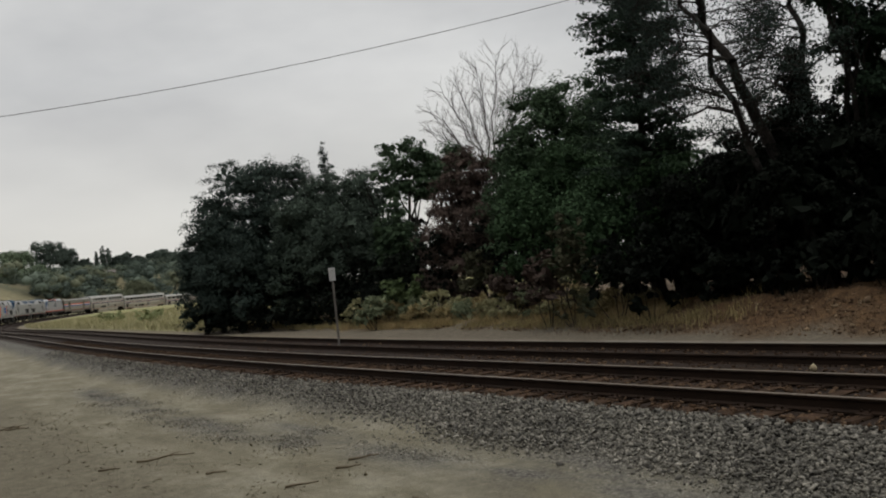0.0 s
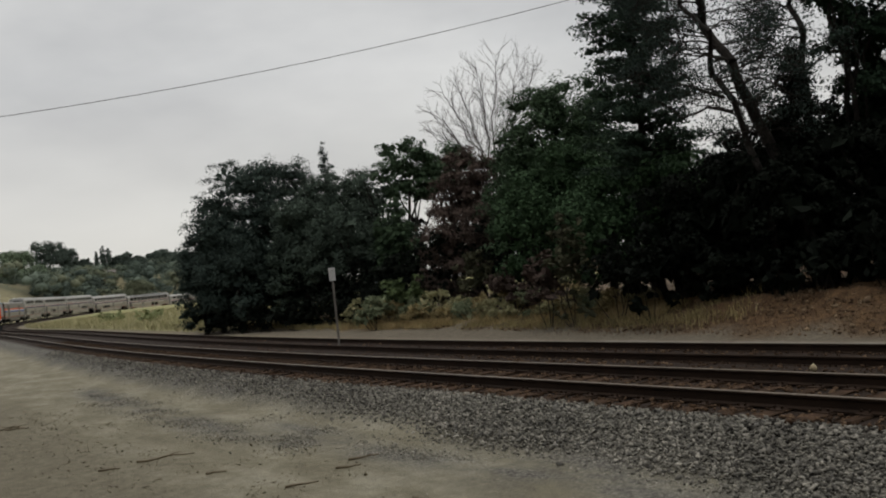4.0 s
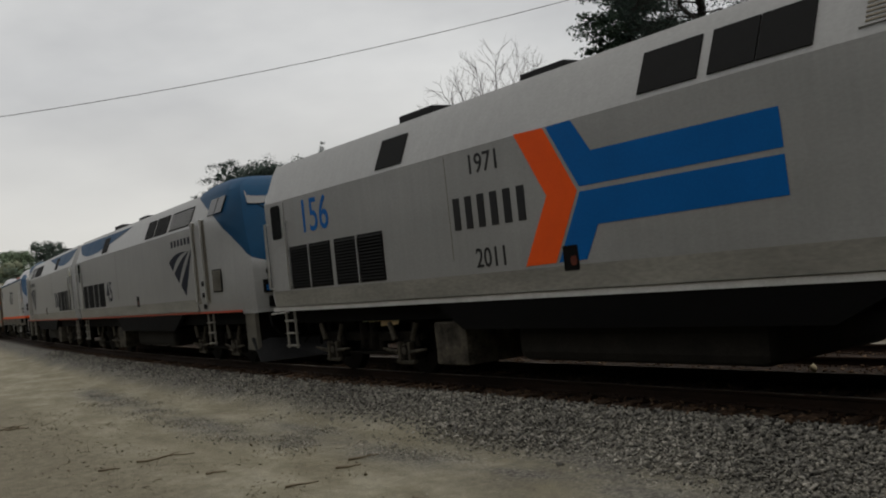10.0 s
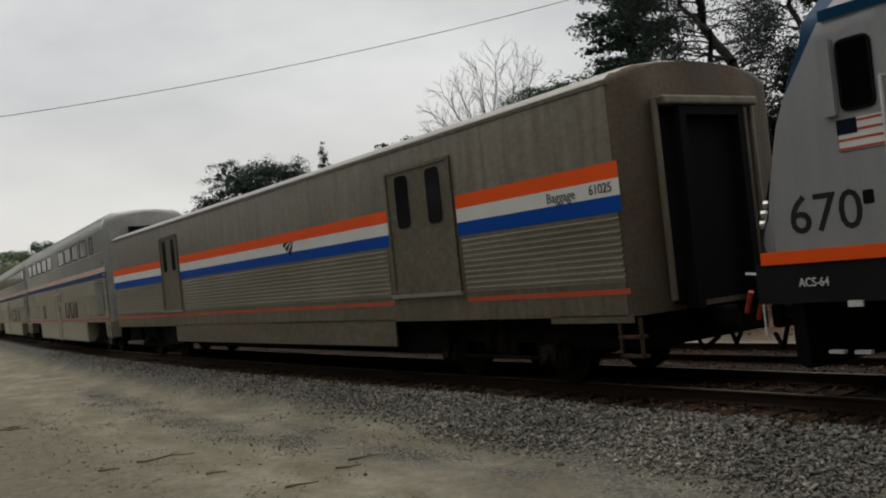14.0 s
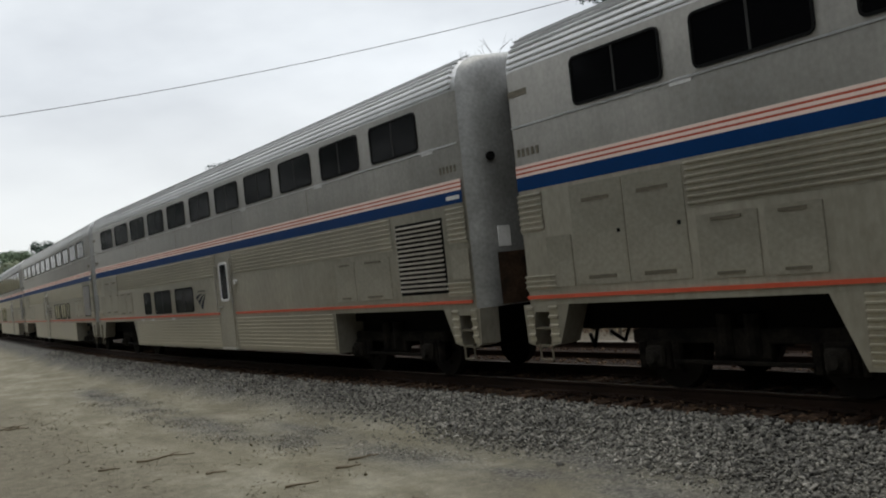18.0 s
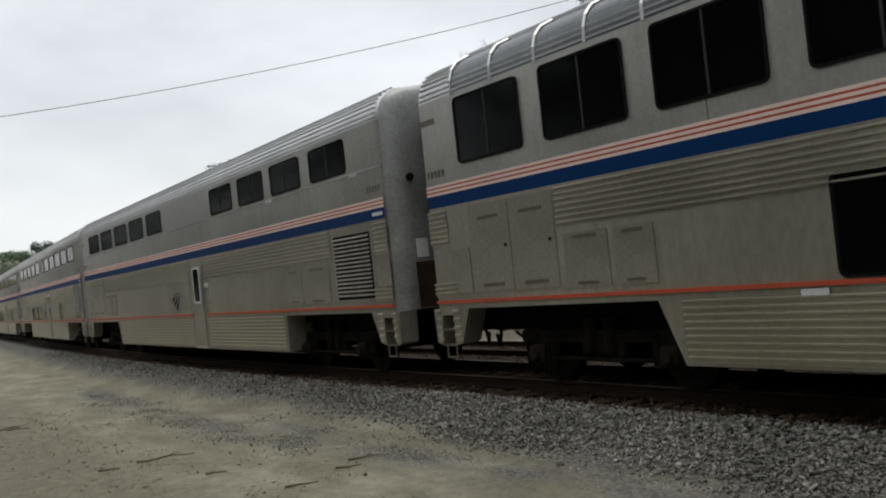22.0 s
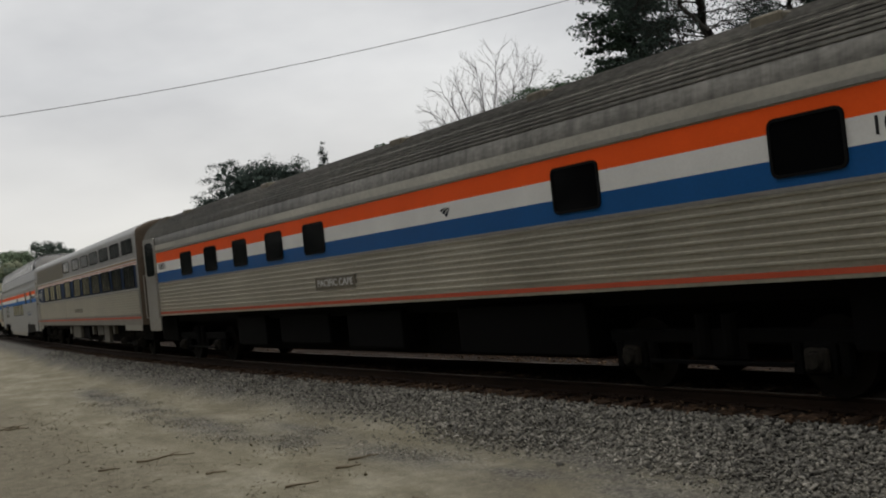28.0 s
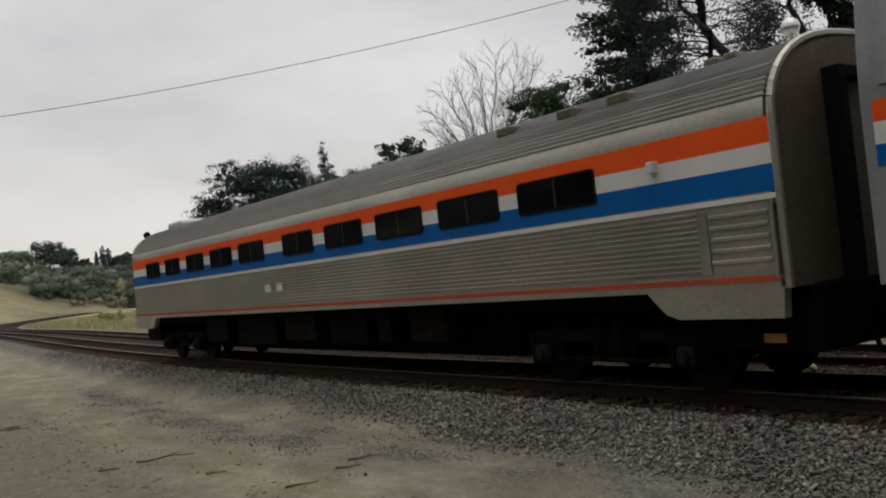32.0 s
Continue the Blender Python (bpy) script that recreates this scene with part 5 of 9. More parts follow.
def truck(parent, x, base=2.6, r=0.46, name="truck", material="grime", loco=False):
    """A two-axle truck: frame with pedestals, springs and dampers; the wheelsets turn."""
    k = ("truck", base, r, loco, material)
    if k not in _cache:
        bm = bmesh.new()
        for s in (-1, 1):
            y0, y1 = (s * 0.98, s * 1.12) if s > 0 else (s * 1.12, s * 0.98)
            box(bm, -base / 2 - 0.45, base / 2 + 0.45, y0, y1, 0.62, 0.80, 0.03)
            for xa in (-base / 2, base / 2):
                box(bm, xa - 0.20, xa + 0.20, y0 - 0.03, y1 + 0.03, 0.28, 0.66, 0.04)
                cyl(bm, (xa, s * 1.13, 0.46), (xa, s * 1.24, 0.46), 0.13, 0.11, 12)
                for dx in (-0.29, 0.29):
                    cyl(bm, (xa + dx, s * 1.08, 0.30), (xa + dx, s * 1.08, 0.64), 0.075, seg=8)
                if loco:
                    cyl(bm, (xa + 0.42, s * 1.18, 0.55), (xa + 0.30, s * 1.18, 1.05), 0.05, seg=8)
            box(bm, -0.42, 0.42, y0, y1, 0.42, 0.72, 0.04)
            for dx in (-0.2, 0.2):
                cyl(bm, (dx, s * 1.10, 0.5), (dx, s * 1.10, 0.98), 0.11, seg=10)
            cyl(bm, (-base / 2 + 0.3, s * 1.16, 0.40), (base / 2 - 0.3, s * 1.16, 0.40), 0.03, seg=6)
        box(bm, -0.35, 0.35, -1.0, 1.0, 0.55, 0.85, 0.03)
        me = bpy.data.meshes.new("truck")
        bm.to_mesh(me)
        bm.free()
        me.materials.append(M[material])
        _cache[k] = me
    t = part_me(name, _cache[k], parent, "dusty two-axle truck frame, darkened for the shade under the car", pose(x, 0, 0))
    if ("journal", loco) not in _cache:
        bm = bmesh.new()
        if loco:
            # U-shaped pedestal with flanged feet, tapered links and a damper
            for d_ in (-1, 1):
                lo_, hi_ = sorted((d_ * 0.13, d_ * 0.21))
                box(bm, lo_, hi_, -0.07, 0.05, 0.26, 0.62, 0.015)
                lo_, hi_ = sorted((d_ * 0.13, d_ * 0.30))
                box(bm, lo_, hi_, -0.06, 0.04, 0.24, 0.30, 0.012)
                cyl(bm, (d_ * 0.22, -0.05, 0.44), (d_ * 0.72, -0.05, 0.50), 0.045, 0.022, 8)
                cyl(bm, (d_ * 0.30, -0.03, 0.66), (d_ * 0.46, -0.03, 0.98), 0.06, 0.045, 8)
            box(bm, -0.21, 0.21, -0.05, 0.05, 0.22, 0.29, 0.015)
            box(bm, -0.12, 0.12, -0.02, 0.05, 0.32, 0.58, 0.02)
            cyl(bm, (0, -0.02, 0.46), (0, -0.07, 0.46), 0.085, 0.07, 12)
        else:
            box(bm, -0.15, 0.15, -0.06, 0.05, 0.33, 0.60, 0.05)
            cyl(bm, (0, -0.06, 0.46), (0, -0.12, 0.46), 0.10, 0.08, 12)
        me = bpy.data.meshes.new("journal_box")
        bm.to_mesh(me)
        bm.free()
        me.materials.append(M["dust_gear" if loco else "gear_dark"])
        _cache[("journal", loco)] = me
    for xa in (-base / 2, base / 2):
        for s_ in (-1, 1):
            part_me("journal_box", _cache[("journal", loco)], t, "", pose(xa, s_ * 1.18, 0, 0, 0, 0 if s_ < 0 else 180))
    for xa in (-base / 2, base / 2):
        w = part_me("wheelset", wheelset_me(r), t, "", pose(xa, 0, r))
        wheelsets.append((w, xa, r))
    return t


def coupler(parent, x, d):
    bm = bmesh.new()
    lo, hi = sorted((x, x + d * 0.55))
    box(bm, lo, hi, -0.11, 0.11, 0.72, 0.96, 0.03)
    box(bm, min(x + d * 0.45, x + d * 0.72), max(x + d * 0.45, x + d * 0.72), -0.2, 0.17, 0.68, 1.0, 0.05)
    for s in (-0.35, 0.35):
        cyl(bm, (x, s, 0.85), (x + d * 0.3, s * 0.9, 0.45), 0.03, seg=6)
        cyl(bm, (x + d * 0.3, s * 0.9, 0.45), (x + d * 0.62, s * 0.6, 0.62), 0.03, seg=6)
    return part("coupler", bm, M["dark_under"], parent)


def steps_ladder(parent, x, w, side, z0=0.5, z1=1.3, n=3, width=0.42, material="steel_warm"):
    bm = bmesh.new()
    for dx in (-width / 2, width / 2):
        box(bm, x + dx - 0.018, x + dx + 0.018, side * w - 0.02, side * w + 0.02, z0, z1)
    for i in range(n):
        z = z0 + (z1 - z0) * (i + 0.15) / n
        box(bm, x - width / 2, x + width / 2, side * w - 0.06, side * w + 0.05, z, z + 0.03)
    return part("ladder", bm, M[material], parent)


def grab_rail(parent, x, z0, z1, w, side, material="steel_warm", r=0.018):
    bm = bmesh.new()
    y = side * (w + 0.07)
    cyl(bm, (x, y, z0), (x, y, z1), r, seg=8)
    for z in (z0, z1):
        cyl(bm, (x, side * (w - 0.02), z), (x, y, z), 0.016, seg=6)
    return part("grab_rail", bm, M[material], parent)


def under_boxes(parent, spec, material="dark_under"):
    """Tanks and boxes slung under a floor: (x0, x1, z0, z1, half width)."""
    for x0, x1, z0, z1, w, m in spec:
        bm = bmesh.new()
        box(bm, x0, x1, -w, w, z0, z1, 0.03)
        part("equipment_box", bm, M[m or material], parent)


train = []
SIDES = (-1, 1)
# ---------------------------------------------------------------- diesel locomotive
def ring_at(x, w, zb, zs, zt, wt):
    """Cross-section at x: wall half-width w from zb to the shoulder zs, top zt with half-width wt."""
    h = [(w - 0.05, zb), (w, zb + 0.27), (w, zs), (wt + (w - wt) * 0.30, zs + (zt - zs) * 0.72), (wt, zt - 0.05), (wt * 0.8, zt), (0, zt + 0.03)]
    return [(x, y, z) for y, z in mirror_prof(h)]


def split_paint(bm, planes):
    """Cut the skin along planes (point, normal)."""
    for co, no in planes:
        g = list(bm.verts) + list(bm.edges) + list(bm.faces)
        bmesh.ops.bisect_plane(bm, geom=g, plane_co=co, plane_no=no)


def lamp(parent, x, y, z, r, lit=True, name="headlight", tilt=0):
    bm = bmesh.new()
    cyl(bm, (x - 0.08, y, z), (x + 0.02, y, z), r * 1.25, r * 1.2, 14)
    b = part(name, bm, M["dark_glow"], parent)
    bm = bmesh.new()
    cyl(bm, (x + 0.015, y, z), (x + 0.035, y, z), r, r * 0.9, 14)
    part("lens", bm, M["lamp_bowl" if lit else "glass_dark"], b)
    if lit:
        bm = bmesh.new()
        cyl(bm, (x + 0.03, y, z - 0.1 * r), (x + 0.042, y, z - 0.1 * r), r * 0.42, r * 0.30, 10)
        part("bulb", bm, M["lamp_on"], b)


def diesel(number, scheme, flip, q, label):
    e = thing("diesel_locomotive", pose(0, 0, 0), label, "locomotive", "locomotives")
    W = 1.53
    heritage = scheme == "heritage"
    body_m = M["paint_silver"]
    # hood
    bm = bmesh.new()
    rings = [ring_at(x, W, 1.36, 3.64, 4.52, 1.15) for x in (-10.12, -9.9, 0.0, 6.3)]
    rings[0] = ring_at(-10.12, W - 0.12, 1.38, 3.56, 4.42, 1.06)
    loft(bm, rings)
    auto_smooth(part("hood", bm, body_m, e, "silver-grey painted hood"), 20)
    # cab and nose
    bm = bmesh.new()
    # height, wall half-width, corner x and y, prow x
    lv = [(1.36, 1.49, 10.03, 1.34, 10.40, 6.3), (1.63, 1.53, 10.07, 1.37, 10.44, 6.3), (2.30, 1.53, 10.07, 1.37, 10.44, 6.3), (2.50, 1.53, 10.04, 1.36, 10.38, 6.3), (2.85, 1.53, 9.88, 1.34, 10.16, 6.3), (3.25, 1.53, 9.66, 1.31, 9.92, 6.3), (3.64, 1.53, 9.46, 1.27, 9.70, 6.3),
          (3.82, 1.47, 9.37, 1.23, 9.58, 6.3), (4.10, 1.36, 9.21, 1.18, 9.39, 6.3), (4.34, 1.26, 9.05, 1.11, 9.20, 6.3), (4.52, 1.14, 8.83, 0.99, 8.98, 6.3), (4.66, 0.95, 8.50, 0.76, 8.60, 6.9), (4.73, 0.62, 7.95, 0.46, 8.0, 7.3)]
    skin = []
    for z_, w_, kx, ky, cx, xr in lv:
        h_ = [(xr, w_), (max(7.4, xr), w_), (min(8.7, kx - 0.35), w_ - 0.02), (kx - 0.14, ky + 0.025), (kx, ky - 0.03), (kx + 0.06, ky - 0.16), (cx - 0.3 * (cx - kx), ky * 0.5), (cx, 0)]
        skin.append([(x_, -y_, z_) for x_, y_ in h_] + [(x_, y_, z_) for x_, y_ in reversed(h_[:-1])])
    loft(bm, skin)
    belt_n = Vector((0.42 if heritage else 0.62, 0, 1)).normalized()
    belt = Vector((7.36, 0, 3.71)) if heritage else Vector((8.97, 0, 3.23))
    edge_n = Vector((1, 0, 0.40)).normalized()
    edge = Vector((7.42, 0, 3.65))
    cab_n = Vector((1, 0, -0.9)).normalized()
    cab = Vector((6.38, 0, 4.30))
    upper_n = Vector((0.25 if heritage else 0.37, 0, 1)).normalized()
    upper = Vector((7.36, 0, 3.71)) if heritage else Vector((8.28, 0, 3.66))
    visor, visor_n = Vector((8.5, 0, 3.95)), Vector((0.97, 0, 1)).normalized()
    split_paint(bm, [(belt, belt_n), (upper, upper_n), (edge, edge_n), (cab, cab_n)] + ([(visor, visor_n)] if heritage else []))
    bmesh.ops.recalc_face_normals(bm, faces=bm.faces)
    for f in bm.faces:
        c = f.calc_center_median()
        up = (c - belt).dot(belt_n) > 0 or (c - upper).dot(upper_n) > 0
        ahead = (c - edge).dot(edge_n) > 0
        f.material_index = 1 if up and (c - cab).dot(cab_n) > -0.25 else (2 if ahead and not up else 0)
        if heritage and f.material_index == 1 and abs(f.normal.y) > 0.6 and (c - visor).dot(visor_n) < 0:
            f.material_index = 3
    nose = part("nose_and_cab", bm, body_m, e, "sloping nose with the cab")
    nose.data.materials.append(M["paint_charcoal" if heritage else "paint_blue"])
    nose.data.materials.append(M["paint_orange"] if heritage else body_m)
    nose.data.materials.append(M["paint_black"])
    auto_smooth(nose, 22)
    # front windows lie on the slope
    def on_face(x, y, z, along, down, lift=0.03):
        """Frame on the sloping front: local x across, y up the slope, z outward."""
        u = Vector(along).normalized()
        n_ = u.cross(-Vector(down)).normalized()
        v = n_.cross(u)
        m_ = Matrix((u, v, n_)).transposed().to_4x4()
        m_.translation = Vector((x, y, z)) + n_ * lift
        return m_
    for y in (-1, 1):
        part_me("windscreen", plate_me(0.98, 0.48, 0.012, "glass_cab", 0.05), e, "grey reflecting windscreen", on_face(9.325, y * 0.57, 4.07, (-0.14 * y, 1, 0), (0.40, 0, -0.49), 0.014))
        bm = bmesh.new()
        cyl(bm, (9.60, y * 0.62, 3.70), (9.32, y * 0.98, 3.98), 0.014, seg=5)
        box(bm, 9.58, 9.70, y * 0.62 - 0.05, y * 0.62 + 0.05, 3.60, 3.68, 0.01)
        part("wiper", bm, M["rubber"], e)
    part_me("number_board", plate_me(0.62, 0.19, 0.012, "label_white" if not heritage else "steel_dark", 0.03), e, "", on_face(9.785, 0, 3.50, (0, 1, 0), (0.52, 0, -0.82), 0.015))
    if heritage:
        for k_ in range(6):
            part_me("nose_emblem", plate_me(0.15 if k_ in (1, 4) else 0.12, (0.24, 0.17, 0.22, 0.17, 0.17, 0.24)[k_], 0.010, "stripe_white", 0.03), e, "plain white emblem block", on_face(9.985 - 0.10 * abs(-0.42 + 0.168 * k_), -0.42 + 0.168 * k_, 3.17, (-0.12 * (1 if k_ > 2 else -1), 1, 0), (0.52, 0, -0.82), 0.025))
    for y in (-0.12, 0.12):
        lamp(e, 10.265, y, 2.66, 0.085, heritage)
    bm = bmesh.new()
    box(bm, 10.12, 10.275, -0.27, 0.27, 2.56, 2.76, 0.06)
    part("headlight_housing", bm, M["paint_black"], e)
    for y in (-0.97, 0.97):
        lamp(e, 10.225, y, 2.24, 0.085, heritage, "ditch_light")
        bm = bmesh.new()
        box(bm, 10.02, 10.232, y - 0.19, y + 0.17, 1.74, 2.04, 0.01)
        part("step_pocket", bm, M["rubber"], e)
        # small blue mark in the pocket, not a lamp
        bm = bmesh.new()
        box(bm, 10.21, 10.242, y - 0.14, y - 0.03, 1.78, 1.92, 0.01)
        part("pocket_mark", bm, M["stripe_blue"], e)
        bm = bmesh.new()
        box(bm, 10.02, 10.232, y - 0.09, y + 0.09, 1.40, 1.66, 0.02)
        part("hose_bracket", bm, M["rubber"], e)
        bm = bmesh.new()
        cyl(bm, (10.02, y * 0.70, 2.62), (10.20, y * 0.70, 2.60), 0.085, 0.07, seg=10)
        part("marker_light", bm, M["rubber"], e)
    bm = bmesh.new()
    box(bm, 10.22, 10.47, -0.42, 0.42, 1.34, 1.62, 0.02)
    part("coupler_recess", bm, M["rubber"], e)
    # white sill and end plate
    for s in SIDES:
        if heritage:
            plate("sill", e, -10.0, 9.5, 1.30, 1.385, W - 0.04, s, "label_white", 0.012)
        else:
            plate("sill", e, -10.0, 9.5, 1.335, 1.385, W - 0.04, s, "stripe_red", 0.012)
    bm = bmesh.new()
    rim = [(9.4, 1.44), (9.92, 1.38), (10.07, 1.33), (10.16, 1.18), (10.34, 0.66), (10.44, 0.0)]
    rim = [(x_, -y_) for x_, y_ in rim] + [(x_, y_) for x_, y_ in reversed(rim[:-1])]
    loft(bm, [[(x_, y_, z_) for x_, y_ in rim] for z_ in (1.29, 1.365)])
    part("anticlimber", bm, M["stripe_white" if heritage else "paint_silver"], e)
    # plough
    bm = bmesh.new()
    loft(bm, [[(9.85, -1.45, 0.72), (10.22, 0, 0.56), (9.85, 1.45, 0.72), (9.80, 1.45, 0.68), (10.17, 0, 0.52), (9.80, -1.45, 0.68)],
              [(10.08, -1.36, 0.14), (10.52, 0, 0.14), (10.08, 1.36, 0.14), (10.02, 1.36, 0.14), (10.46, 0, 0.14), (10.02, -1.36, 0.14)]])
    bm.faces.ensure_lookup_table()
    part("pilot", bm, M["pilot_black"], e, "dark steel pilot plate")
    bm = bmesh.new()
    box(bm, 9.6, 9.95, -1.25, 1.25, 0.60, 1.3)
    part("pilot_beam", bm, M["dark_under"], e)
    for y in (-1.1, -0.7, 0.7, 1.1):
        bm = bmesh.new()
        cyl(bm, (10.2, y, 1.25), (10.34, y, 0.95), 0.025, seg=6)
        cyl(bm, (10.34, y, 0.96), (10.30, y * 0.8, 0.7), 0.025, seg=6)
        part("hose", bm, M["rubber"], e)
    for y in (-0.85, 0.85):
        bm = bmesh.new()
        cyl(bm, (10.33, y - 0.25, 1.22), (10.33, y + 0.25, 1.22), 0.018, seg=6)
        part("uncoupling_bar", bm, M["stripe_white"], e)
    coupler(e, 10.0, 0.55)
    coupler(e, -10.1, -0.45)
    # frame, skirt and tank
    bm = bmesh.new()
    box(bm, -9.7, 9.6, -1.3, 1.3, 1.02, 1.32, 0.02)
    part("underframe", bm, M["dark_under"], e)
    bm = bmesh.new()
    pr = [(-3.7, 1.34), (4.6, 1.34), (3.6, 0.87), (-2.9, 0.87)]
    for s in SIDES:
        a = [bm.verts.new((x, s * 1.50, z)) for x, z in pr]
        b = [bm.verts.new((x, s * 1.40, z)) for x, z in pr]
        bm.faces.new(a)
        bm.faces.new(b[::-1])
        for i in range(4):
            bm.faces.new((a[i], a[(i + 1) % 4], b[(i + 1) % 4], b[i]))
    bmesh.ops.recalc_face_normals(bm, faces=bm.faces)
    part("side_skirt", bm, M["dark_under"], e)
    bm = bmesh.new()
    box(bm, -1.9, 2.6, -1.25, 1.25, 0.36, 0.9, 0.14)
    part("fuel_tank", bm, M["tank_grey"], e)
    bm = bmesh.new()
    box(bm, -3.85, -2.95, -1.42, 1.42, 0.28, 0.98, 0.02)
    part("battery_box", bm, M["dust_gear"], e, "dusty dark battery box")
    for x in (-6.55, 6.55):
        truck(e, x, 2.75, 0.51, "truck", "grime", True)
    # side details
    for s in SIDES:
        for x0, x1 in ((-8.84, -7.02), (-6.86, -5.02)):
            louvre(e, x0, x1, 1.76, 2.64, W, s, 14, "grille", "grille", "radiator_grille")
        for x0, x1 in ((-7.945, -7.915), (-5.955, -5.925)):
            plate("grille_bar", e, x0, x1, 1.76, 2.64, W, s, "paint_silver", 0.04)
        door = plate("rear_door", e, -9.74, -8.94, 1.74, 3.62, W, s, "paint_silver", 0.018, 0.03)
        part_me("door_window", plate_me(0.48, 0.72, 0.006, "glass_dark", 0.08), door, "", pose(0, 0.52, 0.018))
        for x in (-9.84, -8.84):
            grab_rail(e, x, 1.8, 3.2, W, s, "steel_roof", 0.03)
        for x in (6.42, 7.22):
            grab_rail(e, x, 1.65, 3.75, W, s, "steel_roof", 0.035)
        plate("cab_door", e, 6.50, 7.14, 1.75, 3.62, W, s, "paint_silver", 0.012, 0.03)
        for z in (1.45, 1.75, 2.05):
            plate("step_hole", e, 6.70, 6.96, z, z + 0.13, W + 0.014 if z > 1.7 else W, s, "rubber", 0.004)
        steps_ladder(e, 6.84, 1.42, s)
        steps_ladder(e, -9.35, 1.42, s)
        # slanted upper band: louvres and intake boxes

        def band(name, x0, x1, material, h=0.56, zc=3.97, d=0.02, k_=None):
            yy = W - 0.137 - (zc - 3.97) * 0.42 + (0.012 if x0 > 6.3 else 0)
            base = pose((x0 + x1) / 2, -yy, zc, 90 - 22.9, 0, 0) if s < 0 else pose((x0 + x1) / 2, yy, zc, 90 - 22.9, 0, 180)
            return part_me(name, plate_me(x1 - x0, h, d, material, 0.0), e, "", base)
        for x0, x1 in ((-5.08, -4.22), (1.28, 2.2), (2.36, 3.0), (3.02, 3.7)):
            band("intake_box", x0, x1, "grille")
        if heritage:
            band("cab_louvre", 4.2, 6.0, "paint_silver", 0.5, 3.97, 0.02)
            for k_ in range(9):
                band("louvre_slat", 4.28, 5.92, "steel_dark", 0.02, 3.78 + 0.047 * k_, 0.03, k_)
        else:
            for x0, x1 in ((4.0, 6.05),):
                band("cab_louvre", x0, x1, "grille", 0.54, 3.97, 0.02)
                for k_ in range(7):
                    band("louvre_slat", x0 + 0.02, x1 - 0.02, "paint_silver", 0.024, 3.77 + 0.062 * k_, 0.030, k_)
            louvre(e, 7.62, 8.34, 1.86, 2.43, W, s, 10, "rubber", "steel_dark", "nose_grille")
            bm = bmesh.new()
            n_ = 14
            top_ = [bm.verts.new((-4.4 + 8.8 * i / n_, 0.40, 0.008)) for i in range(n_ + 1)]
            low_ = [bm.verts.new((-4.4 + 8.8 * i / n_, 0.395 - 0.60 * math.sin(math.pi * min(1, (i / n_) + 0.001) ** 0.6), 0.008)) for i in range(n_ + 1)]
            for i in range(n_):
                bm.faces.new((low_[i], low_[i + 1], top_[i + 1], top_[i]))
            if s > 0:
                for v_ in bm.verts:
                    v_.co.x = -v_.co.x
                bmesh.ops.reverse_faces(bm, faces=bm.faces)
            sw_ = part("roof_swoosh", bm, M["paint_blue"], e, "tapering blue band along the roof edge")
            sw_.matrix_basis = pose(-5.55, s * (W - 0.135), 3.97, 67.1, 0, 0 if s < 0 else 180)
        if heritage:
            band("cab_window_band", 6.45, 8.72, "paint_black", 0.50, 4.0, 0.018)
        for x0, x1 in ((7.55, 8.10), (8.16, 8.66)):
            band("cab_window", x0, x1, "glass_band", 0.44, 4.0, 0.030)
        if not heritage:
            plate("pilot_side", e, 9.35, 9.98, 0.42, 1.29, 1.28, s, "tan_box", 0.10, 0.03, "dusty tan pilot side plate")
            for x_ in (6.42, 7.22):
                plate("rail_channel", e, x_ - 0.10, x_ + 0.10, 1.60, 3.72, W, s, "steel_dark", 0.006)
        for z_ in (1.95, 3.0, 3.5):
            plate("cab_hinge", e, 7.06, 7.13, z_, z_ + 0.09, W + 0.012, s, "steel_dark", 0.02)
        plate("panel_joint", e, -2.92, -2.91, 1.95, 3.60, W, s, "steel_dark", 0.003)
        plate("dusty_band", e, -9.8, 6.2, 1.40, 1.72, W, s, "paint_silver_dusty", 0.003, 0.0, "dust-stained lower side band")
        if heritage:
            plate("mirror", e, 8.42, 8.60, 3.80, 4.32, W - 0.12, s, "label_white", 0.14, 0.02)
        part_me("vent_port", plate_me(0.30, 0.34, 0.006, "rubber", 0.02), e, "", side_pose(-0.18, W + 0.004, 1.82, s))
        part_me("port_light", plate_me(0.12, 0.13, 0.012, "port_red", 0.05), e, "dull red lamp in the port", side_pose(-0.12, W + 0.010, 1.78, s))
        if heritage:
            # arrow emblem of plain shapes
            def poly(name, pts, material, d=0.006):
                bm_ = bmesh.new()
                vs = [bm_.verts.new((x if s < 0 else -x, z, d)) for x, z in pts]
                f_ = bm_.faces.new(vs)
                if f_.normal.z < 0:
                    f_.normal_flip()
                bm_.faces.ensure_lookup_table()
                part(name, bm_, M[material], e).matrix_basis = side_pose(0, W, 0, s)
            poly("arrow_head", [(-1.13, 3.65), (-0.49, 3.63), (0.07, 2.70), (-0.49, 1.77), (-1.14, 1.76), (-0.55, 2.70)], "stripe_orange")
            poly("arrow_bar", [(-0.43, 3.63), (0.08, 3.63), (0.40, 3.18), (3.25, 3.18), (3.26, 2.745), (0.12, 2.745)], "stripe_blue")
            poly("arrow_bar", [(0.12, 2.675), (3.26, 2.675), (3.27, 2.24), (0.40, 2.22), (0.13, 1.78), (-0.43, 1.77)], "stripe_blue")
            writing(e, "1971", -1.92, 3.37, 0.42, W, s, "ink", 0.68)
            writing(e, "2011", -1.92, 1.94, 0.42, W, s, "ink", 0.72)
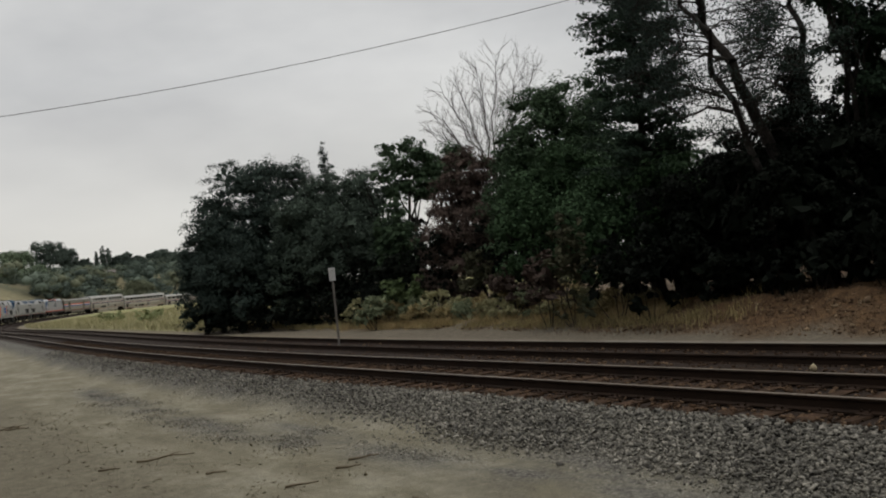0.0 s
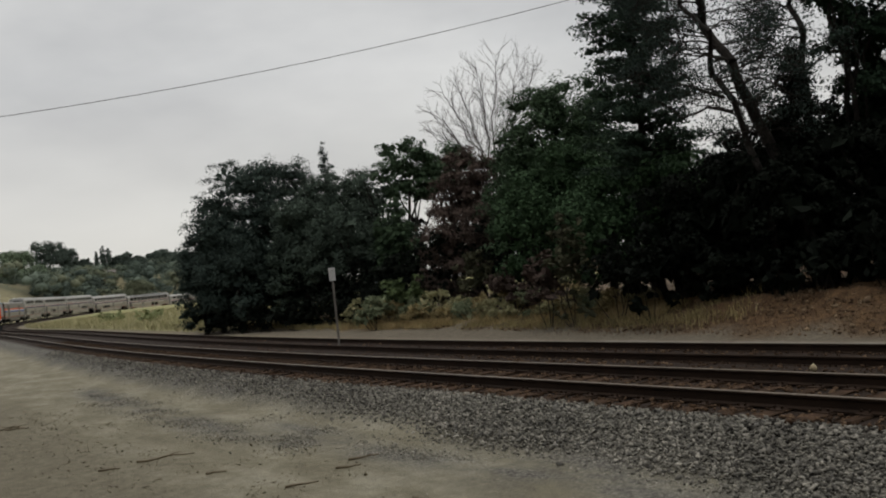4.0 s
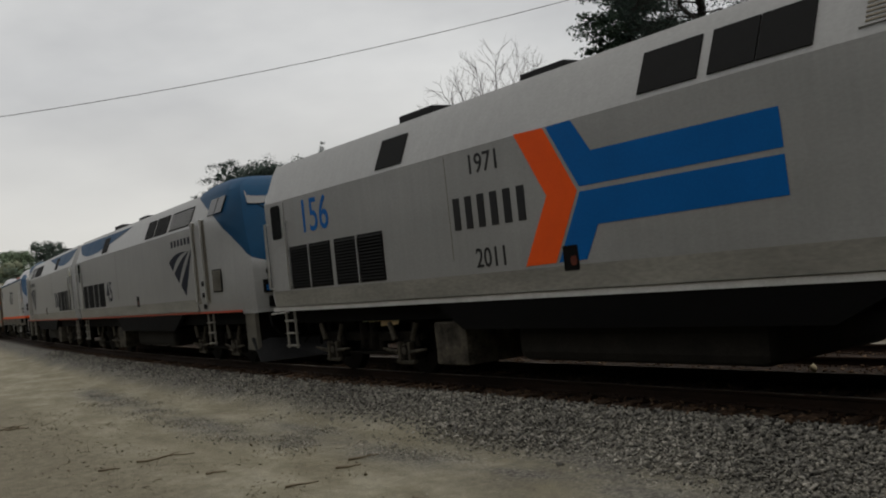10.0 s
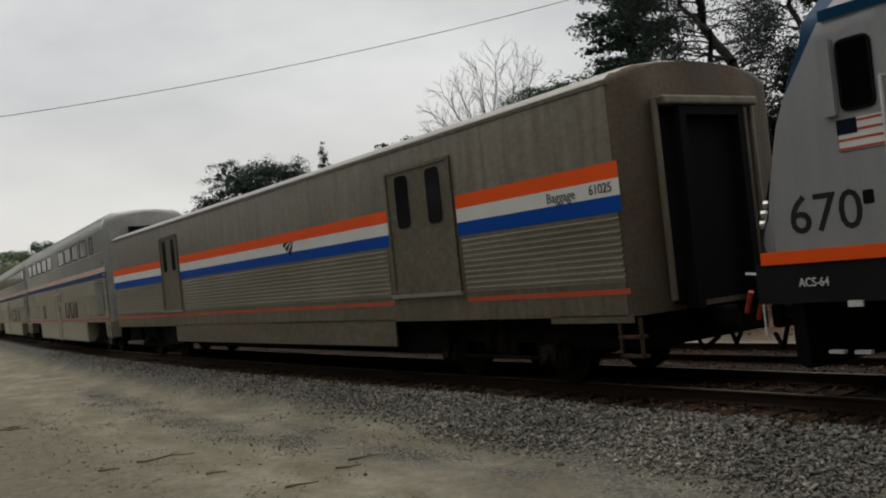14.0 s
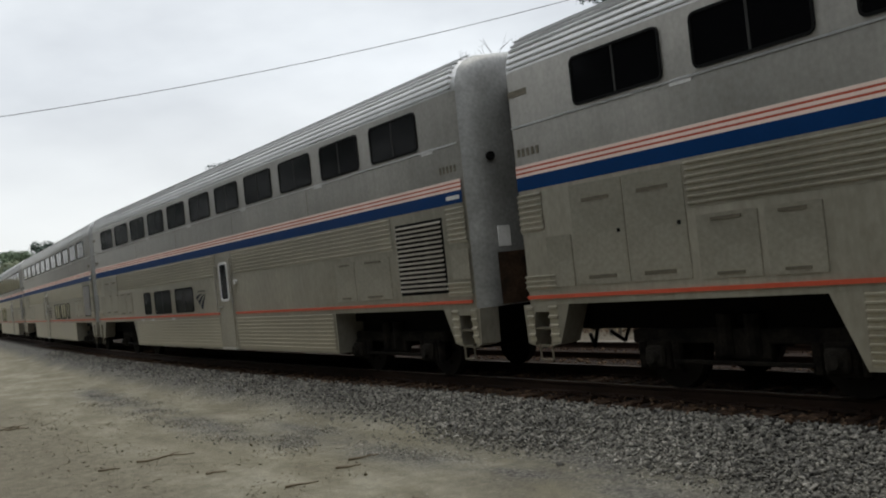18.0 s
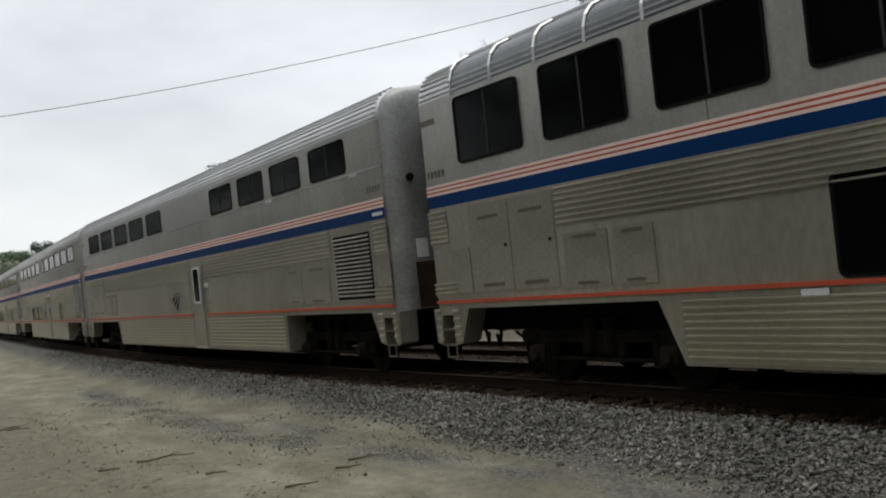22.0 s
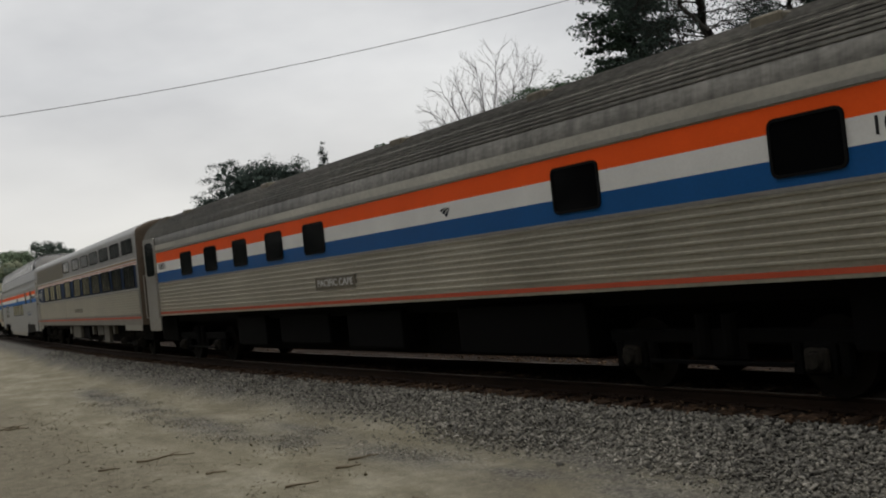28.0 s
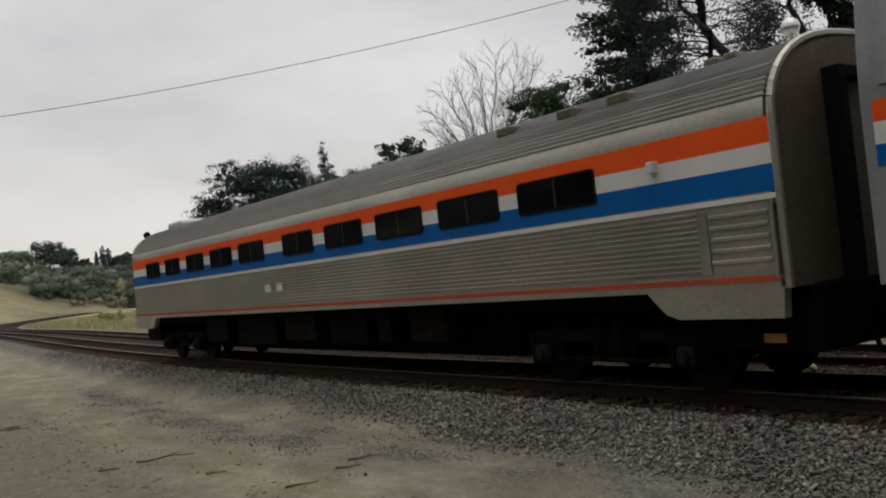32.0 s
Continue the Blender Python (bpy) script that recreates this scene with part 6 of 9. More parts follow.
            bars(e, -2.86, -0.95, 2.42, 2.92, W, s, "ink", 6, "wordmark")
            writing(e, number, -7.60, 3.17, 0.95, W, s, "stripe_blue", 1.10)
        else:
            writing(e, number, -4.25, 2.24, 1.0, W, s, "ink_navy", 0.9 if len(number) == 2 else 1.22)
            swoosh(e, 5.0, 2.62, 2.35, W, s, "ink_navy")
            bars(e, 4.1, 6.05, 3.24, 3.42, W, s, "ink_navy", 6, "wordmark")
    for y in (-1.02, 1.02):
        for z0, z1 in ((3.0, 3.45), (3.9, 4.12)):
            bm = bmesh.new()
            box(bm, -10.135, -10.08, y - 0.12, y + 0.12, z0, z1, 0.01)
            part("end_window", bm, M["glass_dark"], e)
    bm = bmesh.new()
    box(bm, -10.16, -10.09, -0.38, 0.38, 1.45, 3.35, 0.02)
    part("end_door", bm, M["steel_dark"], e)
    # roof fans, hatches and horn
    for x in (-8.3, -6.8):
        bm = bmesh.new()
        cyl(bm, (x, 0, 4.40), (x, 0, 4.57), 0.62, 0.58, 18)
        part("radiator_fan", bm, M["steel_dark"], e)
    for x0, x1, y_, z_ in ((-5.0, -3.9, 0.95, 4.66), (-1.6, -0.6, 0.9, 4.64), (2.4, 5.6, 0.8, 4.52)):
        bm = bmesh.new()
        box(bm, x0, x1, -y_, y_, 4.40, z_, 0.02)
        part("roof_hatch", bm, M["pilot_black"], e)
    bm = bmesh.new()
    for i in range(3):
        cyl(bm, (6.9, -0.12 + 0.12 * i, 4.60), (7.35, -0.12 + 0.12 * i, 4.60), 0.02, 0.055, 8)
    box(bm, 6.85, 6.95, -0.16, 0.16, 4.44, 4.62)
    part("horn", bm, M["paint_black"], e)
    train.append((e, q, 6.55, flip))
    return e


diesel("156", "heritage", False, -152.2, "diesel locomotive with charcoal and orange nose and silver sides")
diesel("45", "modern", False, -130.9, "silver-grey diesel locomotive with a blue cab")
diesel("206", "modern", True, -109.75, "silver-grey diesel locomotive with blue cab running backwards")


# ---------------------------------------------------------------- electric locomotive
def electric(q):
    e = thing("electric_locomotive", pose(0, 0, 0), "new silver electric locomotive with blue cab and red sill stripe", "locomotive", "locomotives")
    W = 1.50

    def ring(x, w, zb, zs, zt, wt):
        h = [(w, zb), (w - 0.02, zs), (wt + 0.16, zs + (zt - zs) * 0.45), (wt, zt - 0.04), (wt * 0.75, zt), (0, zt + 0.02)]
        return [(x, y, z) for y, z in mirror_prof(h)]
    bm = bmesh.new()
    loft(bm, [ring(x, W, 1.10, 3.96, 4.10, 1.28) for x in (-7.6, 0, 7.6)])
    auto_smooth(part("body", bm, M["paint_silver_new"], e, "smooth silver body"), 20)
    for d in (1, -1):
        # raised cab roof
        bm = bmesh.new()
        loft(bm, [ring(d * x, W, 3.90, 3.96, zt, wt) for x, zt, wt in ((5.2, 4.10, 1.26), (6.0, 4.44, 1.12), (7.4, 4.58, 1.12))])
        auto_smooth(part("cab_roof", bm, M["paint_silver_new"], e), 20)
        # height, prow x, corner x, half-width, roundness, rear x
        lv = [(1.58, 9.86, 9.0, 1.49, 2.2, 7.3), (1.75, 9.92, 9.0, 1.5, 2.2, 7.3), (2.05, 9.90, 9.0, 1.5, 2.0, 7.3), (2.30, 9.78, 8.98, 1.5, 1.9, 7.3), (2.60, 9.55, 8.94, 1.495, 1.9, 7.3), (2.85, 9.36, 8.88, 1.49, 2.2, 7.3), (3.0, 9.26, 8.84, 1.485, 2.6, 7.3),
              (3.2, 9.17, 8.75, 1.48, 3.0, 7.3), (3.4, 9.08, 8.66, 1.475, 3.0, 7.3), (3.8, 8.88, 8.46, 1.47, 3.0, 7.3), (3.98, 8.80, 8.42, 1.46, 3.4, 7.3), (4.24, 8.62, 8.26, 1.29, 3.4, 7.3), (4.46, 8.40, 8.05, 1.15, 3.4, 7.3), (4.57, 8.12, 7.85, 0.96, 3.4, 7.3), (4.61, 7.75, 7.6, 0.6, 3.0, 7.3)]
        fr = [1.0, 0.97, 0.92, 0.85, 0.75, 0.6, 0.42, 0.22, 0.0]

        def face_x(y_, z_):
            """How far forward the nose reaches at that place."""
            zs_ = [r_[0] for r_ in lv]
            cx, kx, w_, p_ = (float(np.interp(z_, zs_, [r_[q_] for r_ in lv])) for q_ in (1, 2, 3, 4))
            return kx + (cx - kx) * (1 - min(1.0, abs(y_) / w_) ** p_)
        skin = []
        for z_, cx, kx, w_, p_, xr in lv:
            h_ = [(xr, w_ + (0.01 if z_ < 4 else 0)), ((xr + kx) / 2, w_ + 0.005)] + [(kx + (cx - kx) * (1 - f_ ** p_), w_ * f_) for f_ in fr]
            skin.append([(d * x_, -y_, z_) for x_, y_ in h_] + [(d * x_, y_, z_) for x_, y_ in reversed(h_[:-1])])
        bm = bmesh.new()
        loft(bm, skin)
        low_n = Vector((d * 0.727, 0, 1)).normalized()
        low = Vector((d * 8.8, 0, 2.95))
        cab_n = Vector((d * 1.01, 0, 0.73)).normalized()
        cab = Vector((d * 8.22, 0, 3.96))
        split_paint(bm, [(low, low_n), (low - low_n * 0.05, low_n), (low - low_n * 0.105, low_n), (cab, cab_n), ((0, 0, 3.08), (0, 0, 1)), ((0, 0, 3.80), (0, 0, 1)), ((0, 0, 4.02), (0, 0, 1)), ((0, 1.12, 0), (0, 1, 0)), ((0, -1.12, 0), (0, 1, 0))])
        bmesh.ops.recalc_face_normals(bm, faces=bm.faces)
        for f in bm.faces:
            c = f.calc_center_median()
            h_, fwd = (c - low).dot(low_n), (c - cab).dot(cab_n) > 0
            mid = abs(c.y) < 1.12
            if h_ > 0 and fwd and (c.z < 3.80 or (not mid and c.z < 4.2)):
                f.material_index = 2 if mid and 3.08 < c.z < 3.80 else 1
            elif fwd and -0.05 < h_ < 0:
                f.material_index = 3
            elif fwd and -0.105 < h_ < -0.05:
                f.material_index = 4
        nose = part("cab_nose", bm, M["paint_silver_new"], e, "rounded silver and blue cab nose")
        for m_ in ("paint_blue_nose", "glass_screen", "stripe_red", "stripe_white"):
            nose.data.materials.append(M[m_])
        auto_smooth(nose, 32)
        bm = bmesh.new()
        cyl(bm, (d * 8.885, 0, 3.79), (d * 9.235, 0, 3.08), 0.014, seg=6)
        part("windscreen_post", bm, M["rubber"], e)
        for y in (-0.30, 0.18):
            bm = bmesh.new()
            cyl(bm, (d * 9.27, y, 3.0), (d * 9.11, y - 0.26, 3.45), 0.020, seg=5)
            cyl(bm, (d * 8.96, y - 0.16, 3.74), (d * 9.20, y - 0.40, 3.18), 0.024, seg=5)
            part("wiper", bm, M["rubber"], e)
        for y in (-0.62, 0.62):
            bm = bmesh.new()
            box(bm, *sorted((d * 9.18, d * 9.33)), y - 0.25, y + 0.25, 2.93, 3.0, 0.03)
            part("nose_handle", bm, M["steel_dark"], e)
        bm = bmesh.new()
        box(bm, *sorted((d * 8.55, d * 8.745)), -0.42, 0.42, 3.96, 4.11, 0.02)
        part("number_board", bm, M["label_white"], e)
        for k_ in range(3):
            y_, z_ = 0.09 * (k_ - 1), 2.50
            bm = bmesh.new()
            cyl(bm, (d * (face_x(y_, z_) + 0.01), y_, z_), (d * (face_x(y_, z_ + 0.16) + 0.01), y_ * 2.0, z_ + 0.16), 0.018, 0.034, seg=6)
            part("nose_emblem", bm, M["stripe_white"], e, "plain white emblem bar")
        for y in (-1, 1):
            bm = bmesh.new()
            lens = [(1.34, 2.44), (1.36, 2.02), (1.08, 1.90), (0.78, 1.80), (0.92, 2.0), (1.12, 2.24)]
            loft(bm, [[(d * (face_x(y_, z_) + k_), y * (y_ + k_ * 0.4), z_) for y_, z_ in lens] for k_ in (-0.05, 0.014)])
            hl = part("headlight", bm, M["glass_dark"], e)
            for y_, z_ in ((1.25, 2.18), (1.12, 2.08), (1.0, 1.97)):
                bm = bmesh.new()
                cyl(bm, (d * (face_x(y_, z_) - 0.02), y * y_, z_), (d * (face_x(y_, z_) + 0.03), y * (y_ + 0.02), z_), 0.05, seg=10)
                part("lens", bm, M["steel_roof"], hl)
        plan = [(8.98, 1.5)] + [(face_x(y_, 1.62) + 0.012, y_ + 0.004) for y_ in (1.45, 1.3, 1.1, 0.85, 0.5)]
        plan = [(d * x_, -y_) for x_, y_ in plan] + [(d * x_, y_) for x_, y_ in reversed(plan)]
        for nm, z0, z1, k_, m_ in (("bumper_band", 1.525, 1.65, 1.0, "stripe_orange"), ("pilot", 0.40, 1.523, 0.975, "dark_under")):
            bm = bmesh.new()
            loft(bm, [[(x_ * k_, y_ * k_, z_) for x_, y_ in plan] for z_ in (z0, z1)])
            part(nm, bm, M[m_], e)
        for y in (-1.25, 1.25):
            bm = bmesh.new()
            cyl(bm, (d * 9.36, y * 1.08, 1.42), (d * 9.36, y * 1.08, 0.72), 0.014, seg=6)
            cyl(bm, (d * 9.36, y * 1.08, 1.42), (d * 9.62, y * 1.02, 1.43), 0.014, seg=6)
            part("handrail", bm, M["label_white"], e)
        for y, z in ((-0.9, 1.2), (-0.7, 1.1), (0.8, 1.1)):
            bm = bmesh.new()
            cyl(bm, (d * 9.88, y, z), (d * 10.05, y + 0.1, z - 0.25), 0.035, seg=6)
            part("jumper_cable", bm, M["red_gear"], e, "coiled red jumper cable")
        coupler(e, d * 9.8, d * 0.55)
        truck(e, d * 4.98, 2.80, 0.56, "truck", "dark_under", True)
    # the truck wheels stand outside the frames
    for s in SIDES:
        plate("red_sill", e, -9.2, 9.2, 1.52, 1.655, W, s, "stripe_orange", 0.02)
        plate("black_sill", e, -9.3, 9.3, 1.10, 1.518, W - 0.02, s, "paint_black", 0.02)
        plate("roof_line", e, -8.2, 8.2, 3.93, 4.04, W - 0.02, s, "paint_blue", 0.02)
        for d in (-1, 1):
            window(e, min(d * 7.67, d * 8.05), max(d * 7.67, d * 8.05), 2.98, 3.70, W - 0.01, s, 1, 0.08, "rubber", 0.03)
            plate("cab_side_door", e, min(d * 6.57, d * 7.48), max(d * 6.57, d * 7.48), 1.72, 3.75, W - 0.016, s, "paint_silver_new", 0.010, 0.03)
            for x in (6.45, 7.58):
                grab_rail(e, d * x, 1.72, 3.25, W - 0.02, s, "label_white")
            writing(e, "670", d * 8.36, 2.0, 0.56, W + 0.001, s, "ink", 0.84)
            plate("mirror", e, min(d * 8.08, d * 8.22), max(d * 8.08, d * 8.22), 2.96, 3.74, W - 0.01, s, "paint_silver_new", 0.07, 0.02)
            part_me("door_latch", plate_me(0.12, 0.14, 0.01, "rubber", 0.02), e, "", side_pose(d * 7.86, W, 2.12, s))
            # flag
            fl = plate("flag", e, min(d * 7.60, d * 8.10), max(d * 7.60, d * 8.10), 2.60, 2.91, W + 0.012, s, "stripe_white", 0.005)
            for i in range(4):
                part_me("flag_stripe", plate_me(0.52, 0.024, 0.003, "stripe_red"), fl, "", pose(0, -0.14 + i * 0.088, 0.004))
            part_me("flag_canton", plate_me(0.22, 0.15, 0.004, "ink_navy"), fl, "", pose(0.15 if (s < 0) == (d > 0) else -0.15, 0.08, 0.005))
        swoosh(e, 0.02 if s < 0 else -0.02, 2.62, 3.1, W - 0.016, s, "ink_navy")
        bars(e, -0.93 if s < 0 else -1.55, 1.55 if s < 0 else 0.93, 3.24, 3.43, W - 0.015, s, "ink_navy", 6, "wordmark")
        writing(e, "ACS-64", -8.58, 1.31, 0.13, W, s, "label_white", 0.36)
        for x in (-8.2, -6.9, -4.6, -1.9, 0.9, 3.3, 6.1, 7.6):
            plate("sill_bracket", e, x, x + 0.16, 1.05, 1.11, W, s, "label_white", 0.03)
        for x in (-6.5, -2.7, 2.0, 6.2):
            part_me("access_port", plate_me(0.15, 0.2, 0.006, "rubber", 0.05), e, "", side_pose(x, W, 1.42, s))
        for x0, x1, z0, z1 in ((-0.9, -0.65, 0.55, 0.95), (-0.5, -0.25, 0.5, 0.9), (0.0, 0.5, 0.62, 0.98), (0.75, 1.0, 0.45, 0.9), (1.5, 1.75, 0.5, 0.85)):
            plate("cable_box", e, x0, x1, z0, z1, 1.15, s, "tan_box", 0.08)
        for x, w_, z0, z1, m_ in ((-7.9, 0.24, 0.62, 0.98, "tan_box"), (-5.0, 0.5, 0.7, 1.0, "grime"), (-2.6, 0.2, 0.6, 1.0, "label_white"), (-2.2, 0.3, 0.5, 0.95, "grime"), (2.2, 0.22, 0.55, 0.98, "tan_box"), (2.6, 0.16, 0.6, 0.95, "label_white"), (5.0, 0.5, 0.72, 1.02, "grime"), (7.5, 0.3, 0.86, 1.06, "rubber"), (7.52, 0.2, 1.22, 1.50, "rubber")):
            plate("sill_box", e, x, x + w_, z0, z1, 1.22 if z1 < 1.1 else W, s, m_, 0.1, 0.02)
        for x in (-8.6, -8.3, 7.9, 8.2, 8.9):
            plate("step_tread", e, x, x + 0.18, 0.55, 0.585, 1.3, s, "label_white", 0.06)
        for x in (-6.38, -3.58, 3.58, 6.38):
            bm = bmesh.new()
            cyl(bm, (x + 0.5, s * 1.2, 0.5), (x + 0.42, s * 1.2, 1.05), 0.06, seg=8)
            part("damper", bm, M["grime"], e)
    bm = bmesh.new()
    box(bm, -1.9, 2.0, -1.1, 1.1, 0.4, 1.15, 0.06)
    part("transformer_tank", bm, M["dark_under"], e)
    # pantographs and insulators in the roof well
    for xp in (-4.2, 4.3):
        for dx, y in ((-0.8, -0.55), (-0.8, 0.55), (0.75, -0.55), (0.75, 0.55)):
            bm = bmesh.new()
            for k_ in range(4):
                cyl(bm, (xp + dx, y, 4.10 + 0.085 * k_), (xp + dx, y, 4.165 + 0.085 * k_), 0.12, 0.08, 10)
            part("insulator", bm, M["red_gear"], e)
        bm = bmesh.new()
        for y in (-0.6, 0.52):
            box(bm, xp - 1.0, xp + 0.95, y, y + 0.08, 4.44, 4.52)
        box(bm, xp - 1.0, xp - 0.9, -0.52, 0.52, 4.445, 4.515)
        box(bm, xp + 0.85, xp + 0.95, -0.52, 0.52, 4.445, 4.515)
        part("pantograph_base", bm, M["red_gear"], e)
        bm = bmesh.new()
        cyl(bm, (xp - 0.8, 0, 4.56), (xp + 0.9, 0, 4.64), 0.04, seg=6)
        for y in (-0.6, 0.6):
            cyl(bm, (xp + 0.9, 0, 4.64), (xp - 0.6, y, 4.72), 0.02, seg=5)
        for dx in (-0.75, -0.40):
            cyl(bm, (xp + dx, -0.85, 4.73), (xp + dx, 0.85, 4.73), 0.022, seg=6)
            for s_ in (-1, 1):
                cyl(bm, (xp + dx, s_ * 0.85, 4.73), (xp + dx, s_ * 1.0, 4.62), 0.02, seg=5)
        part("pantograph", bm, M["grime"], e)
    bm = bmesh.new()
    box(bm, -2.6, -0.6, -0.9, 0.9, 4.1, 4.30, 0.04)
    box(bm, 0.2, 1.8, -0.8, 0.8, 4.1, 4.26, 0.04)
    part("roof_gear", bm, M["grime"], e)
    for x in (-3.0, -1.9, -1.2, 0.8, 2.4):
        bm = bmesh.new()
        for k_ in range(3):
            cyl(bm, (x, -0.35, 4.12 + 0.1 * k_), (x, -0.35, 4.20 + 0.1 * k_), 0.10, 0.06, 10)
        part("insulator", bm, M["red_gear"], e)
    bm = bmesh.new()
    cyl(bm, (-3.2, -0.35, 4.46), (2.6, -0.35, 4.46), 0.025, seg=6)
    part("busbar", bm, M["grime"], e)
    train.append((e, q, 4.98, False))


electric(-88.75)
# ---------------------------------------------------------------- passenger cars
def end_door(parent, d, x, z0, z1, material="rubber"):
    """The dark diaphragm and door at a car's end."""
    lo, hi = sorted((x, x + d * 0.22))
    bm = bmesh.new()
    for y in (-0.62, 0.5):
        box(bm, lo, hi, y, y + 0.12, z0, z1 + 0.01)
    box(bm, lo, hi, -0.51, 0.51, z1 - 0.11, z1)
    bmesh.ops.remove_doubles(bm, verts=bm.verts, dist=0.011)
    dp = part("diaphragm", bm, M[material], parent)
    bm = bmesh.new()
    e0, e1 = sorted((x + d * 0.004, x + d * 0.034))
    box(bm, e0, e1, -0.49, 0.49, z0, z1 - 0.12, 0.01)
    part("end_door", bm, M["steel_dark"], dp)


def bilevel(kind, q, label, upper, lower, door_x, logo_x, tall=False, front="", rear=""):
    e = thing("bilevel_passenger_car", pose(0, 0, 0), label, "train car", "bilevel cars")
    W, H = 1.53, 12.62
    half = [(W, 1.20), (W, 4.55), (W - 0.02, 4.72), (W - 0.08, 4.88), (W - 0.20, 5.01), (W - 0.42, 5.11), (0.6, 5.18), (0, 5.20)]
    bm = bmesh.new()
    # the ends are rounded in plan
    ends = [(H, 0.42), (H - 0.03, 0.24), (H - 0.09, 0.12), (H - 0.18, 0.04), (H - 0.32, 0.0)]
    loft(bm, [[(x, math.copysign(max(abs(y) - k, 0.0), y), z - 0.35 * k * max(0.0, z - 4.5)) for y, z in mirror_prof(half)] for x, k in [(-x, k) for x, k in ends] + ends[::-1]])
    split_paint(bm, [((0, 0, 2.93), (0, 0, 1))])
    for f in bm.faces:
        f.material_index = 3 if abs(f.normal.y) > 0.9 and f.calc_center_median().z < 2.93 else 1 if abs(f.normal.x) > 0.45 else 2 if f.calc_center_median().z > 4.6 else 0
    shell = auto_smooth(part("upper_body", bm, M["steel_warm"], e, "stainless steel body shell"), 25)
    shell.data.materials.append(M["steel_end"])
    shell.data.materials.append(M["steel_roof"])
    shell.data.materials.append(M["steel_dusty"])
    # low middle section between the trucks
    bm = bmesh.new()
    prof = [(-7.55, 1.205), (7.6, 1.205), (7.6, 0.42), (-7.2, 0.42)]
    for s in SIDES:
        a = [bm.verts.new((x, s * W, z)) for x, z in prof]
        b = [bm.verts.new((x, s * 0.1, z)) for x, z in prof]
        for i in range(4):
            bm.faces.new((a[i], a[(i + 1) % 4], b[(i + 1) % 4], b[i]))
        bm.faces.new(a)
    bmesh.ops.recalc_face_normals(bm, faces=bm.faces)
    part("lower_body", bm, M["steel_dusty"], e, "low body section between the trucks")
    for d in (-1, 1):
        for s in SIDES:
            # corner with step well
            bm = bmesh.new()
            y0, y1 = sorted((s * W, s * (W - 0.35)))
            pr = [(d * 12.55, 1.2), (d * 11.55, 1.2), (d * 11.8, 0.66), (d * 12.0, 0.62), (d * 11.98, 1.1), (d * 12.3, 1.1), (d * 12.38, 0.62), (d * 12.52, 0.66)]
            a = [bm.verts.new((x, s * W, z)) for x, z in pr]
            b = [bm.verts.new((x, s * (W - 0.35), z)) for x, z in pr]
            for i in range(len(pr)):
                j = (i + 1) % len(pr)
                bm.faces.new((a[i], a[j], b[j], b[i]))
            bm.faces.new(a)
            bmesh.ops.recalc_face_normals(bm, faces=bm.faces)
            part("end_step", bm, M["steel_dusty"], e)
            for z in (0.60, 0.85):
                bm = bmesh.new()
                lo, hi = sorted((d * 11.98, d * 12.4))
                box(bm, lo, hi, s * (W - 0.05) - 0.03, s * (W - 0.05) + 0.03, z, z + 0.03)
                part("foot_rung", bm, M["steel_dark"], e)
            for lo, hi in ((11.80, 11.985), (12.33, 12.47)):
                flutes(e, min(d * lo, d * hi), max(d * lo, d * hi), 0.68, 1.19, W, s, 4)
            bm = bmesh.new()
            for x_ in (12.02, 12.28):
                cyl(bm, (d * x_, s * (W - 0.02), 0.42), (d * x_, s * (W - 0.02), 0.66), 0.016, seg=6)
            cyl(bm, (d * 12.02, s * (W - 0.02), 0.42), (d * 12.28, s * (W - 0.02), 0.42), 0.016, seg=6)
            part("stirrup", bm, M["steel_dark"], e)
            bm = bmesh.new()
            box(bm, *sorted((d * (H - 0.05), d * (H + 0.008))), *sorted((s * 0.62, s * 1.13)), 1.22, 2.02, 0.0)
            part("rust_patch", bm, M["end_rust"], e, "rusty black lower end sheet")
            bm = bmesh.new()
            box(bm, *sorted((d * (H - 0.02), d * (H + 0.012))), *sorted((s * 0.86, s * 1.09)), 2.10, 2.42, 0.004)
            part("end_label", bm, M["label_white"], e, "small white notice on the car end")
        end_door(e, d, d * H, 1.25, 4.55, "rubber")
        coupler(e, d * 12.3, d * 0.6)
        truck(e, d * 9.07, 2.6, 0.46)
        # end wall with number and light
        bm = bmesh.new()
        cyl(bm, (d * H, -1.1, 3.5), (d * (H + 0.06), -1.1, 3.5), 0.07, seg=10)
        part("marker_lamp", bm, M["rubber"], e)
    bm = bmesh.new()
    box(bm, -12.4, 12.4, -1.1, 1.1, 1.0, 1.22)
    box(bm, -7.0, 7.4, -1.2, 1.2, 0.36, 0.5)
    box(bm, 7.7, 12.2, -1.0, 1.0, 0.80, 1.01)
    box(bm, -12.2, -7.7, -1.0, 1.0, 0.80, 1.01)
    part("underframe", bm, M["dark_under"], e)
    for s in SIDES:
        # stripes
        plate("navy_stripe", e, 0.22 - H, H - 0.22, 2.835, 3.03, W, s, "stripe_navy", 0.004)
        for z0, z1, m in ((3.03, 3.070, "stripe_pink"), (3.070, 3.096, "stripe_brick"), (3.096, 3.134, "stripe_pink"), (3.134, 3.160, "stripe_brick"), (3.160, 3.198, "stripe_pink")):
            plate("thin_stripe", e, 0.22 - H, H - 0.22, z0, z1, W, s, m, 0.004)
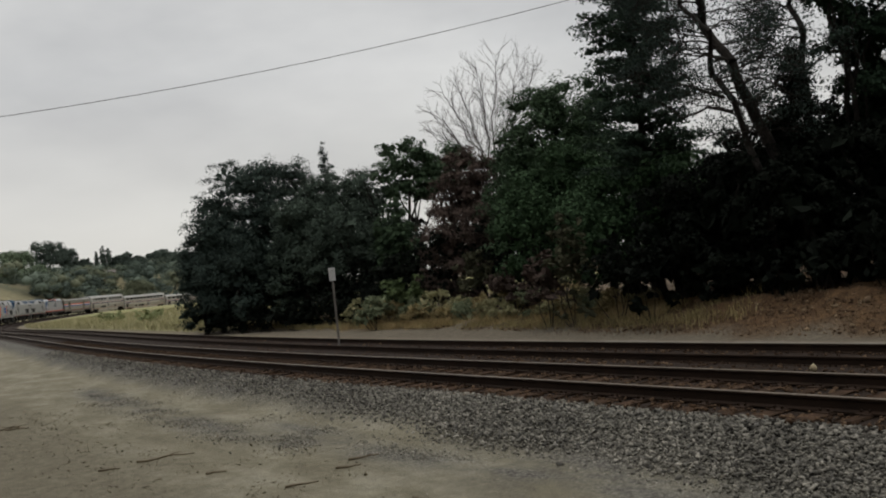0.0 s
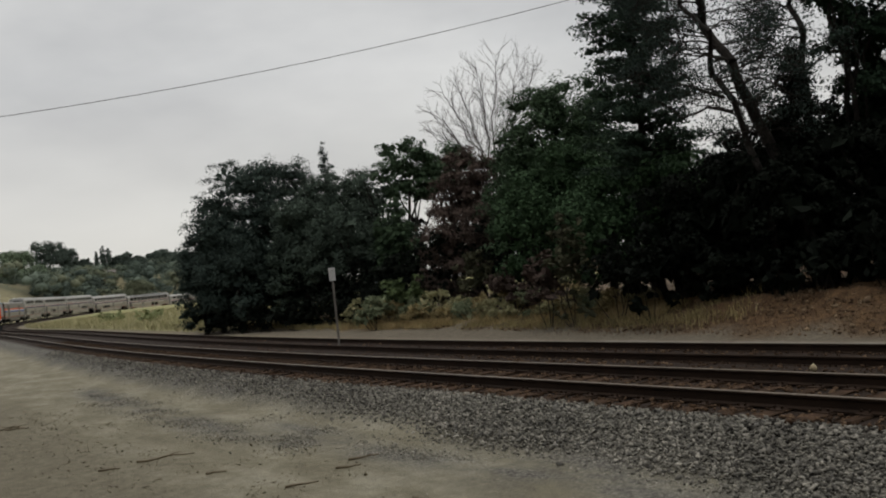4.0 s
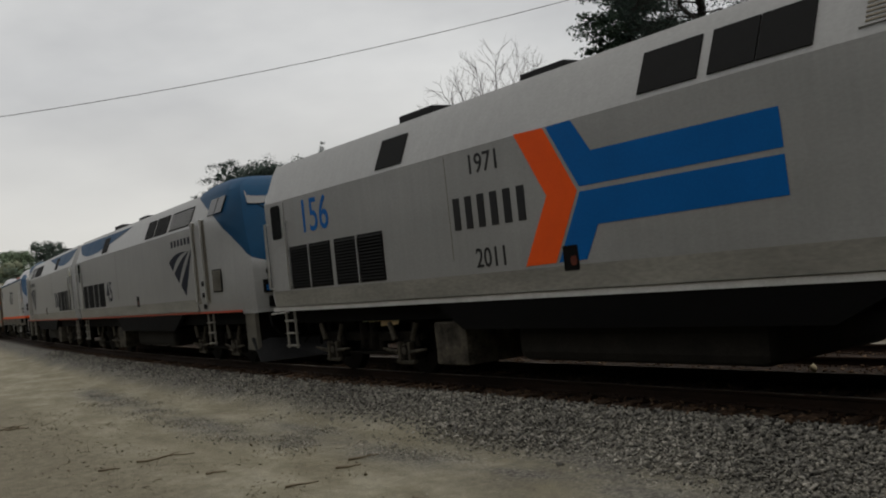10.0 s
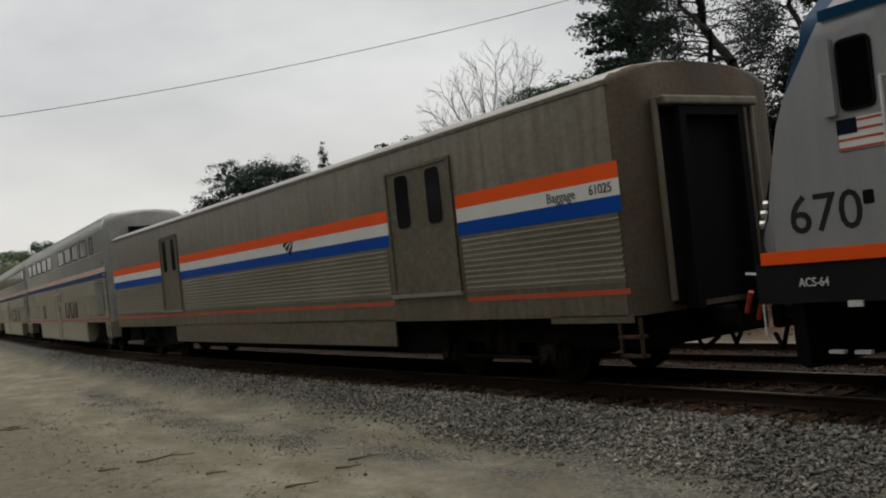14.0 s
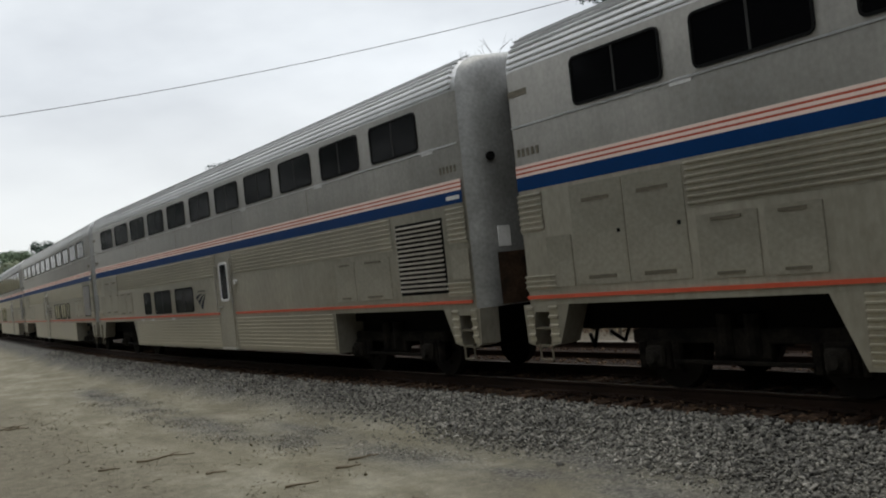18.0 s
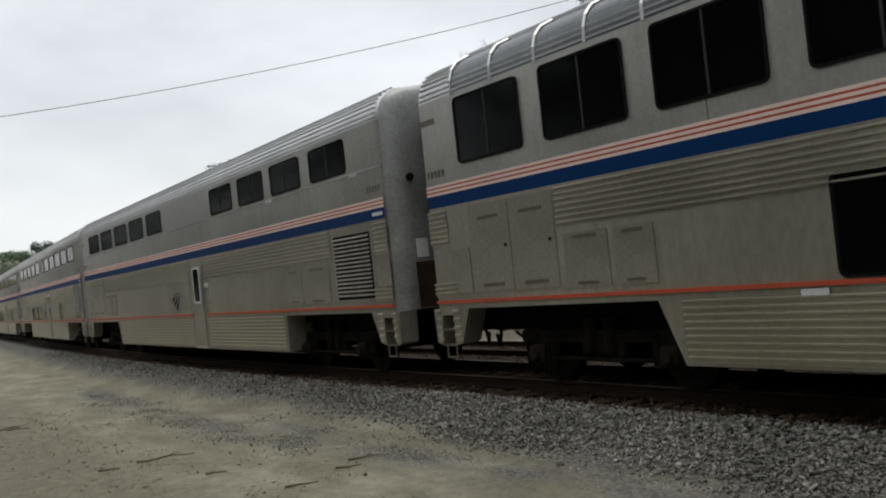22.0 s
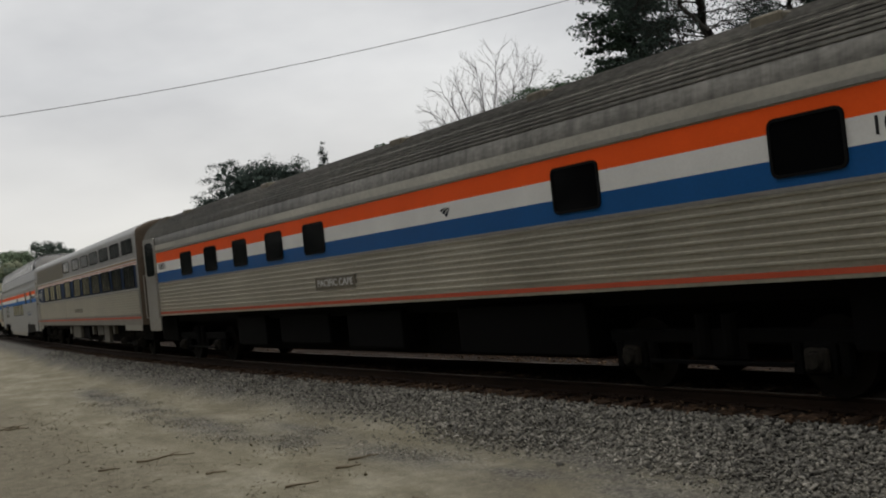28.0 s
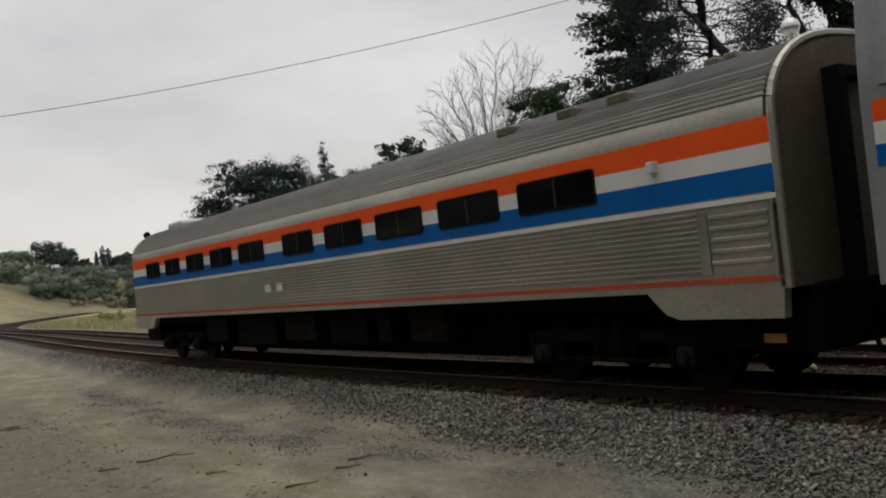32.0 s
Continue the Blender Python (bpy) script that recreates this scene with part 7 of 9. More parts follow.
        if door_x is None:
            plate("red_line", e, 0.22 - H, H - 0.22, 1.285, 1.335, W, s, "stripe_red", 0.005)
        else:
            plate("red_line", e, 0.22 - H, door_x - 0.62, 1.285, 1.335, W, s, "stripe_red", 0.026)
            plate("red_line", e, door_x + 0.62, H - 0.22, 1.285, 1.335, W, s, "stripe_red", 0.026)
        # ribbed bands
        segs = [(-7.15, 7.5)] if door_x is None else [(-7.15, door_x - 0.62), (door_x + 0.62, 7.5)]
        for x0, x1 in segs:
            flutes(e, x0, x1, 0.46, 1.20, W, s, 9)
        for x0, x1 in ([(-9.25, 10.1)] if door_x is None else [(-9.25, door_x - 0.6), (door_x + 0.6, 10.1)]):
            flutes(e, x0, x1, 2.25, 2.80, W, s, 7)
        for x0, x1 in ((-12.42, -11.9), (11.9, 12.42)):
            flutes(e, x0, x1, 2.22, 2.78, W, s, 7)
        for x0, x1 in ((-12.42, -11.75), (11.75, 12.42)):
            flutes(e, x0, x1, 1.40, 1.62, W, s, 3)
        # roof edge ribs
        for y, z in ((W - 0.006, 4.60), (W - 0.015, 4.68), (W - 0.035, 4.77), (W - 0.07, 4.86), (W - 0.12, 4.93), (W - 0.19, 5.005), (W - 0.30, 5.06), (W - 0.42, 5.112)):
            bm = bmesh.new()
            box(bm, -12.36, 12.36, s * y - 0.016, s * y + 0.016, z - 0.012, z + 0.016)
            part("roof_rib", bm, M["steel_roof"], e)
        if not tall:
            plate("belt_crease", e, -12.4, 12.4, 3.735, 3.76, W, s, "steel_roof", 0.012)
        plate("vent_slot", e, -12.40, -11.98, 4.18, 4.27, W, s, "steel_dark", 0.006)
        # big air louvre and equipment doors
        louvre(e, 10.26, 11.76, 1.46, 2.66, W, s, 15, "rubber", "steel_dark", "air_louvre")
        for x0, x1 in ((-11.30, -10.31), (-10.28, -9.30)):
            p_ = plate("equipment_door", e, x0, x1, 1.44, 2.78, W, s, "steel_dusty", 0.012, 0.02)
            part_me("hinge_strip", plate_me(0.52, 0.05, 0.006, "steel_dark"), p_, "", pose(0, 0.45, 0.012))
            part_me("latch", plate_me(0.52, 0.05, 0.006, "steel_dark"), p_, "", pose(0, -0.57, 0.012))
            part_me("knob", plate_me(0.05, 0.05, 0.012, "rubber", 0.015), p_, "", pose(0.38, 0.0, 0.012))
        plate("end_panel", e, -11.88, -11.36, 1.44, 2.14, W, s, "steel_dusty", 0.012, 0.02)
        plate("end_panel", e, 11.92, 12.42, 1.66, 2.12, W, s, "steel_dusty", 0.012, 0.02)
        for x0, x1 in ((-9.15, -8.3), (-8.2, -7.5), (7.8, 8.6), (8.75, 9.95)):
            p_ = plate("equipment_door", e, x0, x1, 1.42, 2.16, W, s, "steel_dusty", 0.014, 0.02)
            part_me("hinge_strip", plate_me((x1 - x0) * 0.5, 0.035, 0.012, "steel_dark"), p_, "", pose(0, 0.31, 0.014))
            part_me("latch", plate_me((x1 - x0) * 0.45, 0.035, 0.012, "steel_dark"), p_, "", pose(0, -0.31, 0.014))
        # windows
        z0, z1 = (3.44, 4.47) if tall else (3.80, 4.45)
        for i, (x0, x1) in enumerate(upper):
            window(e, x0, x1, z0, z1, W, s, 1 if x1 - x0 < 1.1 else 2)
            if i % 2 == 0 and not tall:
                plate("reflector", e, x1 + 0.08, x1 + 0.42, 3.69, 3.77, W, s, "label_white", 0.008, 0.02)
        for i, (x0, x1, zz0, zz1, np_) in enumerate(lower):
            window(e, x0, x1, zz0, zz1, W, s, np_)
            plate("reflector", e, x0 - 0.45, x0 - 0.12, 1.19, 1.26, W + 0.02, s, "label_white", 0.006, 0.02)
        if door_x is not None:
            plate("door_recess", e, door_x - 0.60, door_x + 0.60, 0.46, 2.72, W, s, "steel_dusty", 0.006)
            dr = plate("side_door", e, door_x - 0.45, door_x + 0.45, 0.50, 2.66, W + 0.006, s, "steel_dusty", 0.026, 0.06, "plain steel side door")
            part_me("door_window", ring_me(0.60, 0.98, 0.06, 0.02, "label_white", 0.12), dr, "white-framed door window", pose(0, 0.52, 0.024))
            part_me("door_glass", plate_me(0.50, 0.88, 0.006, "glass_dark", 0.09), dr, "", pose(0, 0.52, 0.026))
            part_me("door_handle", plate_me(0.16, 0.03, 0.05, "steel_roof"), dr, "", pose(-0.36, -0.1, 0.02))
            for dx in (-0.55, 0.55):
                grab_rail(e, door_x + dx, 1.4, 2.5, W, s)
            plate("threshold", e, door_x - 0.5, door_x + 0.5, 0.42, 0.46, W, s, "steel_roof", 0.06)
            bm = bmesh.new()
            box(bm, door_x + 0.72, door_x + 0.84, s * W - 0.08, s * W + 0.08, 2.0, 2.12, 0.02)
            part("step_lamp", bm, M["label_white"], e)
        if logo_x is not None:
            swoosh(e, logo_x, 1.70, 0.84, W, s, "ink_navy")
            bars(e, logo_x - 0.24, logo_x + 0.42, 1.915, 1.955, W, s, "ink", 6, "wordmark")
        for text, x in ((front, 12.08), (rear, -12.08)):
            if text:
                writing(e, text, x, 3.37, 0.2, W, s, "ink_faded", 0.55, "car_number")
            else:
                bars(e, x - 0.26, x + 0.26, 3.32, 3.43, W, s, "steel_dark", 5, "car_number")
        plate("builder_plate", e, 11.95, 12.33, 2.90, 2.96, W + 0.004, s, "label_white", 0.004, 0.02)
        for x in (-6.5, -2.2, 2.4, 6.8):
            plate("panel_joint", e, x, x + 0.02, 3.17, 3.78, W, s, "steel_dark", 0.003)
    if tall:
        # curved roof lights of the lounge
        for s in SIDES:
            n = 22
            for i in range(n):
                x0 = -11.4 + i * 22.7 / n
                x1 = x0 + 22.7 / n - 0.07
                verts = []
                for x in (x0, x1):
                    for y, z in ((W + 0.006, 4.56), (W - 0.010, 4.73), (W - 0.065, 4.90), (W - 0.185, 5.03), (W - 0.42, 5.135)):
                        verts.append((x, s * y, z))
                f = [(j, j + 1, j + 6, j + 5) for j in range(4)]
                part_me("roof_window", mesh_of("roof_window", verts, f, M["glass_cab"], True), e)
        for i in range(23):
            x = -11.43 + i * 22.7 / 22
            for s in SIDES:
                bm = bmesh.new()
                for (ya, za), (yb, zb) in (((W, 4.54), (W - 0.005, 4.74)), ((W - 0.005, 4.74), (W - 0.06, 4.91)), ((W - 0.06, 4.91), (W - 0.18, 5.045)), ((W - 0.18, 5.045), (W - 0.42, 5.15))):
                    cyl(bm, (x, s * ya, za), (x, s * yb, zb), 0.03, seg=5)
                part("roof_hoop", bm, M["steel_roof"], e)
        bm = bmesh.new()
        box(bm, -11.5, 11.4, -W + 0.42, W - 0.42, 5.08, 5.21, 0.02)
        part("roof_cap", bm, M["steel_roof"], e)
    train.append((e, q, 9.07, False))
    return e


PITCH = [(-11.02 + 2.07 * k, -11.02 + 2.07 * k + 1.60) for k in range(11)]
REAR5, FRONT5 = PITCH[:5], [(1.2 + 2.08 * k, 1.2 + 2.08 * k + 1.58) for k in range(5)]
LOW_COACH_R = [(-2.72, -1.10, 1.39, 2.08, 2), (-4.86, -3.2, 1.39, 2.08, 2), (-6.04, -5.3, 1.39, 2.08, 1)]
LOW_COACH_F = [(1.25, 2.9, 1.38, 2.08, 2), (3.32, 4.96, 1.38, 2.08, 2), (5.38, 6.1, 1.38, 2.08, 1)]
LOW_SLEEP = [(-3.2, -1.57, 1.4, 2.08, 2), (-5.2, -3.62, 1.4, 2.08, 2), (-6.25, -5.65, 1.4, 2.08, 1), (5.3, 6.06, 1.38, 2.1, 1)]
BI = "double-deck stainless steel coach with navy and red stripes"
SL = "double-deck stainless sleeping car with navy and red stripes"
U5_UP = REAR5 + FRONT5[:4] + [(9.7, 10.4)]
bilevel("dorm", -38.86, SL + ", grimy", U5_UP, [(-5.7, -4.95, 1.42, 2.1, 1), (2.1, 3.0, 1.4, 2.08, 1), (3.5, 4.4, 1.4, 2.08, 1), (4.9, 5.4, 1.4, 2.08, 1)], 0.0, None)
bilevel("coach", -12.955, BI + ", dusty", PITCH, [(1.3, 3.0, 1.38, 2.08, 2), (3.42, 4.36, 1.38, 2.08, 1), (5.6, 6.3, 1.36, 2.08, 1)], -1.6, -0.35)
bilevel("coach", 12.955, BI, PITCH, LOW_COACH_R, 1.55, -0.45)
bilevel("coach", 38.865, BI, PITCH, LOW_COACH_F, -1.62, -0.35, False, "", "34087")
bilevel("lounge", 64.775, "double-deck steel lounge car with tall windows and curved roof lights", [(9.45 - 2.085 * k, 11.06 - 2.085 * k) for k in range(11)], [(-5.08, -3.42, 1.35, 2.4, 2), (-2.96, -1.3, 1.35, 2.4, 2)], 4.05, None, True, "33018")
bilevel("diner", 90.685, "double-deck steel dining car with few windows", REAR5 + [(3.36, 4.95), (5.42, 7.0), (7.45, 9.02), (9.52, 11.1)], [], 1.72, -0.36)
bilevel("sleeper", 116.595, SL, REAR5 + FRONT5 + [(0.0, 0.66)], LOW_SLEEP, 1.55, -0.4, False, "", "32019")
bilevel("sleeper", 142.505, SL, REAR5 + FRONT5 + [(0.0, 0.66)], LOW_SLEEP, 1.50, 3.2, False, "32073")
bilevel("coach", 168.415, BI, PITCH, [(-5.68, -4.94, 1.42, 2.15, 1), (-3.2, -1.57, 1.4, 2.08, 2), (3.3, 4.9, 1.4, 2.08, 2)], 1.3, -0.4)


def tri_stripe(e, x0, x1, z, h, W, s, skips=(), blue="stripe_blue"):
    """Orange over white over blue, in runs between the openings."""
    cuts = [x0]
    for a, b in sorted(skips):
        cuts += [a, b]
    cuts.append(x1)
    for a, b in zip(cuts[0::2], cuts[1::2]):
        for i, (nm, m) in enumerate((("orange_stripe", "stripe_orange"), ("white_stripe", "stripe_white"), ("blue_stripe", blue))):
            plate(nm, e, a, b, z - h[i + 1], z - h[i], W, s, m, 0.006)


def round_car(name, q, label, W, wall, top, bottom=1.05, H=12.6, material="steel_warm", roof="steel_dark", end="steel_end"):
    """A single-level body: straight walls to wall height, then a rounded roof."""
    e = thing(name, pose(0, 0, 0), label, "train car")
    half = [(W, bottom), (W, wall)]
    for i in range(1, 8):
        a = i / 7 * math.pi / 2
        half.append((W * math.cos(a) ** 0.75 if i < 7 else 0, wall + (top - wall) * math.sin(a)))
    bm = bmesh.new()
    ends = [(H, 0.30), (H - 0.025, 0.15), (H - 0.07, 0.05), (H - 0.13, 0.0)]
    loft(bm, [[(x, math.copysign(max(abs(y) - k, 0.0), y), z) for y, z in mirror_prof(half)] for x, k in [(-x, k) for x, k in ends] + ends[::-1]])
    for f in bm.faces:
        if abs(f.normal.x) > 0.4:
            f.material_index = 2
        elif f.calc_center_median().z > wall:
            f.material_index = 1
    b = part("body", bm, M[material], e)
    b.data.materials.append(M[roof])
    b.data.materials.append(M[end])
    auto_smooth(b, 30)
    bm = bmesh.new()
    box(bm, -12.3, 12.3, -1.15, 1.15, bottom - 0.22, bottom + 0.02)
    part("underframe", bm, M["dark_under"], e)
    bm = bmesh.new()
    box(bm, -6.6, 6.6, -0.75, 0.75, 0.34, bottom - 0.2, 0.05)
    part("centre_sill", bm, M["dark_under"], e)
    for d in (-1, 1):
        end_door(e, d, d * H, bottom, 3.6)
        coupler(e, d * 12.3, d * 0.6)
        bm = bmesh.new()
        box(bm, *sorted((d * 10.9, d * 12.35)), -1.2, 1.2, 0.56, bottom, 0.03)
        part("end_sill", bm, M["dark_under"], e)
        bm = bmesh.new()
        box(bm, *sorted((d * 7.2, d * 10.9)), -0.7, 0.7, 0.40, bottom, 0.03)
        part("bolster", bm, M["dark_under"], e)
    train.append((e, q, 9.07, False))
    return e


def roof_ribs(e, W, wall, top, n, a0, a1, material="steel_roof", x0=-12.5, x1=12.5):
    for s in SIDES:
        for i in range(n):
            a = radians(a0 + (a1 - a0) * i / (n - 1))
            y, z = W * math.cos(a) ** 0.75, wall + (top - wall) * math.sin(a)
            bm = bmesh.new()
            box(bm, x0, x1, s * y - 0.02, s * y + 0.02, z - 0.012, z + 0.014)
            part("roof_rib", bm, M[material], e)


def baggage_car():
    W = 1.53
    e = round_car("baggage_car", -65.25, "dull steel baggage car with orange, white and blue stripes", W, 3.95, 4.25, 1.02, 12.55, "steel_dark", "steel_warm", "end_grime")
    for s in SIDES:
        doors = [(6.75, 8.82), (-6.85, -5.2)]
        tri_stripe(e, -12.5, 12.5, 2.965, (0, 0.21, 0.425, 0.635), W, s, [(a - 0.05, b + 0.05) for a, b in doors], "stripe_royal")
        for a, b in doors:
            dr = plate("baggage_door", e, a, b, 1.48, 3.62, W, s, "steel_dark", 0.012, 0.0, "sliding baggage door")
            part_me("door_frame", ring_me(b - a, 2.14, 0.06, 0.035, "steel_dark", 0.02), dr, "", pose(0, 0, 0))
            for dx in (-0.24, 0.24):
                part_me("door_window", plate_me(0.42 if b - a > 1.9 else 0.3, 0.9, 0.01, "glass_dark", 0.1), dr, "", pose(dx * (b - a) / 1.0, 0.5, 0.012))
            plate("door_sill", e, a - 0.05, b + 0.05, 1.42, 1.48, W, s, "steel_warm", 0.06)
        for a, b in ((8.95, 12.45), (-5.0, 6.6), (-12.4, -7.0)):
            flutes(e, a, b, 1.45, 2.27, W, s, 10, "steel_dusty")
        plate("red_line", e, -12.5, 6.65, 1.30, 1.37, W, s, "stripe_red", 0.006)
        plate("red_line", e, 8.95, 12.5, 1.30, 1.37, W, s, "stripe_red", 0.006)
        plate("side_skirt", e, -6.0, 6.6, 0.58, 1.06, W - 0.03, s, "steel_dark", 0.03)
        plate("step_skirt", e, 10.9, 12.5, 0.94, 1.04, W - 0.02, s, "steel_dark", 0.02)
        writing(e, "Baggage", 11.38, 2.64, 0.19, W + 0.004, s, "ink_faded", 0.58)
        writing(e, "61025", 12.16, 2.65, 0.18, W + 0.006, s, "ink_faded", 0.42, "car_number")
        swoosh(e, 2.4, 2.66, 0.62, W + 0.004, s, "ink_navy")
        plate("roof_edge", e, -12.5, 12.5, 3.93, 3.99, W - 0.01, s, "steel_dark", 0.02)
    for x in (-8, -3.5, 3.0, 8.0):
        bm = bmesh.new()
        box(bm, x, x + 0.7, -0.35, 0.35, 4.2, 4.34, 0.04)
        part("roof_vent", bm, M["steel_warm"], e)
    for d in (-1, 1):
        truck(e, d * 9.07, 2.6, 0.46, "truck", "grime")
    under_boxes(e, [(6.4, 7.9, 0.45, 1.0, 1.3, None), (-8.0, -6.2, 0.45, 1.0, 1.3, None), (-5.8, -3.0, 0.5, 1.0, 1.2, None), (-1.0, 1.5, 0.55, 1.0, 1.2, None)])
    for d in (-1, 1):
        bm = bmesh.new()
        box(bm, *sorted((d * 12.545, d * 12.60)), -0.85, 0.85, 1.1, 3.72, 0.02)
        part("end_recess", bm, M["rubber"], e, "black doorway surround")
        for y in (-0.92, 0.92):
            bm = bmesh.new()
            cyl(bm, (d * 12.64, y, 1.15), (d * 12.64, y, 3.7), 0.045, seg=8)
            part("end_pipe", bm, M["steel_dark"], e)
        bm = bmesh.new()
        box(bm, *sorted((d * 12.54, d * 12.80)), -0.9, 0.9, 3.62, 3.74, 0.03)
        part("end_hood", bm, M["steel_dark"], e)
    bm = bmesh.new()
    for x_ in (12.2, 12.56):
        box(bm, x_, x_ + 0.04, -1.52, -1.48, 0.50, 1.0)
    for z_ in (0.50, 0.74):
        box(bm, 12.2, 12.6, -1.54, -1.40, z_, z_ + 0.04, 0.008)
    part("end_step", bm, M["end_rust"], e)


baggage_car()


def heritage_sleeper():
    W = 1.52
    e = round_car("sleeping_car", 194.32, "ribbed stainless sleeping car with orange, white and blue band", W, 3.42, 4.38, 1.34, 12.55, "steel_shiny", "steel_roof_dull", "end_grime")
    wins = [(-9.02, -8.12), (-7.1, -6.22), (-5.08, -4.21), (-3.08, -2.17), (-1.1, -0.15), (6.85, 7.78), (10.39, 11.29)]
    for s in SIDES:
        tri_stripe(e, -11.25, 12.45, 3.19, (0, 0.29, 0.57, 0.87), W, s, [], "stripe_azure")
        for a, b in wins:
            window(e, a, b, 2.42, 3.05, W + 0.006, s, 1, 0.09)
        flutes(e, -11.2, 12.45, 1.46, 2.28, W, s, 8, "steel_shiny")
        plate("red_line", e, -12.4, 12.5, 1.385, 1.45, W, s, "stripe_red", 0.012)
        plate("window_rail", e, -11.2, 12.45, 3.21, 3.27, W, s, "steel_warm", 0.03)
        plate("window_rail", e, -11.2, 12.45, 2.27, 2.32, W, s, "steel_warm", 0.03)
        dr = plate("vestibule_door", e, -12.42, -11.3, 0.90, 3.66, W, s, "steel_warm", 0.022, 0.08, "steel vestibule door with tall window")
        part_me("door_window", plate_me(0.78, 1.0, 0.008, "glass_dark", 0.12), dr, "", pose(0, 0.76, 0.022))
        for x in (-12.48, -11.24):
            grab_rail(e, x, 1.3, 2.6, W, s)
        writing(e, "10021", -10.75, 2.77, 0.26, W + 0.006, s, "ink", 0.62)
        nb = plate("name_board", e, -0.72, 0.98, 1.68, 1.93, W + 0.02, s, "steel_dark", 0.008)
        part_me("lettering", text_me("PACIFIC CAPE", 0.2, "label_white", 1.5), nb, "", pose(0, 0, 0.01))
        writing(e, "10021", 11.9, 2.77, 0.26, W + 0.006, s, "ink", 0.6)
        swoosh(e, 4.2, 2.76, 0.3, W + 0.006, s, "ink_navy")
    roof_ribs(e, W, 3.42, 4.38, 16, 16, 76, "steel_roof_dull")
    for x in (-11.6, -9.7, -4, 2, 6, 10):
        bm = bmesh.new()
        box(bm, x, x + 0.42, -1.12, -0.72, 4.02, 4.27, 0.03)
        part("roof_hatch", bm, M["steel_dark"], e)
    for d in (-1, 1):
        truck(e, d * 9.07, 2.75, 0.46, "truck", "dark_under")
    under_boxes(e, [(-6.0, -4.2, 0.5, 1.2, 1.25, None), (-3.5, -1.0, 0.55, 1.2, 1.2, None), (0.0, 2.1, 0.5, 1.2, 1.3, None), (3.9, 7.0, 0.45, 1.2, 1.3, None)])


heritage_sleeper()


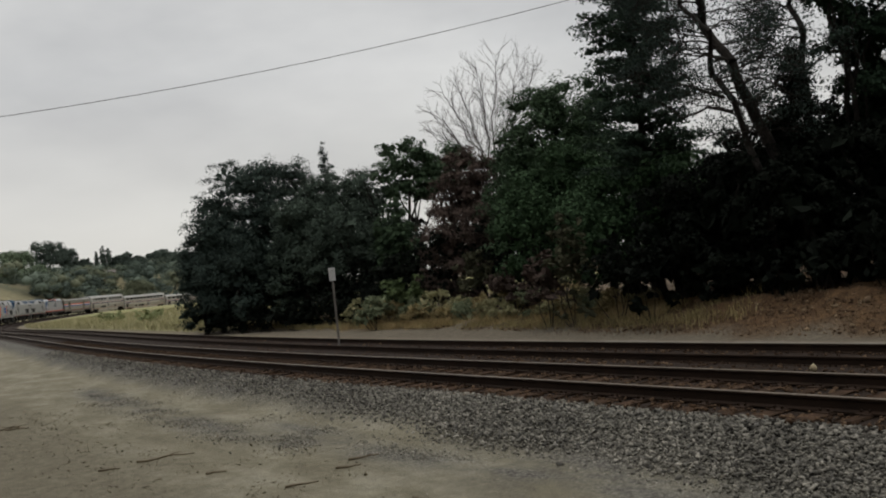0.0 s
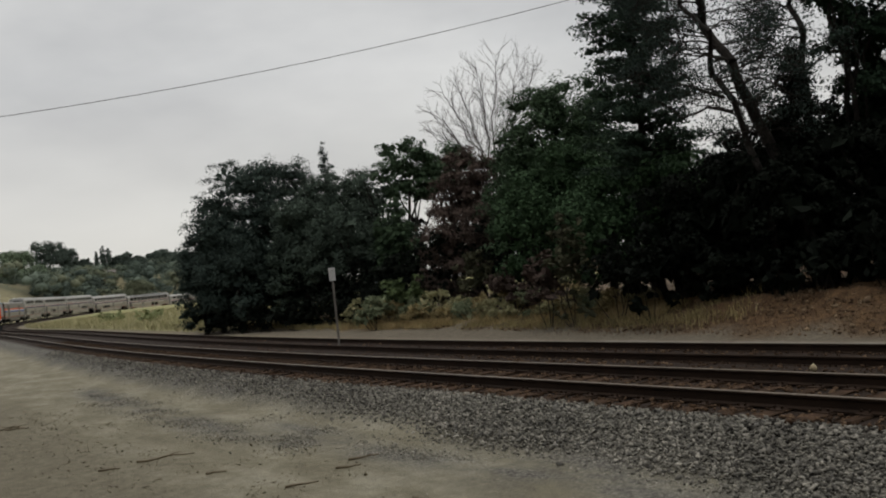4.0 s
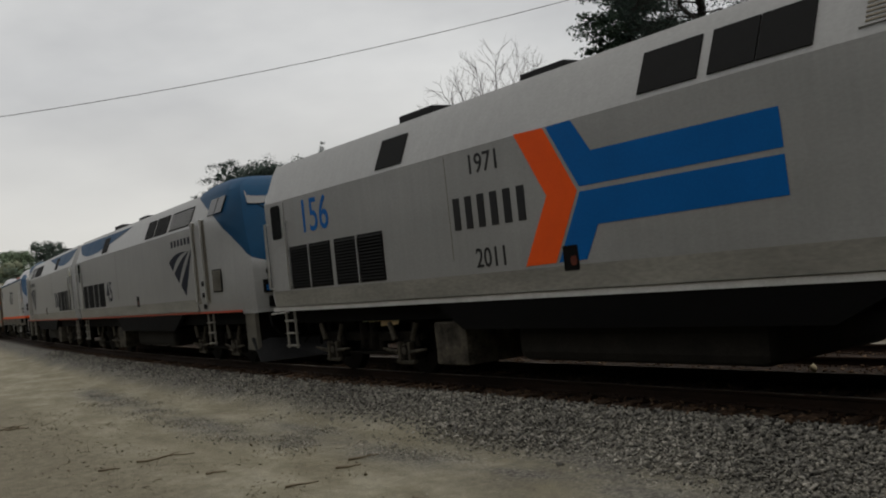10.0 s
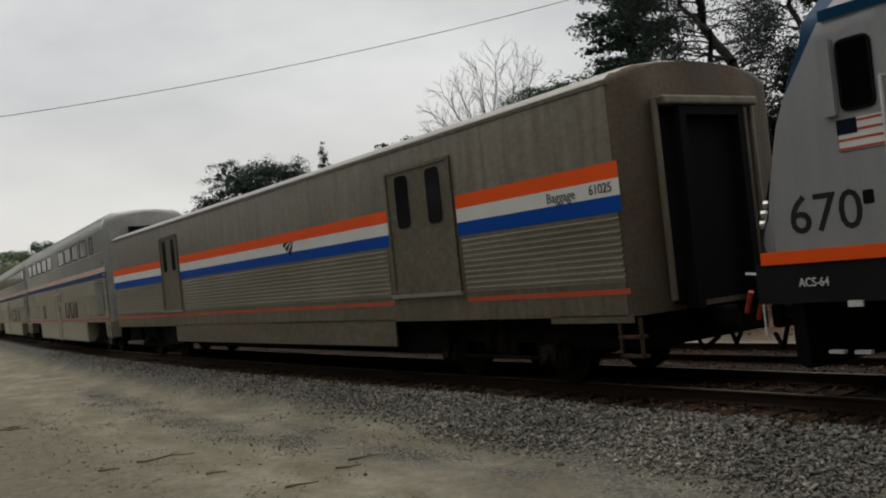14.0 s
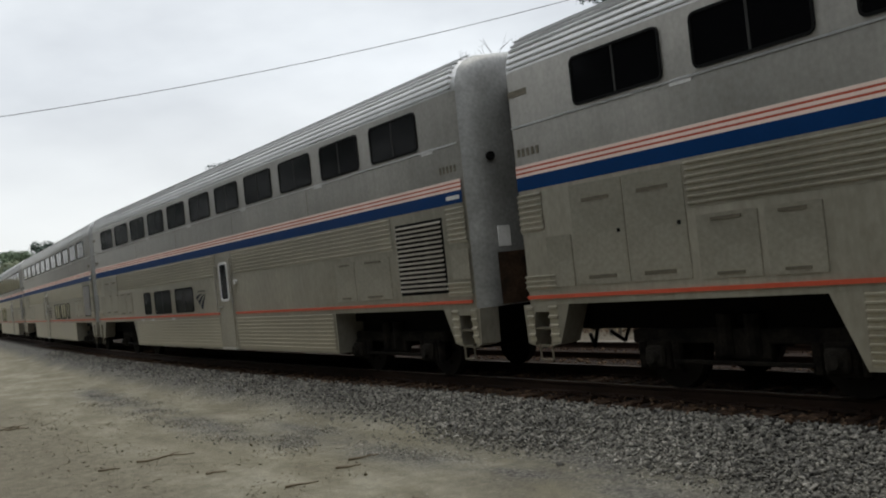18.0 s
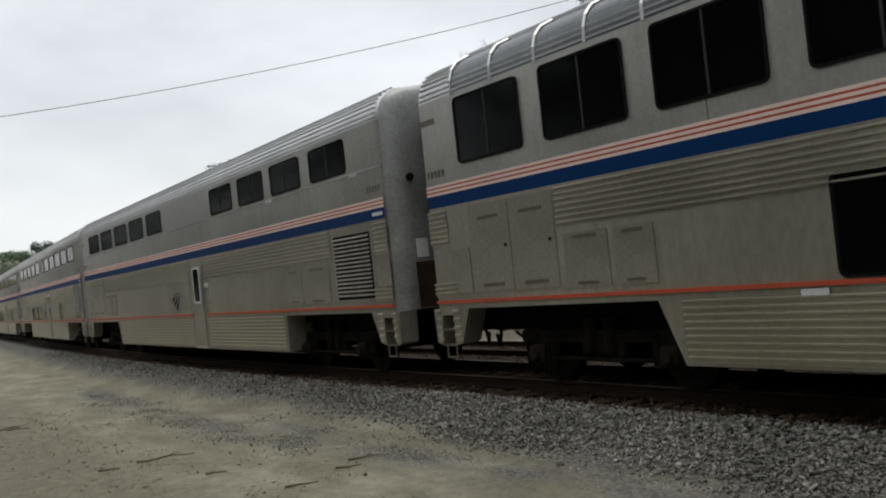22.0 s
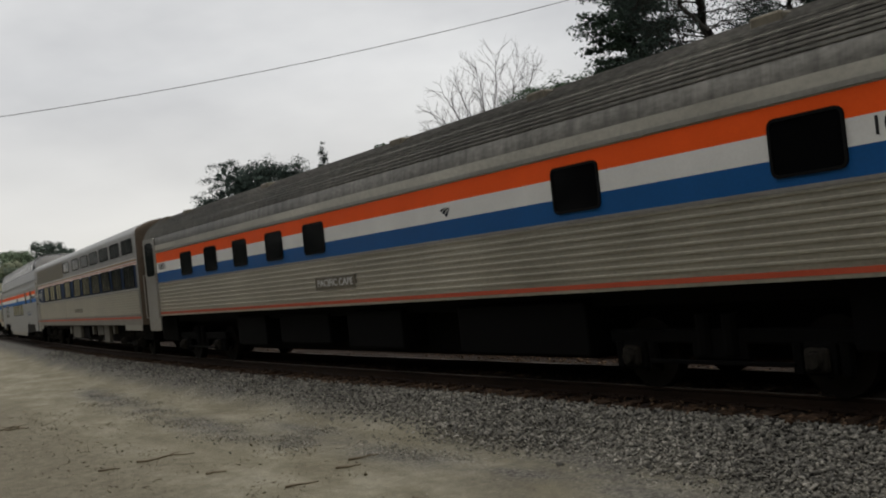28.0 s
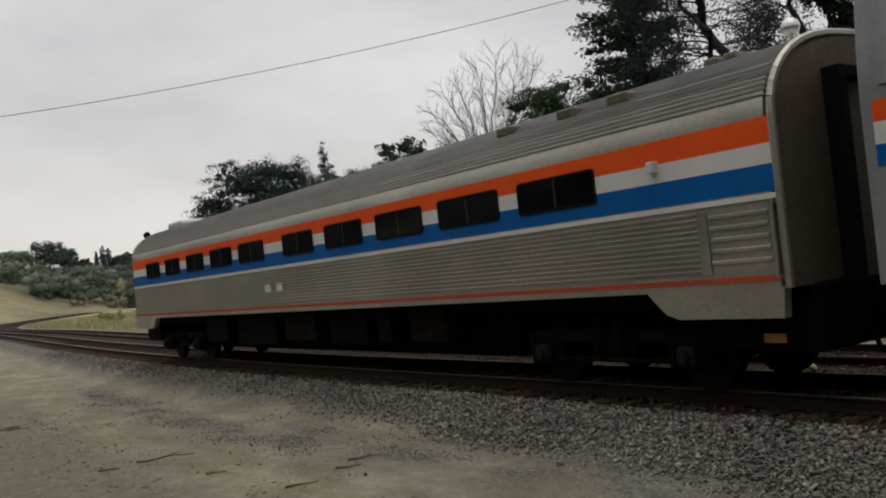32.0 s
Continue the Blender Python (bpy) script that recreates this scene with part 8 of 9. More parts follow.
def view_sleeper():
    W = 1.53
    e = round_car("sleeping_car", 220.22, "steel sleeping car with two window rows and navy band", W, 4.0, 4.44, 1.08, 12.72, "steel_mid", "steel_end", "end_grime")
    pos = [(-9.16, -7.56), (-7.14, -5.62), (-5.12, -3.6), (-2.42, -0.84), (0.13, 1.74), (2.27, 3.87), (4.36, 5.98), (6.42, 8.02), (8.42, 10.0), (10.42, 12.02)]
    for s in SIDES:
        plate("navy_band", e, -11.55, 12.3, 2.26, 3.0, W, s, "navy_dark", 0.006)
        for z0, z1, m in ((3.005, 3.055, "stripe_pink"), (3.055, 3.080, "stripe_brick"), (3.080, 3.115, "stripe_pink"), (3.150, 3.180, "stone_gold"), (3.20, 3.222, "stripe_white")):
            plate("thin_stripe", e, -11.55, 12.45, z0, z1, W, s, m, 0.006)
        for i, (a, b) in enumerate(pos):
            window(e, a, b, 2.29, 3.02, W + 0.006, s, 2 if b - a > 1 else 1, 0.08)
            if i >= 3:
                window(e, a + 0.05, b - 0.02, 3.41, 3.88, W, s, 2 if b - a > 1 else 1, 0.07)
            plate("reflector", e, a - 0.30, a - 0.04, 3.0, 3.06, W + 0.008, s, "label_white", 0.005)
        plate("upper_panel", e, -11.4, -2.6, 3.25, 3.94, W, s, "steel_dark", 0.008)
        plate("sill_rail", e, -11.5, 12.4, 2.21, 2.26, W, s, "steel_roof", 0.03)
        flutes(e, -11.4, 12.4, 1.42, 2.18, W, s, 9, "steel_shiny")
        plate("red_line", e, -11.5, 12.4, 1.28, 1.345, W, s, "stripe_red", 0.012)
        dr = plate("vestibule_door", e, -12.4, -11.62, 0.78, 3.56, W, s, "steel_warm", 0.024, 0.06, "steel vestibule door with white-framed window")
        part_me("door_window", ring_me(0.6, 0.92, 0.06, 0.02, "label_white", 0.12), dr, "", pose(0, 0.88, 0.02))
        part_me("door_glass", plate_me(0.5, 0.82, 0.006, "glass_dark", 0.09), dr, "", pose(0, 0.88, 0.024))
        part_me("door_stripe", plate_me(0.78, 0.05, 0.004, "stripe_red"), dr, "", pose(0, -0.86, 0.024))
        part_me("kick_joint", plate_me(0.78, 0.018, 0.004, "steel_dark"), dr, "", pose(0, -0.78, 0.024))
        part_me("door_lock", plate_me(0.06, 0.09, 0.02, "rubber", 0.02), dr, "", pose(0.0, 0.08, 0.024))
        part_me("door_handle", plate_me(0.10, 0.20, 0.012, "steel_dark", 0.03), dr, "", pose(-0.28, 0.05, 0.024))
        plate("navy_end", e, -12.54, -12.43, 2.26, 3.0, W, s, "navy_dark", 0.006)
        for z0, z1, m in ((3.005, 3.055, "stripe_pink"), (3.055, 3.080, "stripe_brick"), (3.080, 3.115, "stripe_pink")):
            plate("stripe_end", e, -12.54, -12.43, z0, z1, W, s, m, 0.006)
        swoosh(e, -10.3, 2.62, 0.82, W + 0.008, s, "label_white")
        bars(e, -10.55, -9.95, 2.84, 2.90, W + 0.008, s, "label_white", 6, "wordmark")
        writing(e, "Sleeping Car", -11.2, 2.33, 0.11, W + 0.008, s, "label_white", 0.48)
        ind = plate("indicator", e, -11.2, -10.82, 2.52, 2.76, W + 0.006, s, "steel_roof", 0.008, 0.03)
        part_me("indicator_glass", plate_me(0.22, 0.11, 0.006, "glass_dark", 0.04), ind, "", pose(0, 0, 0.008))
        bars(e, 0.0, 1.9, 1.62, 1.78, W + 0.026, s, "steel_dark", 10, "name_board")
        for x in (-0.2, -2.6):
            plate("panel_joint", e, x, x + 0.03, 1.3, 2.2, W + 0.024, s, "steel_dark", 0.004)
        plate("corner_skirt", e, 9.9, 12.4, 0.9, 1.1, W - 0.02, s, "steel_warm", 0.02)
        plate("corner_skirt", e, -12.4, -10.8, 0.9, 1.1, W - 0.02, s, "steel_warm", 0.02)
        for x0, x1, z0, z1 in ((5.5, 6.42, 0.42, 1.08), (-1.7, 0.2, 0.54, 1.05), (3.0, 3.3, 0.7, 1.02), (4.2, 4.5, 0.68, 1.04), (4.65, 4.9, 0.7, 1.04), (5.0, 5.25, 0.7, 1.04), (-2.6, -2.2, 0.7, 1.03), (7.2, 7.5, 0.75, 1.05)):
            plate("underfloor_box", e, x0, x1, z0, z1, 1.32, s, "tan_box", 0.12, 0.02)
    for d in (-1, 1):
        truck(e, d * 9.07, 2.6, 0.46)
    under_boxes(e, [(-5.0, 7.6, 0.72, 1.05, 1.0, None), (0.3, 1.5, 0.55, 1.02, 1.3, None)])


view_sleeper()


def dome_car():
    W = 1.53
    e = thing("dome_lounge_car", pose(0, 0, 0), "grey dome lounge car with full-length curved glass roof", "train car")
    half = [(W, 1.25), (W, 3.1), (W - 0.03, 3.6), (W - 0.10, 4.18), (1.2, 4.2), (0, 4.22)]
    bm = bmesh.new()
    extrude(bm, mirror_prof(half), -12.72, 12.74)
    bmesh.ops.recalc_face_normals(bm, faces=bm.faces)
    auto_smooth(part("body", bm, M["paint_grey"], e, "smooth grey painted body"), 30)
    bm = bmesh.new()
    prof = [(-7.0, 1.255), (6.7, 1.255), (6.3, 0.64), (-6.5, 0.64)]
    for s in SIDES:
        a = [bm.verts.new((x, s * W, z)) for x, z in prof]
        b = [bm.verts.new((x, s * 0.2, z)) for x, z in prof]
        for i in range(4):
            bm.faces.new((a[i], a[(i + 1) % 4], b[(i + 1) % 4], b[i]))
        bm.faces.new(a)
    bmesh.ops.recalc_face_normals(bm, faces=bm.faces)
    part("belly", bm, M["paint_grey"], e)
    # glass dome: ribs and curved panes
    arc = [(W - 0.09, 4.19), (W - 0.11, 4.46), (W - 0.22, 4.70), (W - 0.50, 4.87), (0.55, 4.95), (0.0, 4.97)]
    n = 15
    xs = [-11.6 + i * (11.6 + 11.5) / n for i in range(n + 1)]
    for i in range(n):
        x0, x1 = xs[i] + 0.03, xs[i + 1] - 0.03
        for s in SIDES:
            verts = [(x, s * y, z) for x in (x0, x1) for y, z in arc]
            m_ = len(arc)
            f = [(j, j + 1, j + m_ + 1, j + m_) for j in range(m_ - 1)]
            part_me("dome_pane", mesh_of("dome_pane", verts, f, M["glass_dome"], True), e, "curved smoky glass pane" if i == 0 else "")
    for i in range(n + 1):
        bm = bmesh.new()
        for s in SIDES:
            for (ya, za), (yb, zb) in zip(arc[:-1], arc[1:]):
                cyl(bm, (xs[i], s * (ya + 0.005), za), (xs[i], s * (yb + 0.005), zb + 0.008), 0.028, seg=6)
        part("dome_rib", bm, M["steel_end"], e)
    # dark strip over each pane's foot imitates the glass where no sky reflects
    for i in range(n):
        for s in SIDES:
            low = [(W - 0.084, 4.20), (W - 0.100, 4.40)]
            verts = [(x, s * y, z) for x in (xs[i] + 0.05, xs[i + 1] - 0.05) for y, z in low]
            part_me("pane_dark_strip", mesh_of("pane_dark_strip", verts, [(0, 1, 3, 2)], M["glass_dark"]), e)
    for d in (-1, 1):
        x0, x1 = (11.5, 12.25) if d > 0 else (-11.6, -12.35)
        bm = bmesh.new()
        full = [(-y, z) for y, z in arc] + [(y, z) for y, z in reversed(arc) if y > 0]
        r0 = [(x0, y, z) for y, z in full]
        r1 = [(x1 - (x1 - x0) * 0.7 * (z - 4.19) / 0.78, y * 0.96, 4.19 + (z - 4.19) * 0.86) for y, z in full]
        loft(bm, [r0, r1])
        auto_smooth(part("dome_end", bm, M["glass_dome"], e), 40)
        end_door(e, d, d * 12.74 if d > 0 else -12.72, 1.1, 3.7)
        coupler(e, d * 12.3, d * 0.6)
        truck(e, d * 8.9, 2.6, 0.46, "truck", "dark_under")
        for s in SIDES:
            lo, hi = sorted((d * 10.95, d * 12.5))
            plate("corner_skirt", e, lo, hi, 0.78, 1.27, W - 0.02, s, "paint_grey", 0.02)
            plate("truck_arch", e, min(d * 6.6, d * 11.0), max(d * 6.6, d * 11.0), 1.13, 1.27, W - 0.01, s, "paint_grey", 0.01)
            for x in (7.6, 9.7):
                plate("truck_arch_slot", e, min(d * x, d * (x + 0.25)), max(d * x, d * (x + 0.25)), 1.15, 1.24, W + 0.002, s, "rubber", 0.004)
    for s in SIDES:
        tri_stripe(e, -12.6, 12.5, 3.04, (0, 0.21, 0.43, 0.64), W, s, [])
        for a, b in ((9.55, 10.2), (6.5, 7.15)):
            window(e, a, b, 2.36, 3.05, W + 0.006, s, 1, 0.06)
        for a, b in ((3.05, 4.27), (1.25, 2.5), (-0.56, 0.72), (-2.32, -1.07)):
            window(e, a, b, 1.70, 2.39, W, s, 1, 0.10)
        for x0, x1, z, h in ((-12.5, 12.4, 3.18, 0.03), (-12.5, -2.6, 2.12, 0.025), (4.5, 12.4, 2.12, 0.025), (-12.5, 12.4, 1.37, 0.035)):
            plate("moulding", e, x0, x1, z, z + h, W, s, "paint_grey", 0.022)
        for i in range(5):
            plate("moulding", e, -12.3, 12.3, 3.42 + i * 0.05, 3.445 + i * 0.05, W - 0.03, s, "paint_grey", 0.018)
        writing(e, "Dome Lounge 10031", 11.35, 2.70, 0.22, W + 0.006, s, "ink", 2.1)
        nb = plate("name_board", e, 7.33, 9.25, 1.68, 1.89, W, s, "stripe_navy", 0.008)
        part_me("lettering", text_me("OCEAN VIEW", 0.19, "label_white", 1.7), nb, "", pose(0, 0, 0.009))
        bars(e, 0.55, 1.45, 2.62, 2.80, W + 0.006, s, "ink", 9, "wordmark")
        plate("equipment_door", e, 5.6, 6.6, 1.48, 2.08, W, s, "paint_grey", 0.014, 0.03)
        plate("equipment_door", e, -11.9, -9.3, 1.5, 2.2, W, s, "paint_grey", 0.014, 0.02)
        for i in range(3):
            for j in range(3):
                plate("vent_panel", e, -8.9 + i * 0.48, -8.62 + i * 0.48, 1.60 + j * 0.34, 1.84 + j * 0.34, W + 0.007, s, "steel_dark", 0.01)
        louvre(e, -7.12, -6.65, 1.66, 2.58, W + 0.007, s, 12, "rubber", "paint_grey")
        plate("hatch", e, -6.36, -6.08, 0.92, 1.22, W, s, "rubber", 0.006)
        plate("rocker", e, -5.6, 5.5, 0.42, 0.66, W - 0.05, s, "steel_warm", 0.03)
        plate("handle", e, 11.3, 12.0, 1.72, 1.76, W, s, "steel_warm", 0.04)
        bm = bmesh.new()
        cyl(bm, (12.72, s * 1.2, 3.3), (12.86, s * 1.2, 3.3), 0.09, 0.07, 10)
        part("marker_lamp", bm, M["dark_under"], e)
    bm = bmesh.new()
    box(bm, -12.3, 12.2, -1.15, 1.15, 0.98, 1.26)
    box(bm, -6.3, 6.0, -1.3, 1.3, 0.42, 0.66)
    part("underframe", bm, M["dark_under"], e)
    train.append((e, 246.12, 8.9, False))


dome_car()


def tail_car():
    W = 1.52
    e = round_car("observation_car", 272.02, "ribbed stainless car with a rounded windowed tail end", W, 3.12, 4.02, 1.28, 12.3, "steel_shiny", "steel_shiny", "end_grime")
    wins = [(7.9, 9.52), (5.8, 7.43), (3.73, 5.3), (1.66, 3.2), (-0.4, 1.1), (-3.0, -1.47), (-4.98, -3.46), (-6.88, -5.5), (-8.78, -7.48), (-10.68, -9.34)]
    for s in SIDES:
        tri_stripe(e, -12.2, 12.28, 3.10, (0, 0.28, 0.50, 0.79), W, s, [])
        for a, b in wins:
            window(e, a, b, 2.48, 2.94, W + 0.006, s, 2, 0.06)
        plate("window_rail", e, -12.2, 12.3, 2.23, 2.29, W, s, "stripe_white", 0.03)
        flutes(e, -12.2, 11.15, 1.46, 2.18, W, s, 11, "steel_shiny")
        flutes(e, 11.3, 12.1, 1.50, 2.14, W, s, 5, "steel_shiny")
        plate("vent_frame", e, 11.15, 11.28, 1.46, 2.18, W, s, "steel_warm", 0.03)
        plate("red_line", e, -12.2, 12.3, 1.36, 1.42, W, s, "stripe_red", 0.010)
        for d in (-1, 1):
            bm = bmesh.new()
            pr = [(d * 10.2, 1.30), (d * 12.2, 1.30), (d * 12.16, 0.96), (d * 10.7, 0.96), (d * 10.5, 1.02), (d * 10.32, 1.18)]
            loft(bm, [[(x_, s * y_, z_) for x_, z_ in pr] for y_ in (W - 0.12, W - 0.002)])
            part("corner_skirt", bm, M["steel_shiny"], e)
        bars(e, -1.72, -0.42, 1.74, 1.92, W + 0.024, s, "label_white", 2, "name_board")
        bm = bmesh.new()
        box(bm, 10.5, 10.62, s * W - 0.1, s * W + 0.1, 2.72, 2.86, 0.02)
        part("marker_lamp", bm, M["label_white"], e)
        grab_rail(e, 12.2, 1.4, 2.2, W, s)
        plate("end_notice", e, 11.65, 11.93, 0.66, 0.76, 1.22, s, "stone_gold", 0.02)
    roof_ribs(e, W, 3.12, 4.02, 17, 14, 76, "steel_roof", -12.0, 12.2)
    for s in SIDES:
        for x in (9.6, 8.6, 7.2):
            bm = bmesh.new()
            box(bm, x, x + 0.35, s * 1.05 - 0.22, s * 1.05 + 0.22, 3.72, 3.86, 0.03)
            part("roof_hatch", bm, M["steel_dark"], e)
    bm = bmesh.new()
    cyl(bm, (11.9, -0.5, 3.94), (11.9, -0.5, 4.12), 0.04, seg=8)
    bmesh.ops.create_uvsphere(bm, u_segments=12, v_segments=8, radius=0.11, matrix=Matrix.Translation((11.9, -0.5, 4.18)))
    part("radio_dome", bm, M["steel_roof"], e)
    for x in (10.6, 10.9):
        bm = bmesh.new()
        box(bm, x, x + 0.2, -0.5, 0.5, 3.98, 4.12, 0.03)
        part("roof_box", bm, M["steel_dark"], e)
    bm = bmesh.new()
    box(bm, -11.5, -10.2, -0.5, 0.5, 3.95, 4.22, 0.08)
    part("roof_box", bm, M["steel_roof"], e)
    # bright collar round the front end
    bm = bmesh.new()
    hs = [(1.53, 1.28), (1.53, 3.12)] + [(1.53 * math.cos(i / 9 * math.pi / 2) ** 0.75 if i < 9 else 0, 3.13 + 0.91 * math.sin(i / 9 * math.pi / 2)) for i in range(1, 10)]
    for (ya, za), (yb, zb) in zip(mirror_prof(hs)[:-1], mirror_prof(hs)[1:]):
        cyl(bm, (12.28, ya, za), (12.28, yb, zb), 0.045, seg=6)
    part("end_collar", bm, M["steel_warm"], e, "dull steel collar round the car end")
    # rounded tail with big windows
    bm = bmesh.new()
    half = [(W, 1.28), (W, 3.12)] + [(W * math.cos(i / 7 * math.pi / 2) ** 0.75 if i < 7 else 0, 3.12 + 0.9 * math.sin(i / 7 * math.pi / 2)) for i in range(1, 8)]
    full = mirror_prof(half)
    loft(bm, [[(x, y * k, 1.28 + (z - 1.28) * h) for y, z in full] for x, k, h in ((-12.3, 1.0, 1.0), (-12.5, 0.96, 0.975), (-12.62, 0.84, 0.92))])
    auto_smooth(part("tail_end", bm, M["steel_shiny"], e, "rounded steel tail end"), 40)
    for y in (-0.75, 0.0, 0.75):
        part_me("tail_window", plate_me(0.66, 0.62, 0.01, "glass_dark", 0.06), e, "", Matrix.Translation((-12.62, y, 2.72)) @ pose(0, 0, 0, 90, 0, -90))
    for y in (-0.9, 0.9):
        bm = bmesh.new()
        cyl(bm, (-12.35, y, 3.75), (-12.5, y, 3.95), 0.03, seg=6)
        cyl(bm, (-12.42, y, 3.95), (-12.58, y, 3.95), 0.11, 0.09, 10)
        part("tail_lamp", bm, M["dark_under"], e)
    for d in (-1, 1):
        truck(e, d * 9.07, 2.75, 0.46, "truck", "dark_under")
    under_boxes(e, [(-6.6, -5.0, 0.55, 1.2, 1.25, None), (-4.4, -2.0, 0.5, 1.2, 1.2, None), (-1.4, 0.2, 0.6, 1.2, 1.25, "grime"), (0.8, 2.4, 0.55, 1.2, 1.2, None), (3.0, 3.5, 0.6, 1.2, 1.3, None), (4.0, 5.2, 0.6, 1.2, 1.2, "grime")])


tail_car()
# ---------------------------------------------------------------- posts, wire, litter
def marker_post():
    e = thing("marker_post", pose(-3.82, 32.0, -0.62), "thin lineside post with a small white plate", "marker post")
    bm = bmesh.new()
    box(bm, -0.035, 0.035, -0.03, 0.03, -0.2, 2.75, 0.006)
    part("post", bm, M["post_grey"], e)
    bm = bmesh.new()
    box(bm, -0.11, 0.11, -0.045, -0.032, 2.46, 2.90, 0.004)
    part("plate", bm, M["label_white"], e, "small blank white plate")
    for dz in (2.55, 2.8):
        bm = bmesh.new()
        cyl(bm, (0, -0.055, dz), (0, -0.04, dz), 0.014, seg=6)
        part("bolt", bm, M["dark_under"], e)


def overhead_wire():
    pts = []
    for i in range(61):
        f = i / 60
        x = -60 + 110 * f
        pts.append((x, 28.0, 7.72 + 0.0989 * (x + 12.68) + 0.0034 * (x + 12.68) * (x - 4.556)))
    bm = bmesh.new()
    rings = [[bm.verts.new((x, y + math.cos(a) * 0.011, z + math.sin(a) * 0.011)) for a in (0, 1.571, 3.142, 4.712)] for x, y, z in pts]
    for a, b in zip(rings[:-1], rings[1:]):
        for j in range(4):
            bm.faces.new((a[j], a[(j + 1) % 4], b[(j + 1) % 4], b[j]))
    me = bpy.data.meshes.new("overhead_wire")
    bm.to_mesh(me)
    bm.free()
    me.materials.append(M["wire"])
    tagged(new("overhead_wire", me), "thin grey cable slung over the tracks", "cable", kind="structure")


M["post_grey"] = mat("weathered_grey_post", (0.16, 0.145, 0.13), 0.85, 0, 0.3, 4, 40)
M["wire"] = mat("dull_grey_cable", (0.16, 0.16, 0.17), 0.6, 0.2, 0.2, 1, 20)
M["twig"] = mat("dry_twig_bark", (0.13, 0.10, 0.062), 0.95, 0, 0.3, 6, 40, 0.3)
M["stone_pale"] = mat("pale_yellow_stone", (0.36, 0.30, 0.19), 0.9, 0, 0.25, 12, 50, 0.3)
marker_post()
overhead_wire()


# ---------------------------------------------------------------- stones
def stone_shapes(rng, n, chips=False):
    """Angular crushed stones of about unit size: an icosahedron (chips: an octahedron) knocked out of shape."""
    out = []
    for _ in range(n):
        bm = bmesh.new()
        if chips:
            q6 = [bm.verts.new(p) for p in ((0.56, 0, 0), (0, 0.56, 0), (-0.56, 0, 0), (0, -0.56, 0), (0, 0, 0.56), (0, 0, -0.56))]
            for i in range(4):
                bm.faces.new((q6[i], q6[(i + 1) % 4], q6[4]))
                bm.faces.new((q6[(i + 1) % 4], q6[i], q6[5]))
            bm.verts.index_update()
        else:
            bmesh.ops.create_icosphere(bm, subdivisions=1, radius=0.5)
        v = np.array([tuple(q.co) for q in bm.verts])
        f = [[q.index for q in p.verts] for p in bm.faces]
        bm.free()
        v *= (1 + rng.normal(scale=0.20, size=(len(v), 1)))
        v *= np.array([1.25, 0.95, 0.72]) * rng.uniform(0.8, 1.2, 3)
        for _k in range(4):
            d = rng.normal(size=3)
            d /= np.linalg.norm(d)
            over = np.maximum(0, v @ d - 0.27)
            v -= over[:, None] * d
        out.append((v, np.array(f)))
    return out


def turn_matrices(rng, n):
    q = rng.normal(size=(n, 4))
    q /= np.linalg.norm(q, axis=1)[:, None]
    w, x, y, z = q.T
    return np.stack([np.stack([1 - 2 * (y * y + z * z), 2 * (x * y - z * w), 2 * (x * z + y * w)], -1),
                     np.stack([2 * (x * y + z * w), 1 - 2 * (x * x + z * z), 2 * (y * z - x * w)], -1),
                     np.stack([2 * (x * z - y * w), 2 * (y * z + x * w), 1 - 2 * (x * x + y * y)], -1)], 1)


def strewn(name, s, l, size, shapes, rng, material, label, sink=0.15, parent=None):
    X, Y, _ = line(s, l)
    Z = ground_z(s, l) + size * (0.25 - sink) + 0.012
    R = turn_matrices(rng, len(s))
    k = rng.integers(len(shapes), size=len(s))
    vs, fs, base = [], [], 0
    for i, (v, f) in enumerate(shapes):
        m = k == i
        co = np.einsum("nij,vj->nvi", R[m], v) * size[m][:, None, None]
        co[:, :, 2] *= 0.8
        co += np.stack([X[m], Y[m], Z[m]], -1)[:, None, :]
        vs.append(co.reshape(-1, 3))
        fs.append((f[None] + (base + len(v) * np.arange(m.sum()))[:, None, None]).reshape(-1, 3))
        base += len(v) * int(m.sum())
    co, tri = np.concatenate(vs), np.concatenate(fs)
    me = bpy.data.meshes.new(name)
    me.vertices.add(len(co))
    me.vertices.foreach_set("co", co.astype(np.float32).ravel())
    me.loops.add(len(tri) * 3)
    me.loops.foreach_set("vertex_index", tri.astype(np.int32).ravel())
    me.polygons.add(len(tri))
    me.polygons.foreach_set("loop_start", np.arange(0, len(tri) * 3, 3, dtype=np.int32))
    me.polygons.foreach_set("loop_total", np.full(len(tri), 3, dtype=np.int32))
    me.materials.append(material)
    me.update(calc_edges=True)
    return tagged(new(name, me), label, "gravel", kind="stuff")


